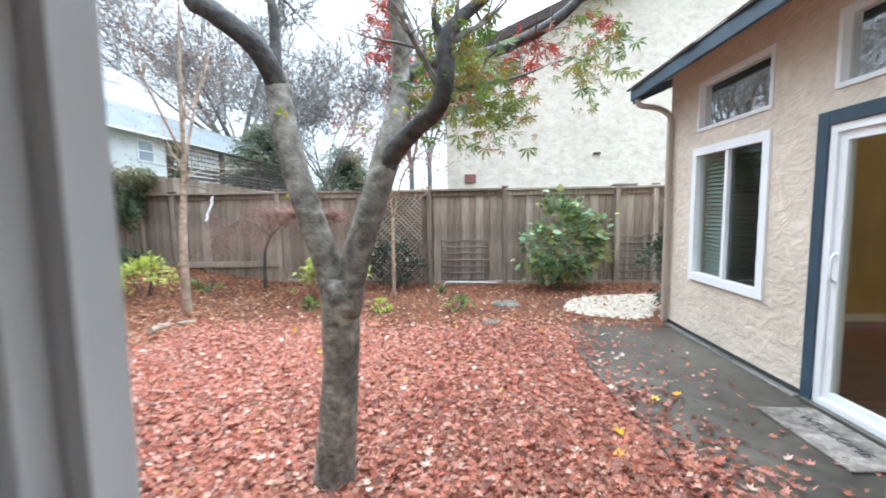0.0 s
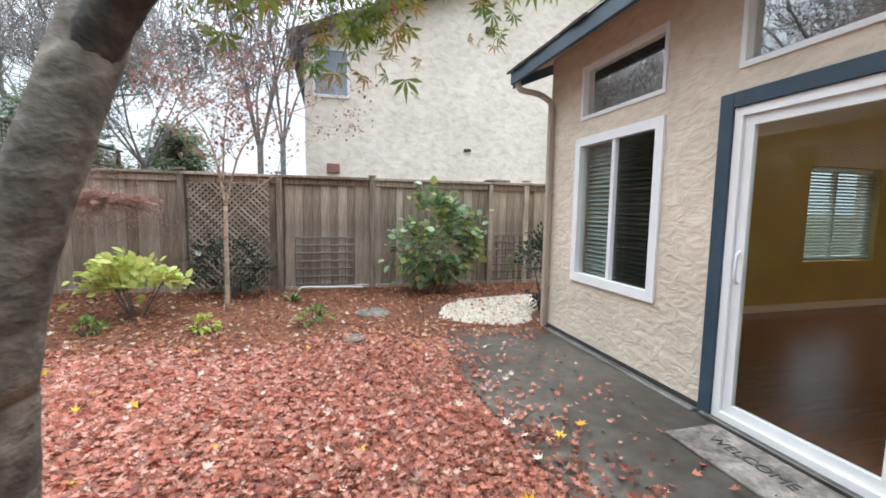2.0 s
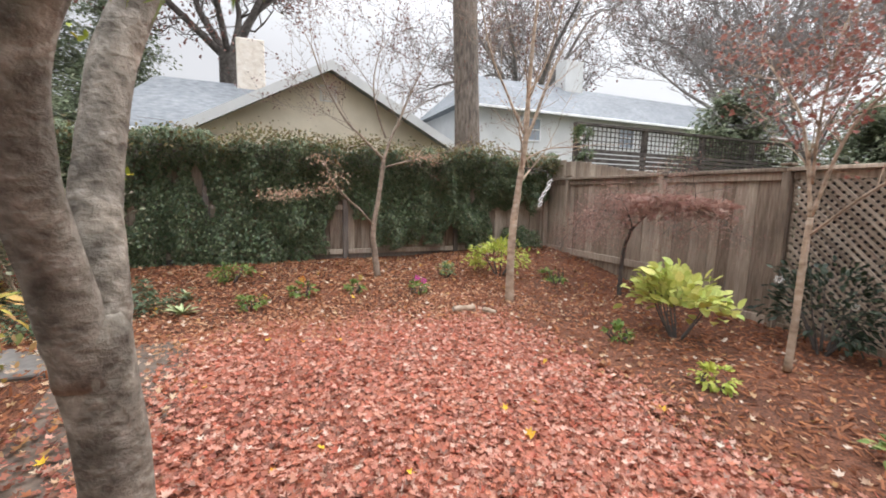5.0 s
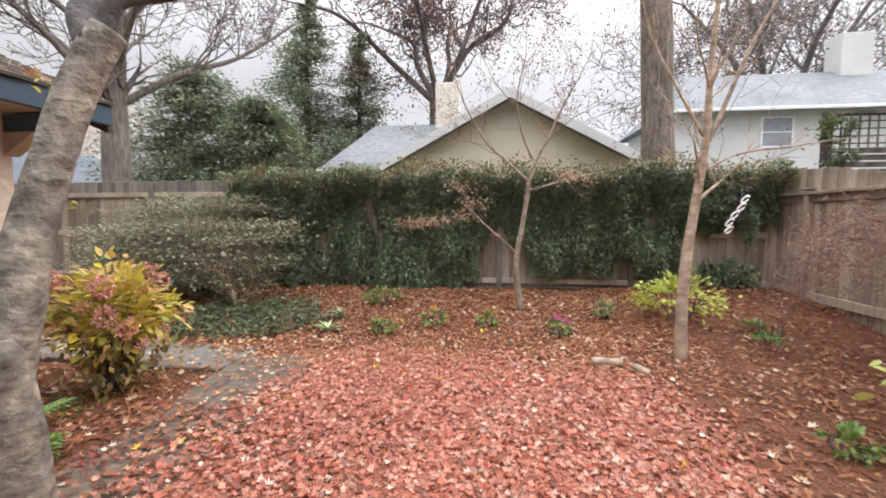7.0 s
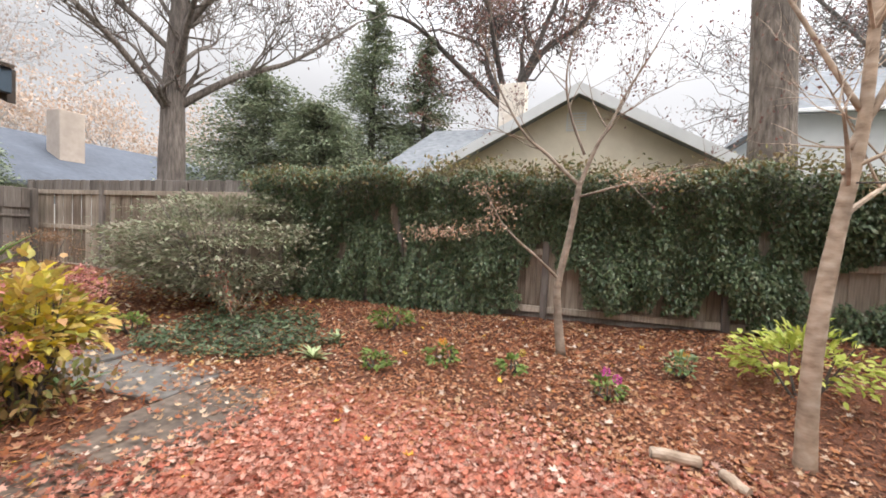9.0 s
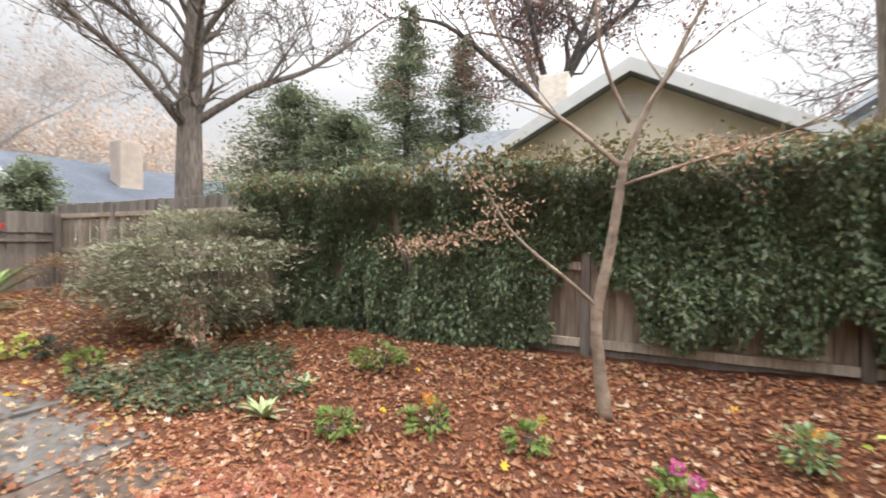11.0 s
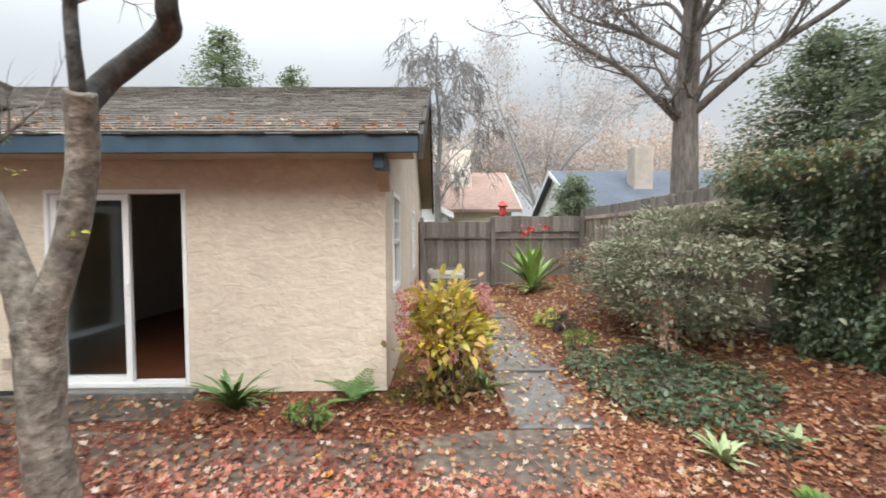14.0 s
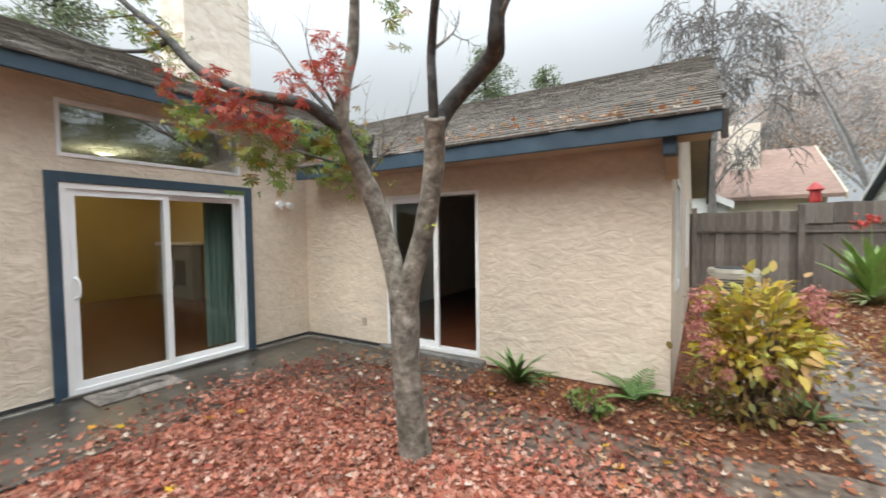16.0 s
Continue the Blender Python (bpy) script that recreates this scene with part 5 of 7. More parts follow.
broad_tree("thin_bare_tree", -4.5, 13.5, 0, 0.08, 2.6, "bare garden tree beyond the board fence", 38, 2.2, 8, 4, None, BARK_FAR, 1.0)
leader_tree("weeping_birch", -2.75, -13.0, 0.14, 2.6, 9.6, "grey bare tree with hanging twigs beyond the wing", 39, 2.6, 14, 2, None, mat("silver_grey_bark", [(0.14, 0.13, 0.125), (0.24, 0.23, 0.22)], 8, 0.9), 1.0, 12, 0.018, 0.75)
# farthest trees, in the colours that carry painted haze
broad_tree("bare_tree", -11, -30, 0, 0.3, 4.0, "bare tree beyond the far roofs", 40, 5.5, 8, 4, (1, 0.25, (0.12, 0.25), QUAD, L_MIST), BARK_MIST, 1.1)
broad_tree("orange_tree", -16, -36, 0, 0.3, 3.0, "autumn-orange tree beyond the far roofs", 41, 5.5, 8, 3, (6, 0.6, (0.16, 0.34), QUAD, L_ORANGE_MIST), BARK_MIST, 0.9)
broad_tree("orange_tree", -7, -38, 0, 0.3, 3.0, "autumn-orange tree beyond the far roofs", 42, 5.5, 8, 3, (6, 0.6, (0.16, 0.34), QUAD, L_ORANGE_MIST), BARK_MIST, 0.9)
broad_tree("orange_tree", -28, -34, 0, 0.3, 3.0, "autumn-orange tree beyond the slate roof", 43, 6, 8, 3, (6, 0.6, (0.16, 0.34), QUAD, L_ORANGE_MIST), BARK_MIST, 0.9)


L_BROADGREEN = leaf_mat("bright_evergreen_leaves", [(0.13, 0.18, 0.095), (0.18, 0.235, 0.12), (0.24, 0.28, 0.15), (0.15, 0.2, 0.11)])


def conifer(name, x, y, h, r, label, seed, dens=1.0, z0=0.0, start=0.12, cone=1.0, material=None):
    """A conifer: whorls of drooping boughs, each set with sprays of needles."""
    rng = np.random.RandomState(seed)
    t = thing(name, x, y, z0, label, "tree")
    bm, pos, way = bmesh.new(), [], []
    tube(bm, [(0, 0, 0), (0.05, 0, h * 0.5), (0, 0.03, h)], [h * 0.022, h * 0.013, 0.01], 7)
    z = h * start
    while z < h * 0.98:
        k = (1 - (z / h - start) / (1 - start)) ** cone
        for _ in range(6):
            a = rng.uniform(0, 2 * math.pi)
            ln = r * k * rng.uniform(0.35, 1.22) + 0.12
            p0 = np.array((0, 0, z + rng.uniform(-0.1, 0.1)))
            dv = np.array((math.cos(a), math.sin(a), rng.uniform(-0.1, 0.25)))
            pts = [p0, p0 + dv * ln * 0.5, p0 + dv * ln + np.array((0, 0, -0.12 * ln))]
            tube(bm, pts, [0.03, 0.018, 0.005], 3)
            m = int(70 * dens * ln) + 10
            f = rng.uniform(0.15, 1.0, m) ** 0.8
            q = p0 + dv * ln * f[:, None] + rng.normal(0, 1, (m, 3)) * np.array((0.24, 0.24, 0.2)) * (0.4 + ln * 0.25)
            pos.append(q)
            way.append(np.tile(dv, (m, 1)))
        z += h * 0.017 + 0.04
    part("trunk", bm, BARK_DARK, t)
    part("crown", leaves("crown", np.concatenate(pos), (0.06, 0.17), QUAD, material or L_EVERGREEN, rng=rng, up=np.concatenate(way), droop=0.25), None, t)["kind"] = "stuff"
    return t


conifer("conifer", -16.5, -3.9, 11.2, 3.9, "tall pointed grey-green conifer", 51, 1.25)
conifer("conifer", -17.5, -2.0, 9.8, 3.0, "smaller pointed grey-green conifer", 52, 1.2)
conifer("evergreen_tree", -13.2, -6.5, 7.0, 3.2, "dark broad evergreen tree behind the fence", 53, 1.6, cone=0.55)
conifer("evergreen_tree", -12.5, -3.6, 5.6, 2.0, "dark broad evergreen tree behind the fence", 54, 1.6, cone=0.5)
conifer("evergreen_tree", -9.2, -15.0, 4.4, 1.3, "rounded dark evergreen between the far roofs", 55, 1.6, cone=0.5)
conifer("evergreen_tree", 7.1, -15.0, 11.3, 2.9, "green evergreen tree behind the wing roof", 56, 1.0, cone=0.6, material=L_BROADGREEN)
conifer("evergreen_tree", 4.2, -16.0, 9.9, 1.7, "small green evergreen tree behind the wing roof", 57, 0.9, cone=0.55, material=L_BROADGREEN)
conifer("evergreen_tree", -7.5, 15.5, 4.8, 2.0, "dark evergreen beyond the board fence", 58, 1.5, cone=0.5)
conifer("evergreen_tree", -4.6, 16.5, 4.0, 1.7, "grey-green evergreen beyond the board fence", 59, 1.5, cone=0.5)
conifer("evergreen_tree", 13.2, 0.2, 9.4, 2.6, "dark evergreen behind the main roof", 60, 1.0, cone=0.6)


# ---------------------------------------------------------------- ivy on the back fence
ri = np.random.RandomState(61)
n = 104000
iy = ri.uniform(-0.9, 8.35, n)
iz = 0.32 + 2.15 * ri.rand(n) ** 0.9
lump = np.array([noise.noise(Vector((a * 0.9, b * 1.1, 3.0))) for a, b in zip(iy, iz)])
fine = np.array([noise.noise(Vector((a * 3.6, b * 1.3, 9.0))) for a, b in zip(iy, iz)])
thick = 0.12 + 0.24 * (lump + 0.35) + 0.24 * fine + 0.2 * np.exp(-((iz - 2.3) / 0.22) ** 2)
bare = (0.9 * np.exp(-((iy - 4.2) / 0.4) ** 2) * (iz < 1.1) + 0.6 * np.exp(-((iy - 5.2) / 1.5) ** 2) * (iz < 0.62) + 0.9 * np.exp(-((iy - 8.2) / 0.5) ** 2) * (iz < 1.5) + 0.7 * np.exp(-((iy - 6.1) / 0.22) ** 2) * (iz < 0.95) + 0.6 * np.exp(-((iy - 5.4) / 0.12) ** 2) * (iz < 1.2) + 0.9 * (iy < -0.2) * (iz < 1.9)) * 1.0
keep = (lump + 0.7 * fine + 0.5 - 1.25 * bare - 0.35 * (iz < 0.5) * (iy > 3.4)) > 0
keep &= iz < 2.36 + 0.3 * lump + 0.16 * fine
iy, iz, thick = iy[keep], iz[keep], np.clip(thick[keep], 0.03, 0.6)
depth = ri.rand(len(iy)) ** 0.5
ix = IX + 0.06 + thick * depth
pos = np.stack((ix, iy, iz), -1)
face = np.stack((np.full(len(iy), 0.5), ri.normal(0, 0.5, len(iy)), ri.uniform(-1.0, -0.2, len(iy))), -1)
ivy = thing("ivy", IX, 4, 0.3, "dense dark green ivy hanging over the back fence", "ivy")
off = np.array((IX, 4, 0.3))
part("foliage", leaves("ivy_foliage", pos - off, (0.032, 0.07), OVAL, L_IVY, rng=ri, up=face), None, ivy)["kind"] = "stuff"
L_TOP = leaf_mat("sunlit_ivy_leaves", [(0.12, 0.13, 0.04), (0.24, 0.2, 0.08), (0.3, 0.22, 0.13), (0.09, 0.12, 0.05), (0.22, 0.14, 0.09)])
m = 6500
ty = ri.uniform(-0.8, 8.35, m)
top = np.array([noise.noise(Vector((a * 1.3, 0.5, 1.0))) for a in ty])
pos = np.stack((IX + ri.uniform(-0.05, 0.62, m), ty, 2.34 + 0.22 * top + ri.normal(0, 0.09, m)), -1)
part("top_growth", leaves("ivy_top_growth", pos - off, (0.035, 0.08), OVAL, L_TOP, rng=ri), None, ivy, "yellowing ivy tops")["kind"] = "stuff"
bm = bmesh.new()
for k in range(70):
    y, z = ri.uniform(-0.6, 8.3), ri.uniform(2.1, 2.5)
    a = np.array((IX + ri.uniform(0.2, 0.5), y, z))
    d = np.array((ri.uniform(0.0, 0.25), ri.normal(0, 0.5), ri.uniform(-0.3, 0.12)))
    tube(bm, [a, a + d * 0.5 + (0, 0, 0.05), a + d], [0.005, 0.004, 0.002], 3)
bm.transform(Matrix.Translation(-Vector(off)))
part("runner", bm, BARK_DARK, ivy, "bare brown ivy runners")["kind"] = "stuff"


# ---------------------------------------------------------------- shrubs and small plants
def shrub(name, x, y, z, r, h, n, size, shape, material, label, seed, stems=8, cluster=0, stem_mat=None, low=0.1, category="shrub", flowers=None, group="", droop=0.3, hollow=0.55, puff=0.15, layered=False):
    """A leafy shrub: stems from one foot, leaves in lumps over an uneven crown. r: (x, y) half widths."""
    rng = np.random.RandomState(seed)
    t = thing(name, x, y, z, label, category, group)
    bm = bmesh.new()
    for _ in range(stems):
        a, k = rng.uniform(0, 2 * math.pi), rng.uniform(0.3, 0.85)
        e = np.array((math.cos(a) * r[0] * k, math.sin(a) * r[1] * k, h * rng.uniform(0.6, 0.95)))
        s = np.array((math.cos(a), math.sin(a), 0)) * 0.04
        tube(bm, [s, s * 2 + e * np.array((0.35, 0.35, 0.5)), e], [0.012 + 0.004 * h, 0.008, 0.003], 5)
    part("stem", bm, stem_mat or BARK_DARK, t)["kind"] = "stuff"
    c = cluster or max(6, n // 45)
    u = rng.normal(0, 1, (c, 3))
    u /= np.linalg.norm(u, axis=1)[:, None]
    u *= (rng.uniform(hollow, 1.0, c) ** 0.7)[:, None]
    cen = u * np.array((r[0], r[1], h * (1 - low) / 2)) + np.array((0, 0, h * (1 + low) / 2))
    which = rng.randint(0, c, n)
    pos = cen[which] + rng.normal(0, 1, (n, 3)) * np.array((r[0], r[1], h * (0.14 if layered else 0.4))) * puff
    pos[:, 2] = np.maximum(pos[:, 2], 0.03)
    out = pos - np.array((0, 0, h * 0.35))
    if layered:
        out[:, 2] *= 0.25
    part("foliage", leaves(name + "_foliage", pos, size, shape, material, rng=rng, up=out / np.linalg.norm(out, axis=1)[:, None], droop=droop), None, t)["kind"] = "stuff"
    for fx, fy, fz, fr, fm in flowers or ():
        m = int(90 + 600 * fr)
        q = rng.normal(0, 1, (m, 3))
        q = q / np.linalg.norm(q, axis=1)[:, None] * fr * rng.uniform(0.75, 1.0, m)[:, None]
        part("flower_head", leaves("flower_head", q + np.array((fx, fy, fz)), (fr * 0.3, fr * 0.45), OVAL, fm, rng=rng), None, t)
    return t


def rosette(name, x, y, z, n, length, material, label, seed, arch=0.5, width=1.0, category="plant", flowers=None, group="", stand=(0.5, 1.35)):
    """A tuft of arching strap leaves from one point, each leaf a folded, tapering blade."""
    rng = np.random.RandomState(seed)
    t = thing(name, x, y, z, label, category, group)
    for i in range(n):
        bm = bmesh.new()
        a, ln, el = rng.uniform(0, 2 * math.pi), length * rng.uniform(0.65, 1.1), rng.uniform(*stand)
        prev = None
        for k in range(6):
            s = k / 5
            e = el - arch * 1.6 * s * s
            p = Vector((math.cos(a) * math.cos(el - arch * 0.6 * s) * ln * s, math.sin(a) * math.cos(el - arch * 0.6 * s) * ln * s, max(0.005, math.sin(el) * ln * s - arch * ln * 0.55 * s * s)))
            w = 0.022 * width * (1 - s ** 2) * (0.6 + s) + 0.002
            side = Vector((-math.sin(a), math.cos(a), 0)) * w
            row = [bm.verts.new(p - side + Vector((0, 0, w * 0.5))), bm.verts.new(p), bm.verts.new(p + side + Vector((0, 0, w * 0.5)))]
            if prev:
                for j in (0, 1):
                    bm.faces.new((prev[j], prev[j + 1], row[j + 1], row[j]))
            prev = row
        part("leaf", bm, material, t)
    for fx, fy, fz, fr, fm in flowers or ():
        rr = np.random.RandomState(seed + 1)
        q = rr.normal(0, fr * 0.5, (40, 3)) + np.array((fx, fy, fz))
        part("flower", leaves("flower", q, (fr * 0.5, fr * 0.9), OVAL, fm, rng=rr), None, t)["kind"] = "stuff"
        sb = bmesh.new()
        tube(sb, [(0, 0, 0), (fx * 0.6, fy * 0.6, fz * 0.5), (fx, fy, fz)], [0.006, 0.005, 0.004], 4)
        part("stalk", sb, material, t)
    return t


G = lambda x, y: float(ground_z(x, y)) - 0.01
L_YEL = leaf_mat("yellowing_hydrangea", [(0.62, 0.5, 0.05), (0.72, 0.58, 0.08), (0.46, 0.46, 0.1), (0.6, 0.38, 0.12), (0.36, 0.4, 0.1), (0.5, 0.28, 0.14), (0.66, 0.52, 0.12)])
L_LIME = leaf_mat("lime_leaves", [(0.36, 0.45, 0.08), (0.5, 0.56, 0.12), (0.58, 0.58, 0.16), (0.3, 0.4, 0.07)])
L_FRESH = leaf_mat("fresh_green_leaves", [(0.14, 0.22, 0.05), (0.22, 0.32, 0.08), (0.1, 0.17, 0.05), (0.28, 0.34, 0.1)])
L_RHODO = leaf_mat("leathery_leaves", [(0.14, 0.23, 0.1), (0.22, 0.33, 0.16), (0.3, 0.4, 0.24), (0.42, 0.4, 0.09), (0.12, 0.2, 0.09), (0.19, 0.28, 0.13)], 0.35)
L_DARK = leaf_mat("dark_leaves", [(0.02, 0.035, 0.022), (0.04, 0.06, 0.035), (0.06, 0.085, 0.05), (0.03, 0.04, 0.03)], 0.4)
L_LORO = leaf_mat("greyish_bronze_leaves", [(0.17, 0.2, 0.12), (0.23, 0.25, 0.15), (0.27, 0.28, 0.18), (0.33, 0.3, 0.22), (0.26, 0.215, 0.16), (0.2, 0.22, 0.13)])
L_COVER = leaf_mat("groundcover_leaves", [(0.05, 0.08, 0.04), (0.08, 0.125, 0.06), (0.14, 0.19, 0.1), (0.07, 0.1, 0.06), (0.2, 0.24, 0.14)], 0.4)
L_PINK = leaf_mat("faded_pink_petals", [(0.55, 0.2, 0.2), (0.65, 0.33, 0.28), (0.45, 0.13, 0.16), (0.6, 0.38, 0.25)])
L_MAGENTA = leaf_mat("magenta_petals", [(0.6, 0.05, 0.35), (0.7, 0.1, 0.45)])
L_ORFL = leaf_mat("orange_petals", [(0.75, 0.28, 0.05), (0.8, 0.4, 0.06)])
L_REDFL = leaf_mat("red_petals", [(0.6, 0.06, 0.06), (0.7, 0.12, 0.1)])
L_WHITEFL = leaf_mat("white_petals", [(0.75, 0.72, 0.68), (0.8, 0.78, 0.75)])
STRAP = mat("strap_leaf_green", [(0.07, 0.13, 0.04), (0.12, 0.2, 0.06), (0.17, 0.25, 0.09)], 12, 0.4, island=0.4, stain=0.2)
STRAP_PALE = mat("variegated_leaf", [(0.24, 0.3, 0.14), (0.34, 0.4, 0.2), (0.5, 0.52, 0.35)], 14, 0.45, island=0.4)
FERN = mat("fern_green", [(0.07, 0.14, 0.035), (0.13, 0.22, 0.06)], 14, 0.5, island=0.4)

hy = shrub("hydrangea_bush", -2.8, 0.5, 0.0, (0.37, 0.4), 1.06, 1250, (0.065, 0.13), OVAL, L_YEL, "yellowing hydrangea bush with faded pink flower heads by the wing corner", 71, 20, 42, low=0.42, puff=0.2, flowers=[
    (0.36, 0.28, 1.02, 0.095, L_PINK), (0.38, 0.3, 0.78, 0.085, L_PINK), (0.28, 0.4, 0.66, 0.085, L_PINK), (0.28, -0.3, 1.05, 0.085, L_PINK), (-0.34, -0.1, 0.98, 0.085, L_PINK), (-0.38, 0.14, 0.95, 0.09, L_PINK), (-0.36, 0.05, 1.08, 0.07, L_PINK),
    (0.42, 0.15, 0.86, 0.05, L_PINK), (-0.05, 0.45, 0.55, 0.05, L_PINK), (0.2, 0.46, 0.5, 0.05, L_PINK), (-0.38, -0.05, 0.86, 0.07, L_PINK)], droop=0.6)
rh = np.random.RandomState(70)
q = rh.normal(0, 1, (620, 3)) * np.array((0.2, 0.2, 0.0))
q[:, 2] = rh.uniform(0.04, 0.72, 620)
q[:, :2] *= (0.7 + 0.7 * q[:, 2:3])
part("lower_foliage", leaves("hydrangea_lower_foliage", q, (0.05, 0.1), OVAL, leaf_mat("browning_hydrangea", [(0.4, 0.24, 0.1), (0.3, 0.2, 0.09), (0.26, 0.28, 0.09), (0.46, 0.32, 0.1), (0.2, 0.13, 0.08), (0.18, 0.22, 0.07)]), rng=rh, droop=0.8), None, hy, "browning lower leaves")["kind"] = "stuff"
shrub("lime_hydrangea", -2.15, 6.8, G(-2.15, 6.8), (0.56, 0.32), 0.7, 430, (0.08, 0.14), ROUND, leaf_mat("pale_lime_leaves", [(0.55, 0.6, 0.16), (0.66, 0.68, 0.24), (0.42, 0.52, 0.14), (0.68, 0.62, 0.2)]), "lime-yellow leafed bush in the bark mulch", 72, 9, 15, puff=0.2, low=0.52)
shrub("rhododendron", 1.76, 7.72, G(1.76, 7.72), (0.7, 0.42), 1.56, 880, (0.09, 0.165), ROUND, L_RHODO, "large rhododendron with leathery green and yellowing leaves", 73, 12, 26, puff=0.17, hollow=0.7, low=0.2, droop=0.55, stem_mat=BARK)
shrub("camellia", -1.35, 7.85, G(-1.3, 7.8), (0.55, 0.3), 0.95, 800, (0.05, 0.09), OVAL, L_DARK, "dark glossy camellia against the lattice", 74, 8, 30, flowers=[(-0.35, -0.2, 0.72, 0.04, L_WHITEFL), (0.3, -0.25, 0.6, 0.035, L_WHITEFL)])
shrub("green_bush", -5.05, 6.27, G(-5.05, 6.27) - 0.02, (0.4, 0.46), 0.6, 620, (0.05, 0.09), OVAL, L_LIME, "low yellow-green bush behind the young tree", 75, 9, 16, puff=0.2)
shrub("bronze_shrub", -5.95, -1.0, 0.2, (0.95, 1.65), 1.85, 15000, (0.045, 0.085), OVAL, L_LORO, "wide layered bronze-green shrub before the fence", 76, 18, 75, low=0.0, droop=0.05, hollow=0.55, puff=0.19, layered=True)
shrub("low_bush", -4.5, 7.0, G(-4.5, 6.9), (0.3, 0.26), 0.32, 260, (0.035, 0.07), OVAL, L_FRESH, "low green plant in the mulch", 77, 6)
shrub("corner_shrub", 2.98, 6.05, 0.0, (0.4, 0.42), 1.12, 1300, (0.04, 0.08), OVAL, L_DARK, "dark shrub at the house corner beside the white gravel", 78, 8)
shrub("rusty_bush", -6.0, -5.2, 0.3, (0.55, 0.6), 0.95, 900, (0.03, 0.06), OVAL, leaf_mat("rusty_bush_leaves", [(0.3, 0.17, 0.1), (0.38, 0.24, 0.15), (0.22, 0.15, 0.09)]), "rusty leafed bush at the end of the side yard", 79, 10)

# dark trailing ground cover
rc = np.random.RandomState(81)
q = rc.rand(7000, 2) * np.array((1.9, 2.8)) + np.array((-5.75, -0.75))
w = np.hypot((q[:, 0] + 4.85 + 0.18 * (q[:, 1] - 0.5)) / 0.62, (q[:, 1] - 0.55) / 1.15) + 0.5 * np.array([noise.noise(Vector((a * 2.4, b * 2.4, 0))) for a, b in q])
q = q[w < 1]
pos = np.stack((q[:, 0], q[:, 1], ground_z(q[:, 0], q[:, 1]) + rc.rand(len(q)) ** 1.5 * 0.17), -1)
gc = thing("ground_cover", -4.85, 0.55, 0.12, "dark green trailing ground cover mat", "ground cover")
bm = bmesh.new()
for k in range(46):
    a, r0 = rc.uniform(0, 2 * math.pi), rc.uniform(0.1, 0.9)
    p = np.array((0.5 * r0 * math.cos(a), 0.9 * r0 * math.sin(a), 0.0))
    d = np.array((rc.normal(0, 0.16), rc.normal(0, 0.16), 0.0))
    z0 = float(ground_z(p[0] - 4.85, p[1] + 0.55)) - 0.12
    tube(bm, [p + (0, 0, z0), p + d * 0.5 + (0, 0, z0 + 0.13), p + d + (0, 0, z0 + 0.16)], [0.005, 0.004, 0.002], 3)
part("runner", bm, BARK_DARK, gc, "thin brown trailing stems")["kind"] = "stuff"
part("foliage", leaves("ground_cover_foliage", pos - np.array((-4.85, 0.55, 0.12)), (0.04, 0.075), OVAL, L_COVER, flat=0.6, rng=rc), None, gc)["kind"] = "stuff"

# straggly azalea with a few red leaves
az = tree("straggly_azalea", "straggly half-bare azalea with a few red leaves", BARK_PALE, [
    ([(-5.2, 0.1, 0.12), (-5.1, 0.2, 0.35), (-4.95, 0.4, 0.5), (-4.8, 0.6, 0.55)], [0.014, 0.011, 0.008, 0.004], 4, 0.25, 1),
    ([(-5.2, 0.1, 0.12), (-5.3, 0.0, 0.4), (-5.4, -0.15, 0.6)], [0.013, 0.01, 0.005], 4, 0.25, 1),
    ([(-5.2, 0.1, 0.12), (-5.15, 0.05, 0.5), (-5.2, -0.05, 0.75)], [0.012, 0.009, 0.004], 4, 0.25, 1)], 19, dict(wander=0.5), (2, 0.05, (0.03, 0.055), OVAL, leaf_mat("azalea_leaves", [(0.16, 0.2, 0.1), (0.3, 0.26, 0.16), (0.5, 0.1, 0.08), (0.2, 0.22, 0.12)])))

# small bedding plants
SMALL = [(-1.22, 6.08, 0.17, L_LIME, "small lime-green bedding plant", ()), (-0.05, 6.12, 0.2, L_FRESH, "small green bedding plant", ()), (-2.34, 6.16, 0.17, L_FRESH, "small green bedding plant", ()),
         (-4.63, 2.5, 0.2, L_FRESH, "small round green bedding plant", ()), (-4.9, 3.12, 0.2, L_FRESH, "small bedding plant with an orange bloom", ((0.02, 0.0, 0.25, 0.045, L_ORFL),)),
         (-4.93, 3.83, 0.16, L_FRESH, "small sparse bedding plant with a yellow bloom", ((-0.05, 0.1, 0.2, 0.035, L_YEL),)), (-4.72, 4.72, 0.17, L_FRESH, "small bedding plant with magenta blooms", ((0.02, -0.03, 0.24, 0.04, L_MAGENTA), (0.05, 0.06, 0.2, 0.04, L_MAGENTA))),
         (-5.55, 2.2, 0.3, L_FRESH, "upright pale green bedding plant", ()), (-5.3, 5.4, 0.2, L_RHODO, "small dark green bedding plant", ((0.0, 0.05, 0.22, 0.035, L_ORFL),)), (-4.53, -2.4, 0.26, L_LIME, "small yellow-green plant beside the path", ()),
         (-4.66, -1.9, 0.22, L_DARK, "small dark upright plant beside the path", ()), (-4.55, -0.9, 0.22, L_FRESH, "small green plant beside the path", ()), (-1.62, 1.02, 0.22, L_FRESH, "small leafy seedling by the wing wall", ()), (-6.3, -2.9, 0.4, L_FRESH, "low green plant by the fence", ())]
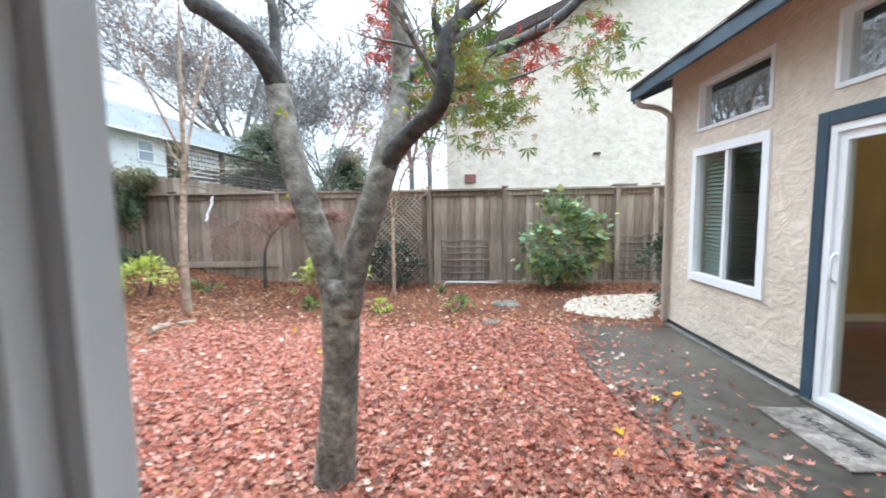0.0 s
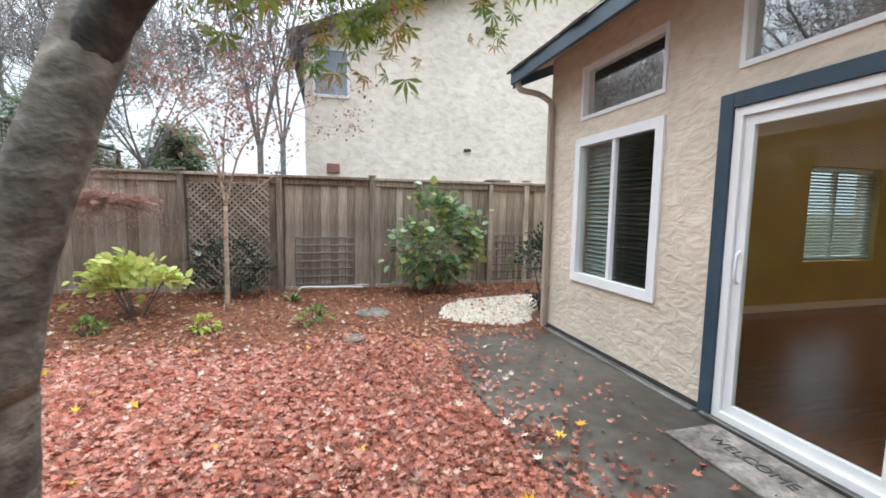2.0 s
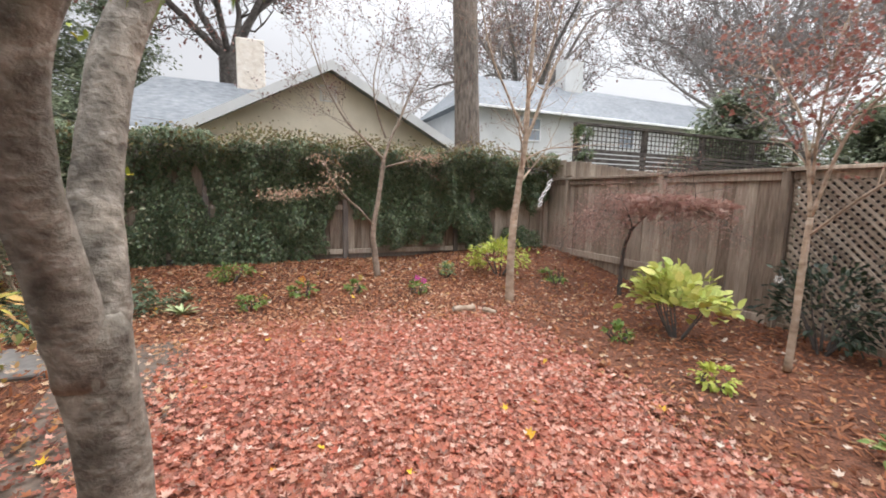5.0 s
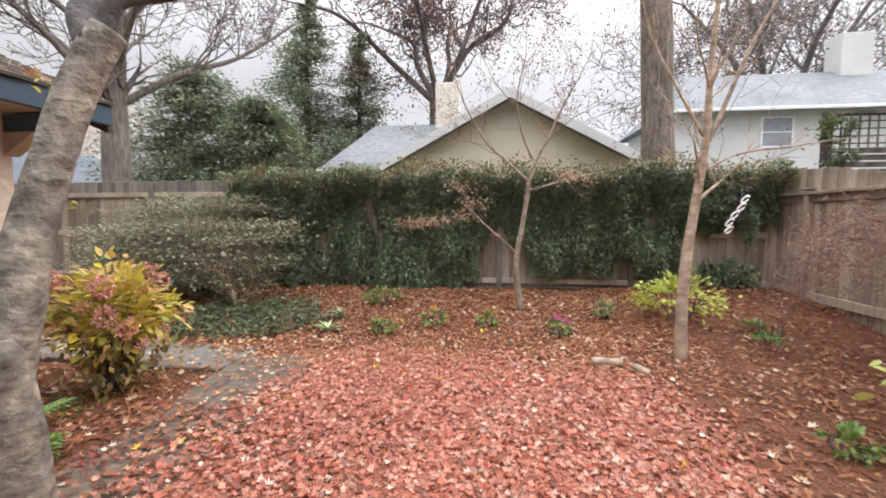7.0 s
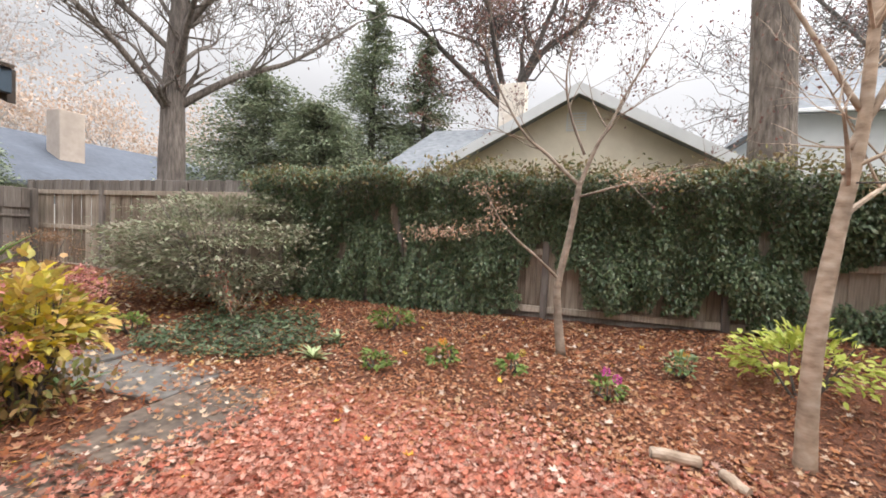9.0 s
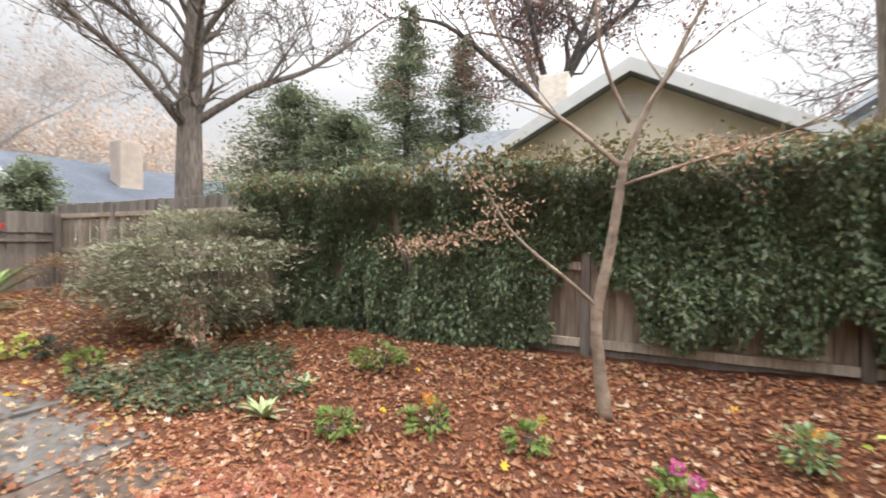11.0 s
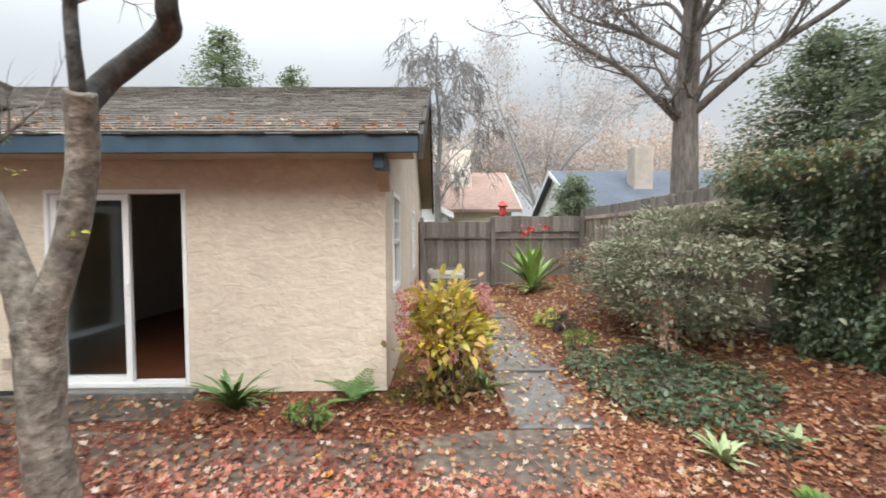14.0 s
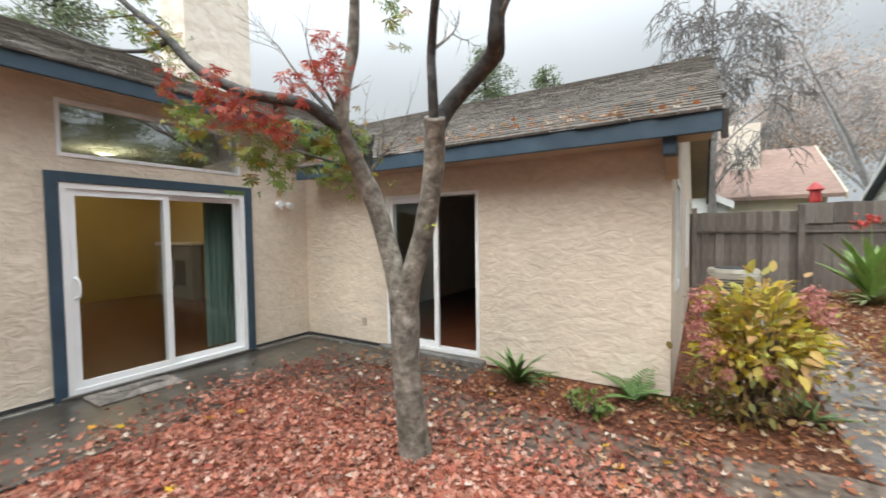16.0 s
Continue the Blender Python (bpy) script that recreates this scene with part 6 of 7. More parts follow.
for i, (x, y, r, m, lb, fl) in enumerate(SMALL):
    r *= 0.82
    shrub("bedding_plant", x, y, G(x, y) + 0.005, (r, r), r * 1.25, int(240 * (r / 0.2) ** 1.5), (0.035, 0.07), OVAL, m, lb, 100 + i, 6, 14, category="plant", flowers=fl, group="bedding plants in the mulch")
rosette("spiky_plant", -4.6, 1.76, G(-4.6, 1.76), 26, 0.24, STRAP_PALE, "pale variegated strap-leaved plant", 131)
rosette("spiky_plant", -0.42, 7.4, G(-0.4, 7.4), 12, 0.32, FERN, "green strap-leaved plant in the mulch", 132)
rosette("strap_leaf_plant", -0.87, 0.72, G(-0.87, 0.72), 34, 0.52, STRAP, "arching strap-leaved plant by the wing wall", 133, 0.55, 1.3)
rosette("spiky_plant", -3.2, 0.25, G(-3.2, 0.25), 26, 0.36, STRAP, "green strap-leaved tuft at the path edge", 134)
rosette("spiky_plant", -5.1, 1.75, G(-5.1, 1.75), 14, 0.18, STRAP_PALE, "pale strap-leaved plant at the mat's edge", 135)


def fern(name, x, y, z, n, length, label, seed):
    """Arching fronds, each a midrib with paired leaflets."""
    rng = np.random.RandomState(seed)
    t = thing(name, x, y, z, label, "fern")
    for i in range(n):
        a, el, ln = rng.uniform(0, 2 * math.pi), rng.uniform(0.7, 1.3), length * rng.uniform(0.7, 1.1)
        bm = bmesh.new()
        pts = [Vector((math.cos(a) * math.cos(el - 0.5 * s) * ln * s, math.sin(a) * math.cos(el - 0.5 * s) * ln * s, math.sin(el) * ln * s - 0.3 * ln * s * s)) for s in [k / 14 for k in range(15)]]
        tube(bm, pts, [0.004 * (1 - k / 16) for k in range(15)], 3)
        for k in range(2, 15):
            w = ln * 0.24 * math.sin(math.pi * (k / 15) ** 0.7) + 0.01
            fw = (pts[k] - pts[k - 1]).normalized()
            for sg in (-1, 1):
                side = Vector((-math.sin(a), math.cos(a), 0.1)) * sg
                p = pts[k]
                vs = [bm.verts.new(p - fw * 0.008), bm.verts.new(p + side * w * 0.5 - fw * 0.012 + Vector((0, 0, 0.01))), bm.verts.new(p + side * w + fw * 0.02), bm.verts.new(p + side * w * 0.5 + fw * 0.018)]
                bm.faces.new(vs)
        part("frond", bm, FERN, t)
    return t


fern("fern", -1.95, 0.58, G(-1.95, 0.58), 11, 0.4, "green fern at the foot of the wing wall", 141)

# canna lily at the end of the path
CANNA = mat("canna_leaf_green", [(0.16, 0.28, 0.06), (0.26, 0.4, 0.1), (0.38, 0.5, 0.16)], 10, 0.4, island=0.4, stain=0.2)
ca = rosette("canna_lily", -4.95, -5.2, G(-4.95, -5.2), 32, 1.3, CANNA, "tall broad-leaved canna lily with red blooms", 142, 0.3, 4.4, stand=(0.85, 1.54), flowers=[(0.1, 0.1, 1.4, 0.11, L_REDFL), (-0.3, 0.0, 1.45, 0.08, L_REDFL), (0.2, 0.0, 1.3, 0.08, L_REDFL)])
rosette("strap_leaf_plant", -4.9, -4.95, G(-4.9, -4.95), 34, 0.62, STRAP_PALE, "pale dry strap leaves at the foot of the canna", 143, 0.75, 1.8)

# moss at the wing corner
mo = thing("moss_patch", -2.35, 0.42, 0.0, "bright green moss at the foot of the corner", "moss")
q = np.random.RandomState(9).normal(0, 1, (700, 3)) * np.array((0.2, 0.12, 0.0))
q[:, 2] = ground_z(q[:, 0] - 2.35, q[:, 1] + 0.42) + 0.015
part("tuft", leaves("moss", q, (0.015, 0.035), QUAD, leaf_mat("moss_green", [(0.1, 0.14, 0.02), (0.16, 0.2, 0.03)])), None, mo)["kind"] = "stuff"


# ---------------------------------------------------------------- fallen leaves and bark chips
def scatter(n, x0, x1, y0, y1, accept, seed, lift=(0.004, 0.03)):
    rng = np.random.RandomState(seed)
    p = rng.rand(n, 2) * np.array((x1 - x0, y1 - y0)) + np.array((x0, y0))
    k = accept(p[:, 0], p[:, 1], rng)
    p = p[k]
    z = ground_z(p[:, 0], p[:, 1])
    on = (p[:, 0] > 1.25) & (p[:, 1] < 5.55) | (p[:, 1] < 0.9) & (p[:, 0] > -0.35)
    z = np.where(on, np.maximum(z, 0.026), z)
    wk = (p[:, 1] > 1.05) & (p[:, 1] < 2.05) & (p[:, 0] > -4.2)
    z = np.where(wk, np.maximum(z, 0.02), z)
    pk = np.clip((1.12 - p[:, 1]) // 1.32, 0, 4)
    path = (p[:, 0] < -3.3) & (p[:, 0] > -4.15) & (p[:, 1] < 1.12) & (p[:, 1] > -5.4)
    z = np.where(path, np.maximum(z, 0.038 + 0.035 * pk), z)
    return np.stack((p[:, 0], p[:, 1], z + rng.uniform(*lift, len(p))), -1)


def wob(x, y, s=1.0):
    return np.array([noise.noise(Vector((a * s, b * s, 5.0))) for a, b in zip(x, y)])


L_LITTER = leaf_mat("fallen_maple_leaves", [(0.44, 0.125, 0.075), (0.64, 0.26, 0.17), (0.24, 0.075, 0.05), (0.68, 0.38, 0.29), (0.48, 0.11, 0.065), (0.72, 0.48, 0.38), (0.16, 0.07, 0.05), (0.6, 0.22, 0.13), (0.3, 0.12, 0.085), (0.66, 0.34, 0.24)], 0.6)
L_MIX = leaf_mat("fallen_mixed_leaves", [(0.5, 0.2, 0.07), (0.33, 0.11, 0.05), (0.58, 0.38, 0.23), (0.34, 0.13, 0.065), (0.66, 0.52, 0.38), (0.48, 0.27, 0.1), (0.22, 0.09, 0.06), (0.5, 0.33, 0.2)], 0.6)
L_BRIGHT = leaf_mat("fallen_yellow_leaves", [(0.75, 0.42, 0.03), (0.8, 0.55, 0.05), (0.72, 0.3, 0.04)], 0.6)
L_PALE = leaf_mat("fallen_pale_leaves", [(0.62, 0.5, 0.4), (0.72, 0.62, 0.52), (0.55, 0.42, 0.32)], 0.6)
CHIP = leaf_mat("bark_chips", [(0.2, 0.07, 0.032), (0.33, 0.125, 0.06), (0.43, 0.19, 0.1), (0.12, 0.042, 0.022), (0.37, 0.15, 0.075)], 0.8)


def lawn_keep(x, y, rng):
    w = wob(x, y, 0.9)
    edge = sstep(-4.35, -3.7, x + 0.3 * w) * sstep(5.75, 5.2, y + 0.25 * w) * sstep(1.55, 2.35, y + 0.3 * w + 0.0 * x)
    rimx = 1.1 + 0.55 * sstep(3.4, 1.4, y)
    edge = edge * (1 - 0.965 * sstep(rimx - 0.3, rimx + 0.3, x + 0.35 * w))
    return rng.rand(len(x)) < np.maximum(edge, 0.02)


tagged(part("fallen_maple_leaves", leaves("fallen_maple_leaves", scatter(60000, -4.5, 2.3, 1.2, 5.9, lawn_keep, 1), (0.024, 0.054), MAPLE, L_LITTER, flat=1, rng=np.random.RandomState(2)), None), "carpet of fallen pink and red maple leaves", "fallen leaves", kind="stuff")


def bed_keep(x, y, rng):
    out = ((y > 5.2) & (y < 8.3) & (x < 3.0)) | ((x < -3.7) & (x > -6.5) & (y > -6.6)) | ((y < 2.2) & (y > 0.42) & (x > -4.4) & (x < 2.6)) | ((y < 0.42) & (x < -2.3) & (x > -4.2))
    dense = 0.34 + 0.55 * np.clip(wob(x, y, 0.8) + 0.2, 0, 1)
    dense = np.where((x < -3.7) & (y < 5.2), dense + 0.08, dense)
    dense = np.where((y < 2.2) & (y > 1.05) & (x > -3.3), dense * np.where(x < -2, 1.25, 0.6), dense)
    dense = np.where((y <= 1.05) & (x > -3.35), dense + 0.15, dense)
    dense = np.where((y > 5.9) & (x > -3), dense * 0.4, dense)
    dense = np.where((x > 1.3) & (y < 5.3), dense * 0.1, dense)
    dense = np.where((x < -3.3) & (x > -4.15) & (y < 1.1), 0.35, dense)
    return out & (rng.rand(len(x)) < dense)


tagged(part("fallen_mixed_leaves", leaves("fallen_mixed_leaves", scatter(42000, -6.6, 3.0, -6.6, 8.3, bed_keep, 3), (0.028, 0.062), MAPLE, L_MIX, flat=1, rng=np.random.RandomState(4)), None), "fallen brown and orange leaves over the beds", "fallen leaves", kind="stuff")
def back_keep(x, y, rng):
    return rng.rand(len(x)) < 0.45 + 0.75 * np.clip(wob(x, y, 1.1) + 0.35, 0, 1)


L_MAROON = leaf_mat("fallen_maroon_leaves", [(0.2, 0.06, 0.045), (0.3, 0.09, 0.06), (0.12, 0.05, 0.035), (0.26, 0.13, 0.09), (0.4, 0.14, 0.09)], 0.6)
L_BED = leaf_mat("fallen_tan_leaves", [(0.48, 0.22, 0.1), (0.36, 0.13, 0.065), (0.56, 0.32, 0.18), (0.44, 0.17, 0.08), (0.62, 0.42, 0.28), (0.28, 0.1, 0.055), (0.5, 0.26, 0.13)], 0.6)
tagged(part("fallen_tan_leaves", leaves("fallen_tan_leaves", scatter(13000, -6.5, -3.5, 0.9, 6.2, back_keep, 13), (0.02, 0.046), MAPLE, L_BED, flat=1, rng=np.random.RandomState(14)), None), "fallen tan and orange leaves over the back bed", "fallen leaves", kind="stuff")
tagged(part("fallen_walk_leaves", leaves("fallen_walk_leaves", scatter(4600, -2.6, 1.7, 0.8, 3.3, back_keep, 16), (0.025, 0.055), MAPLE, L_MAROON, flat=1, rng=np.random.RandomState(17)), None), "fallen maroon leaves over the walk and round the maple", "fallen leaves", kind="stuff")
rim = lambda x, y, rng: rng.rand(len(x)) < sstep(-1.2, 1.2, x) * (0.06 + 0.94 * sstep(0.35, -0.25, x - 1.1 - 0.55 * sstep(3.4, 1.4, y) + 0.35 * wob(x, y, 1.4))) * (0.35 + 0.8 * np.clip(wob(x, y, 1.7) + 0.3, 0, 1))
tagged(part("fallen_patio_leaves", leaves("fallen_patio_leaves", scatter(11000, -1.2, 1.95, 1.2, 5.4, rim, 36, (0.012, 0.034)), (0.024, 0.05), MAPLE, L_MAROON, flat=1, rng=np.random.RandomState(37)), None), "darker maroon leaves towards the patio edge", "fallen leaves", kind="stuff")
sparse = lambda x, y, rng: ((x < 1.9) | (y > 5.7)) & (y < 7.9) & ~((y < 0.5) & (x > -2.3)) & (rng.rand(len(x)) < 0.8)
tagged(part("fallen_yellow_leaves", leaves("fallen_yellow_leaves", scatter(150, -6.3, 1.8, -5.5, 5.5, sparse, 5, (0.015, 0.035)), (0.045, 0.08), MAPLE, L_BRIGHT, flat=1, rng=np.random.RandomState(6)), None), "scattered bright yellow fallen leaves", "fallen leaves", kind="stuff")
tagged(part("fallen_pale_leaves", leaves("fallen_pale_leaves", scatter(1500, -6.3, 2.2, -6, 8.0, sparse, 7, (0.015, 0.035)), (0.03, 0.065), MAPLE, L_PALE, flat=1, rng=np.random.RandomState(8)), None), "scattered pale upturned fallen leaves", "fallen leaves", kind="stuff")

side = lambda x, y, rng: rng.rand(len(x)) < 0.25 + 0.9 * np.clip(wob(x, y, 1.3) + 0.25, 0, 1)
tagged(part("fallen_pale_leaves", leaves("fallen_bed_leaves", scatter(2600, -6.2, -3.4, -6.0, 1.0, side, 27, (0.012, 0.035)), (0.035, 0.07), MAPLE, leaf_mat("fallen_straw_leaves", [(0.6, 0.45, 0.3), (0.66, 0.54, 0.38), (0.6, 0.38, 0.12), (0.5, 0.32, 0.2), (0.7, 0.5, 0.1)], 0.6), flat=1, rng=np.random.RandomState(28)), None), "pale straw and yellow leaves over the side bed", "fallen leaves", kind="stuff")

onstone = lambda x, y, rng: np.hypot((x - 2.5) / 1.05, (y - 6.5) / 0.72) < 1
tagged(part("fallen_gravel_leaves", leaves("fallen_gravel_leaves", scatter(260, 1.4, 3.7, 5.6, 7.3, onstone, 31, (0.07, 0.085)), (0.03, 0.06), MAPLE, L_MIX, flat=1, rng=np.random.RandomState(32)), None), "brown leaves lying on the white gravel", "fallen leaves", kind="stuff")


def chip_keep(x, y, rng):
    return (((y > 5.2) & (x > -6.6) & (x < 5)) | ((x < -3.9) & (y > -6.5)) | ((y < 1.15) & (y > 0.4) & (x > -3.35) & (x < -0.4)) | ((y < 0.5) & (x < -2.2) & (x > -3.35))) & ~((np.hypot((x - 2.5) / 1.15, (y - 6.5) / 0.85) < 1))


tagged(part("bark_chips", leaves("bark_chips", scatter(60000, -6.6, 4.6, -6.5, 8.4, chip_keep, 9, (0.0, 0.02)), (0.03, 0.085), ([(-0.12, 0, 0), (0.12, 0, 0), (0.1, 1, 0.05), (-0.1, 1, 0.02), (0, 0.5, 0.13)], [(0, 1, 4), (1, 2, 4), (2, 3, 4), (3, 0, 4)]), CHIP, flat=1, rng=np.random.RandomState(10)), None), "shredded red-brown bark mulch chips", "mulch", kind="stuff")


# ---------------------------------------------------------------- roof shakes
def shake_rows(roof, origin, along, up, nrm, width, rows, near_rows, seed, step=0.15, wid=0.19):
    """Courses of uneven shakes; those by the eave are pieces of their own, the rest one joined part."""
    rng = random.Random(seed)
    along, up, nrm = Vector(along).normalized(), Vector(up).normalized(), Vector(nrm).normalized()
    meshes = []
    for k in range(6):
        bm = boxes((0, wid * (0.62 + 0.13 * k), 0, step * 1.25, 0, 0.024))
        meshes.append((wid * (0.62 + 0.13 * k), mesh_of(bm, "shake", SHAKE)))
    turn = Matrix((along, up, nrm)).transposed().to_4x4()
    verts, faces = [], []
    base = [(0, 0, 0), (1, 0, 0), (1, 1, 0), (0, 1, 0), (0, 0, 1), (1, 0, 1), (1, 1, 1), (0, 1, 1)]
    quads = [(4, 5, 6, 7), (0, 1, 5, 4), (1, 2, 6, 5), (3, 0, 4, 7)]
    for r in range(rows):
        u = -rng.random() * wid
        while u < width:
            w, me = rng.choice(meshes)
            tilt = Matrix.Rotation(radians(-rng.uniform(3.0, 5.0)), 4, "X")
            m = Matrix.Translation(Vector(origin) + along * max(u, 0) + up * (r * step + rng.uniform(-0.012, 0.012)) + nrm * 0.016) @ turn @ tilt
            if r < near_rows and u >= 0 and u + w <= width:
                part("shake", me, None, roof, at=m)
            else:
                ww = min(w, width - max(u, 0), u + w if u < 0 else w)
                i0 = len(verts)
                for b in base:
                    verts.append(tuple(m @ Vector((b[0] * (ww - 0.006), b[1] * step * 1.25, b[2] * 0.024))))
                faces += [tuple(i0 + q for q in f) for f in quads]
            u += w + 0.004
    me = bpy.data.meshes.new("shake_field")
    me.from_pydata(verts, [], faces)
    me.materials.append(SHAKE_ST)
    tagged(part("shake_field", me, None, roof), "weathered shakes", kind="stuff")


s1 = Vector((0, -5.0, 2.14))
shake_rows(roof_wing, (-2.56, 0.86, 2.445), (1, 0, 0), s1, Vector((1, 0, 0)).cross(s1) * (1 if Vector((1, 0, 0)).cross(s1).z > 0 else -1), 4.85, 36, 8, 1)
s2 = Vector((4.25, 0, 1.825))
shake_rows(roof_main, (2.24, 5.85, 3.06), (0, -1, 0), s2, Vector((0, -1, 0)).cross(s2) * (1 if Vector((0, -1, 0)).cross(s2).z > 0 else -1), 9.9, 30, 3, 2)
shake_rows(roof_inner, (2.31, -0.26, 2.945), (1, 0, 0), s1, Vector((1, 0, 0)).cross(s1) * (1 if Vector((1, 0, 0)).cross(s1).z > 0 else -1), 3.7, 27, 0, 3)
rr = np.random.RandomState(77)
q = np.stack((rr.uniform(-2.5, 2.2, 420), 0.8 - np.abs(rr.normal(0, 0.45, 420)), np.zeros(420)), -1)
q[:, 2] = 2.5 + (0.8 - q[:, 1]) * 0.428
tagged(part("roof_leaves", leaves("roof_leaves", q, (0.04, 0.08), MAPLE, L_MIX, flat=1, rng=rr), None), "fallen leaves caught along the eave", "fallen leaves", kind="stuff")

# ---------------------------------------------------------------- fittings on the house
dp = thing("downspout", WX - 0.05, 5.46, 0.0, "tan metal downspout at the house corner", "downspout")
TAN = mat("tan_metal_paint", [(0.4, 0.33, 0.27), (0.47, 0.39, 0.32)], 6, 0.5, stain=0.15)
part("pipe", boxes((-0.03, 0.03, -0.035, 0.035, 0.06, 2.6), bevel=0.008), TAN, dp)
bm = bmesh.new()
tube(bm, *smooth_line([(0, 0, 2.59), (-0.02, 0.02, 2.68), (-0.12, 0.12, 2.78), (-0.27, 0.26, 2.85), (-0.3, 0.29, 2.95)], [0.035] * 5), 8)
part("elbow", bm, TAN, dp, smooth=True)
for z in (0.5, 1.6):
    part("strap", boxes((-0.034, 0.04, -0.045, 0.045, z, z + 0.03)), TAN, dp)
fl = thing("flood_light", WX, 0.83, 2.0, "white twin-headed security flood light on the wall", "wall light")
bm = bmesh.new()
bmesh.ops.create_cone(bm, cap_ends=True, segments=20, radius1=0.06, radius2=0.055, depth=0.03, matrix=pose(-0.015, 0, 0, 0, 90, 0))
part("base_plate", bm, WHITE, fl)
for s in (-1, 1):
    bm = bmesh.new()
    tube(bm, [(-0.03, 0, 0), (-0.06, s * 0.03, 0), (-0.08, s * 0.06, -0.01)], [0.012] * 3, 8)
    part("arm", bm, WHITE, fl)
    bm = bmesh.new()
    tube(bm, [(-0.06, s * 0.055, 0.01), (-0.08, s * 0.07, 0.0), (-0.15, s * 0.1, -0.03), (-0.155, s * 0.101, -0.032)], [0.022, 0.036, 0.048, 0.046], 14)
    hd = part("lamp_head", bm, WHITE, fl, smooth=True)
bm = boxes((-0.07, -0.03, -0.022, 0.022, -0.085, -0.045), bevel=0.008)
part("sensor", bm, WHITE, fl)
for x, y, z in ((1.5, WY + 0.004, 0.36),):
    vt = thing("wall_outlet", x, y, z, "small tan outlet cover on the stucco", "outlet")
    part("cover", boxes((-0.035, 0.035, -0.002, 0.02, -0.055, 0.055), bevel=0.006), TAN, vt)

# door mat with its word
mt = thing("door_mat", 2.38, 2.74, 0.025, "worn grey-brown welcome mat before the sliding door", "door mat", rz=-90)
part("mat", boxes((-0.38, 0.38, -0.2, 0.2, 0, 0.016), bevel=0.005), mat("worn_coir", [(0.13, 0.11, 0.1), (0.24, 0.21, 0.19), (0.34, 0.31, 0.28)], 26, 0.95, 0.8, 120, stain=0.5, stain_scale=5, bump_distance=0.004), mt)
fc = bpy.data.curves.new("lettering", "FONT")
fc.body, fc.size, fc.align_x, fc.align_y, fc.extrude = "WELCOME", 0.105, "CENTER", "CENTER", 0.001
fo = bpy.data.objects.new("lettering_source", fc)
scene.collection.objects.link(fo)
dg = bpy.context.evaluated_depsgraph_get()
lm = bpy.data.meshes.new_from_object(fo.evaluated_get(dg))
bpy.data.objects.remove(fo)
lm.materials.clear()
lm.materials.append(CHARCOAL)
part("lettering", lm, None, mt, "dark printed word", at=pose(0, 0.02, 0.0185))

# things seen through the glass
cu = thing("curtain", WX + 0.3, 1.5, 0.14, "pale green curtain gathered beside the sliding door", "curtain")
bm = bmesh.new()
prev = None
for k in range(41):
    x, y = 0.05 * math.sin(k * 0.95), -0.22 + 0.44 * k / 40
    row = [bm.verts.new((x, y, 0)), bm.verts.new((x * 0.8, y, 1.95))]
    if prev:
        bm.faces.new((prev[0], row[0], row[1], prev[1]))
    prev = row
bmesh.ops.solidify(bm, geom=bm.faces[:], thickness=0.006)
part("cloth", bm, CURTAIN, cu, smooth=True)
bm = bmesh.new()
tube(bm, [(0, -0.3, 1.98), (0, 1.75, 1.98)], [0.012] * 2, 8)
part("rod", bm, WHITE, cu)
fp = thing("fireplace", 8.15, -0.596, 0.1, "grey fireplace with a dark hearth opening", "fireplace")
part("surround", wall("y", 0.0, 0.25, -0.75, 0.75, 0.0, 1.25, [(-0.45, 0.45, 0.25, 0.9)]), mat("grey_tile", [(0.16, 0.16, 0.17), (0.22, 0.22, 0.23)], 5, 0.5, stain=0.2), fp)
part("firebox", boxes((-0.45, 0.45, 0.002, 0.05, 0.25, 0.9)), CHARCOAL, fp)
part("mantel", boxes((-0.85, 0.85, 0.0, 0.32, 1.252, 1.32), bevel=0.01), PLASTER, fp)
iw = thing("window_6", 7.15, 5.3, 0.78, "far room window with closed pale blinds", "window", kind="structure")
px("window_frame", ring_y(6.45, 7.85, 5.38, 5.45, 0.78, 2.1, 0.06), WHITE, iw)
px("sash_bar", boxes((7.12, 7.18, 5.39, 5.44, 0.84, 2.04)), WHITE, iw)
pxpane((6.51, 7.79, 5.41, 5.416, 0.84, 2.04), iw)
b2 = thing("window_blind", 7.15, 5.31, 0.8, "pale closed slat blind on the far window", "blind")
slat2 = mesh_of(boxes((-0.68, 0.68, -0.022, 0.022, -0.002, 0.002)), "far_blind_slat", BLIND)
for k in range(27):
    part("slat", slat2, None, b2, at=pose(0, 0, 0.03 + k * 0.046, 40, 0, 0))

# warm ceiling light in the living room
cl = thing("ceiling_light", 6.8, 1.4, 3.149, "round warm ceiling light in the living room", "ceiling light")
bm = bmesh.new()
tube(bm, [(0, 0, 0), (0, 0, -0.03), (0, 0, -0.07), (0, 0, -0.09)], [0.2, 0.2, 0.15, 0.04], 20)
glow = bpy.data.materials.new("warm_lamp_glass")
glow.use_nodes = True
glow.node_tree.nodes["Principled BSDF"].inputs["Emission Color"].default_value = (1.0, 0.75, 0.42, 1)
glow.node_tree.nodes["Principled BSDF"].inputs["Emission Strength"].default_value = 1.6
part("bowl", bm, glow, cl)
lamp = new("living_room_lamp", bpy.data.lights.new("living_room_lamp", "POINT"))
lamp.data.energy, lamp.data.color, lamp.data.shadow_soft_size = 40, (1.0, 0.78, 0.48), 0.15
lamp.location = (6.8, 1.4, 2.9)

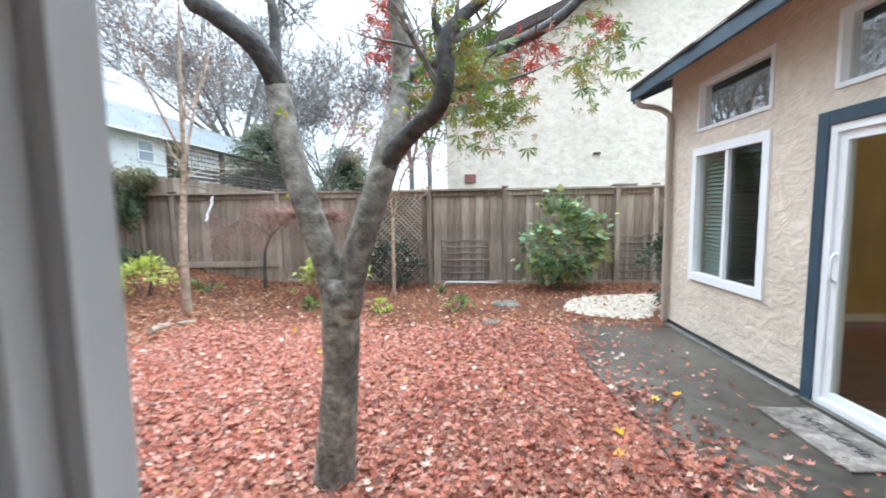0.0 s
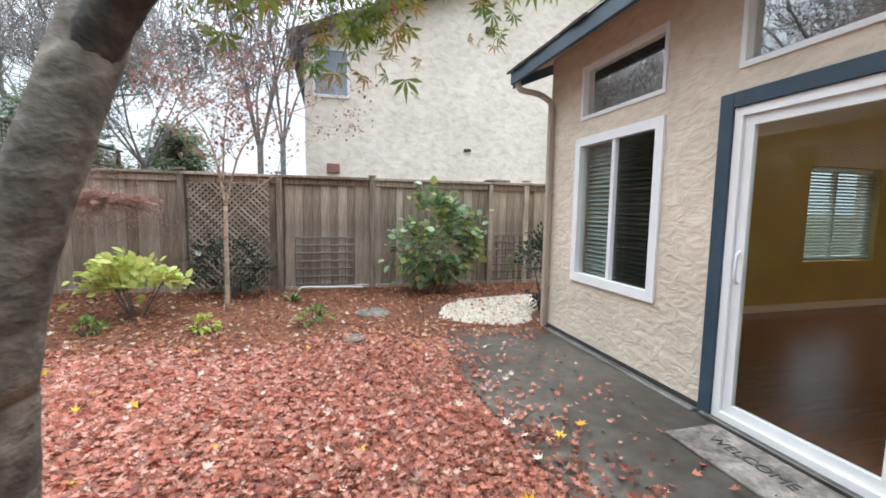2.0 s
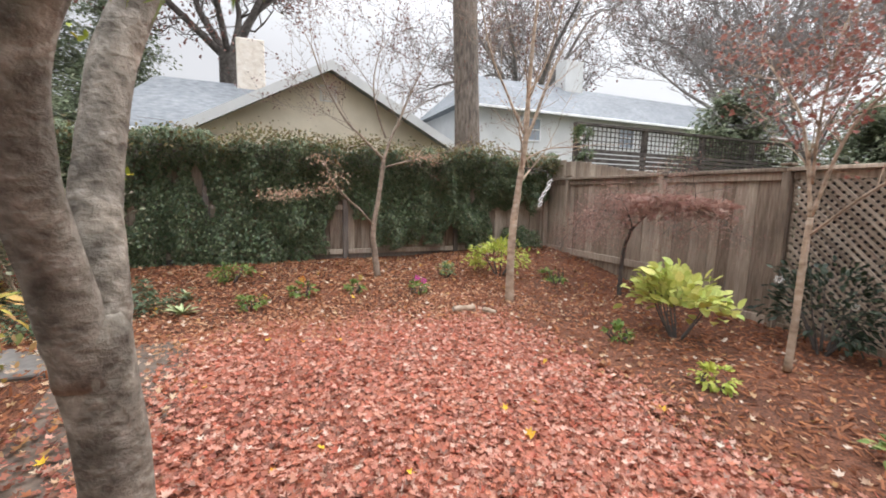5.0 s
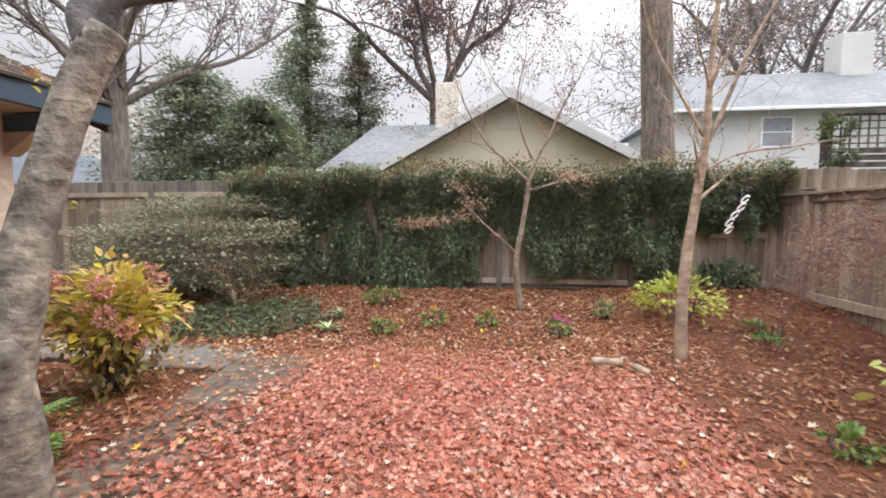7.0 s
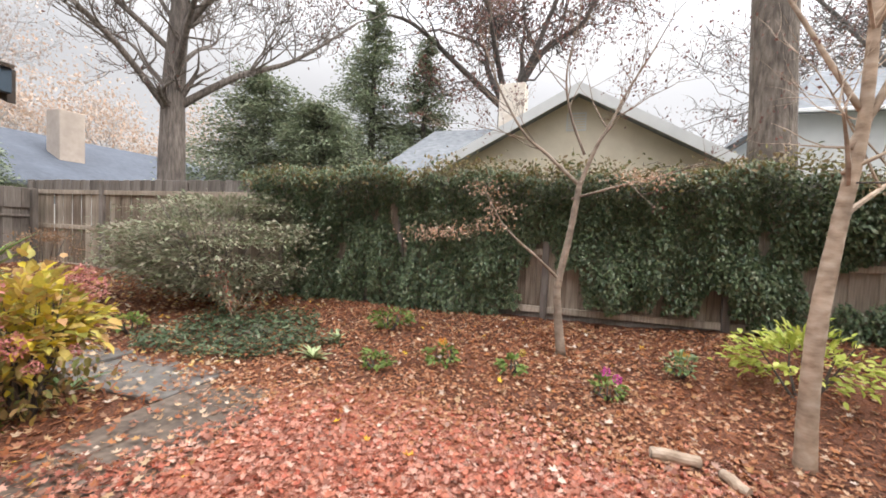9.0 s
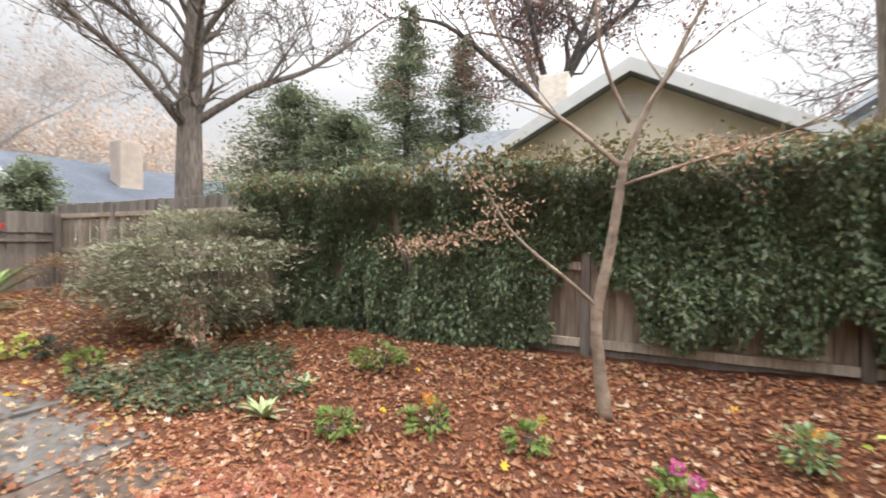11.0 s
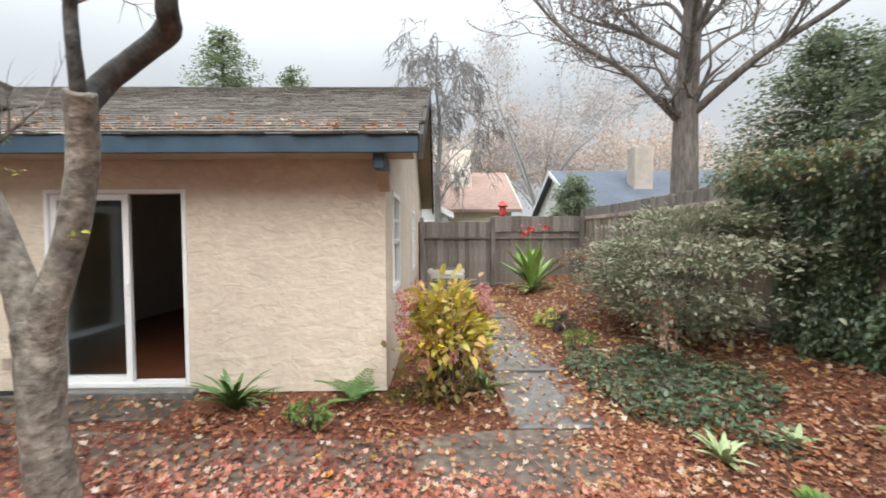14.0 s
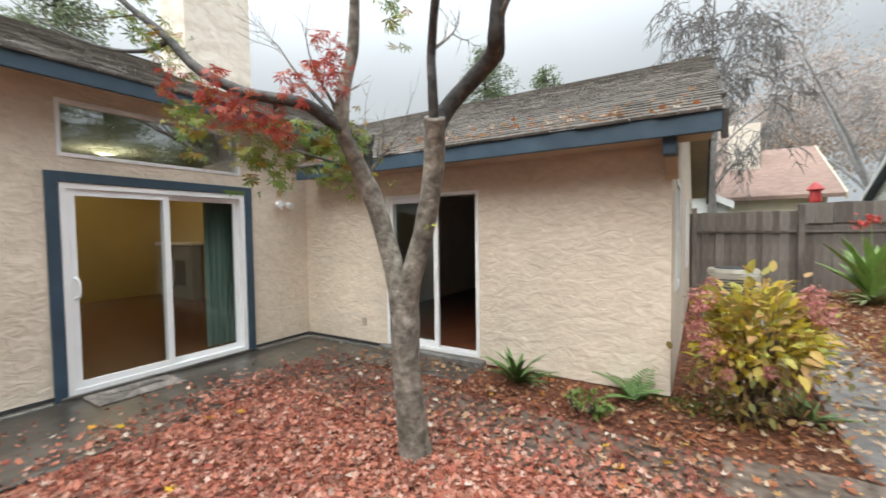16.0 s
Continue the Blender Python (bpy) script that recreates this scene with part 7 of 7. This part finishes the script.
# ---------------------------------------------------------------- garden things
ac = thing("air_conditioner", -2.88, -3.55, 0.1, "beige round-cornered air conditioner unit by the wing wall", "air conditioner")
BEIGE = mat("beige_enamel", [(0.42, 0.39, 0.33), (0.5, 0.47, 0.4)], 6, 0.5, stain=0.2)
bm = bmesh.new()
rings = []
for z, r in ((0.0, 0.33), (0.03, 0.35), (0.74, 0.35), (0.76, 0.34)):
    rings.append([bm.verts.new((math.copysign(abs(math.cos(a)) ** 0.55, math.cos(a)) * r, math.copysign(abs(math.sin(a)) ** 0.55, math.sin(a)) * r, z)) for a in [2 * math.pi * k / 32 for k in range(32)]])
for a, b in zip(rings, rings[1:]):
    for k in range(32):
        bm.faces.new((a[k], a[(k + 1) % 32], b[(k + 1) % 32], b[k]))
bm.faces.new(rings[0][::-1])
bm.faces.new(rings[-1])
part("casing", bm, BEIGE, ac)
for k in range(14):
    z = 0.12 + 0.042 * k
    part("louvre", boxes((-0.27, 0.27, 0.345, 0.362, z, z + 0.014)), CHARCOAL, ac)
bm = bmesh.new()
bmesh.ops.create_cone(bm, cap_ends=True, segments=32, radius1=0.37, radius2=0.34, depth=0.06, matrix=pose(0, 0, 0.8))
part("lid", bm, BEIGE, ac)
bm = bmesh.new()
bmesh.ops.create_cone(bm, cap_ends=True, segments=28, radius1=0.26, radius2=0.25, depth=0.015, matrix=pose(0, 0, 0.84))
part("fan_grille", bm, CHARCOAL, ac)
part("pad", boxes((-0.42, 0.42, -0.42, 0.42, -0.08, -0.002), bevel=0.01), PATH, ac)

# white gravel patch by the house corner
gv2 = blob([(1.45, 6.05), (1.75, 6.75), (2.4, 7.1), (3.3, 7.15), (3.7, 6.7), (3.2, 6.35), (2.75, 6.05), (2.5, 5.66), (2.0, 5.68)], 5)
GRAVEL = mat("white_gravel", [(0.45, 0.4, 0.33), (0.64, 0.59, 0.5), (0.74, 0.69, 0.6)], 30, 0.85, 0.8, 60, bump_distance=0.02)
gp = slab("gravel_bed", gv2, -0.05, 0.035, GRAVEL, "bed of white crushed gravel")


def inside(p, poly):
    c = False
    for i in range(len(poly)):
        (x0, y0), (x1, y1) = poly[i - 1], poly[i]
        if (y0 > p[1]) != (y1 > p[1]) and p[0] < (x1 - x0) * (p[1] - y0) / (y1 - y0) + x0:
            c = not c
    return c


rp2 = np.random.RandomState(15)
pp = [p for p in rp2.rand(9000, 2) * np.array((2.4, 1.6)) + np.array((1.4, 5.6)) if inside(p, gv2)]
stone = ([(1, 0, 0), (0.2, 0.9, 0.1), (-0.8, 0.4, 0), (-0.6, -0.7, 0.1), (0.4, -0.8, 0), (0.1, 0.1, 0.7)], [(0, 1, 5), (1, 2, 5), (2, 3, 5), (3, 4, 5), (4, 0, 5)])
tagged(part("gravel_stones", leaves("gravel_stones", np.array([(a, b, 0.034) for a, b in pp]), (0.012, 0.03), stone, leaf_mat("white_stones", [(0.5, 0.43, 0.34), (0.68, 0.61, 0.5), (0.8, 0.74, 0.64), (0.58, 0.5, 0.4)]), flat=1, rng=rp2), None), "white crushed gravel stones", "gravel", kind="stuff")

# logs and stones that edge the lawn
def log(x, y, z, ln, r, rz, label, seed):
    lg = thing("log", x, y, z, label, "log", "logs edging the lawn", rz=rz)
    bm = bmesh.new()
    tube(bm, *smooth_line([(-ln / 2, 0, r), (-ln / 6, 0.01, r * 1.02), (ln / 6, -0.005, r), (ln / 2, 0.008, r * 0.98)], [r, r * 1.04, r * 0.98, r * 0.9]), 12, 0.12, random.Random(seed))
    part("wood", bm, BARK_PALE, lg)
    bm = bmesh.new()
    bmesh.ops.create_cone(bm, cap_ends=True, segments=12, radius1=r * 0.85, radius2=r * 0.85, depth=0.006, matrix=pose(-ln / 2 - 0.003, 0, r, 0, 90, 0))
    part("cut_end", bm, FENCE, lg)


log(-3.93, 5.09, G(-3.93, 5.09) + 0.02, 0.3, 0.042, 88, "short peeled tan log on the leaves", 1)
log(-3.77, 5.39, G(-3.77, 5.39) + 0.01, 0.2, 0.034, 24, "short weathered log on the leaves", 2)
STONE = mat("field_stone", [(0.08, 0.075, 0.065), (0.14, 0.13, 0.11), (0.19, 0.18, 0.15)], 9, 0.9, 0.7, 25, stain=0.3, stain_scale=4)
for i, (x, y, r) in enumerate(((0.68, 6.5, 0.25), (0.35, 5.5, 0.15))):
    bm = bmesh.new()
    bmesh.ops.create_icosphere(bm, subdivisions=2, radius=r)
    for v in bm.verts:
        v.co *= 1 + 0.35 * noise.noise(v.co / r * 1.3 + Vector((i, 0, 0)))
        v.co.z *= 0.12 if r > 0.1 else 0.6
    st = part("stone", bm, STONE, None, smooth=True, at=pose(x, y, G(x, y) + 0.02))
    tagged(st, "flat grey garden stone among the leaves" if r > 0.1 else "small grey edging stone among the leaves", "stone", "stones edging the lawn")

# white spiral ornament hung from the young tree
orn = thing("hanging_ornament", -3.9, 6.3, 1.68, "white spiral wind ornament hanging from the young tree", "ornament")
bm = bmesh.new()
tube(bm, [(-0.17, -0.3, 0.26), (-0.08, -0.12, 0.25), (0.0, 0.0, 0.2)], [0.007, 0.006, 0.005], 5)
part("hanger", bm, BARK_DARK, orn)
bm = bmesh.new()
tube(bm, [(0, 0, 0.2), (0.005, 0.0, 0.1)], [0.002, 0.002], 4)
part("cord", bm, WHITE, orn)
for k in range(5):
    bm = bmesh.new()
    a0 = k * 1.1
    c = Vector((0.02 * math.sin(a0), 0.035 * math.cos(a0) - 0.02 * k, 0.07 - 0.075 * k))
    tube(bm, [c + Vector((0.012 * math.sin(t), 0.035 * math.cos(t), 0.035 * math.sin(t + 0.6))) for t in [2 * math.pi * j / 12 for j in range(12)]], [0.009] * 12, 6)
    part("curl", bm, WHITE, orn)

# slatted screen that goes on beyond the corner of the fences
sc = thing("slat_screen", -6.25, 8.7, 0.2, "dark slatted screen with lattice top beyond the fence", "screen")
for k in range(5):
    part("post", boxes((-0.05, 0.05, 1.9 * k - 0.05, 1.9 * k + 0.05, 0, 2.85), bevel=0.006), BARK_DARK, sc)
for k in range(12):
    part("slat", boxes((0.052, 0.075, -0.05, 7.7, 1.2 + 0.1 * k, 1.275 + 0.1 * k)), BARK_DARK, sc)
part("top_rail", boxes((-0.05, 0.09, -0.06, 7.75, 2.852, 2.9)), BARK_DARK, sc)
for k in range(4):
    part("lattice_slat", boxes((0.052, 0.062, -0.05, 7.7, 2.43 + 0.105 * k, 2.45 + 0.105 * k)), BARK_DARK, sc)
for k in range(64):
    part("lattice_upright", boxes((0.064, 0.074, 0.12 * k, 0.12 * k + 0.022, 2.38, 2.85)), BARK_DARK, sc)
shrub("screen_vine", -6.1, 8.75, 2.2, (0.2, 0.28), 0.85, 600, (0.05, 0.09), OVAL, L_IVY, "dark vine on the end of the slatted screen", 91, 5, category="vine")

# red feeder beyond the grey fence
rd = thing("bird_feeder", -5.05, -10.3, 0.0, "red bird feeder on a post beyond the fence", "bird feeder")
REDP = mat("red_paint", [(0.4, 0.03, 0.03), (0.5, 0.05, 0.05)], 6, 0.4)
bm = bmesh.new()
tube(bm, [(0, 0, 0), (0, 0, 2.25)], [0.03, 0.03], 8)
part("post", bm, BARK_DARK, rd)
bm = bmesh.new()
tube(bm, [(0, 0, 2.25), (0, 0, 2.3), (0, 0, 2.55), (0, 0, 2.6), (0, 0, 2.68), (0, 0, 2.8)], [0.13, 0.14, 0.12, 0.2, 0.14, 0.03], 14)
part("body", bm, REDP, rd)

# pale pipe lying along the foot of the fence
pl = thing("garden_pipe", 0.1, 8.2, 0.06, "pale plastic irrigation pipe along the fence foot", "pipe")
bm = bmesh.new()
tube(bm, *smooth_line([(-0.5, 0.02, -0.02), (-0.42, 0.0, 0.04), (-0.1, -0.01, 0.035), (0.55, 0.01, 0.02)], [0.013] * 4), 8)
part("tube", bm, WHITE, pl, smooth=True)
bm = bmesh.new()
tube(bm, [(0.05, 0, 0.03), (0.055, 0.0, 0.16)], [0.008, 0.006], 6)
part("riser", bm, CHARCOAL, pl)

# bamboo stake with a thin seedling before the second trellis
sk = thing("garden_stake", 3.3, 7.75, 0.0, "bamboo stake holding a thin seedling by the fence", "stake")
bm = bmesh.new()
tube(bm, [(0, 0, 0), (0.005, 0, 0.35), (0.0, 0.005, 0.7), (0.01, 0, 0.98)], [0.012, 0.011, 0.011, 0.01], 7)
part("cane", bm, BARK_PALE, sk)
rk2 = np.random.RandomState(95)
q = rk2.normal(0, 1, (46, 3)) * np.array((0.09, 0.07, 0.16)) + np.array((-0.04, 0.0, 0.5))
part("seedling_leaves", leaves("seedling_leaves", q, (0.035, 0.07), OVAL, L_FRESH, rng=rk2), None, sk, "sparse green seedling leaves")["kind"] = "stuff"
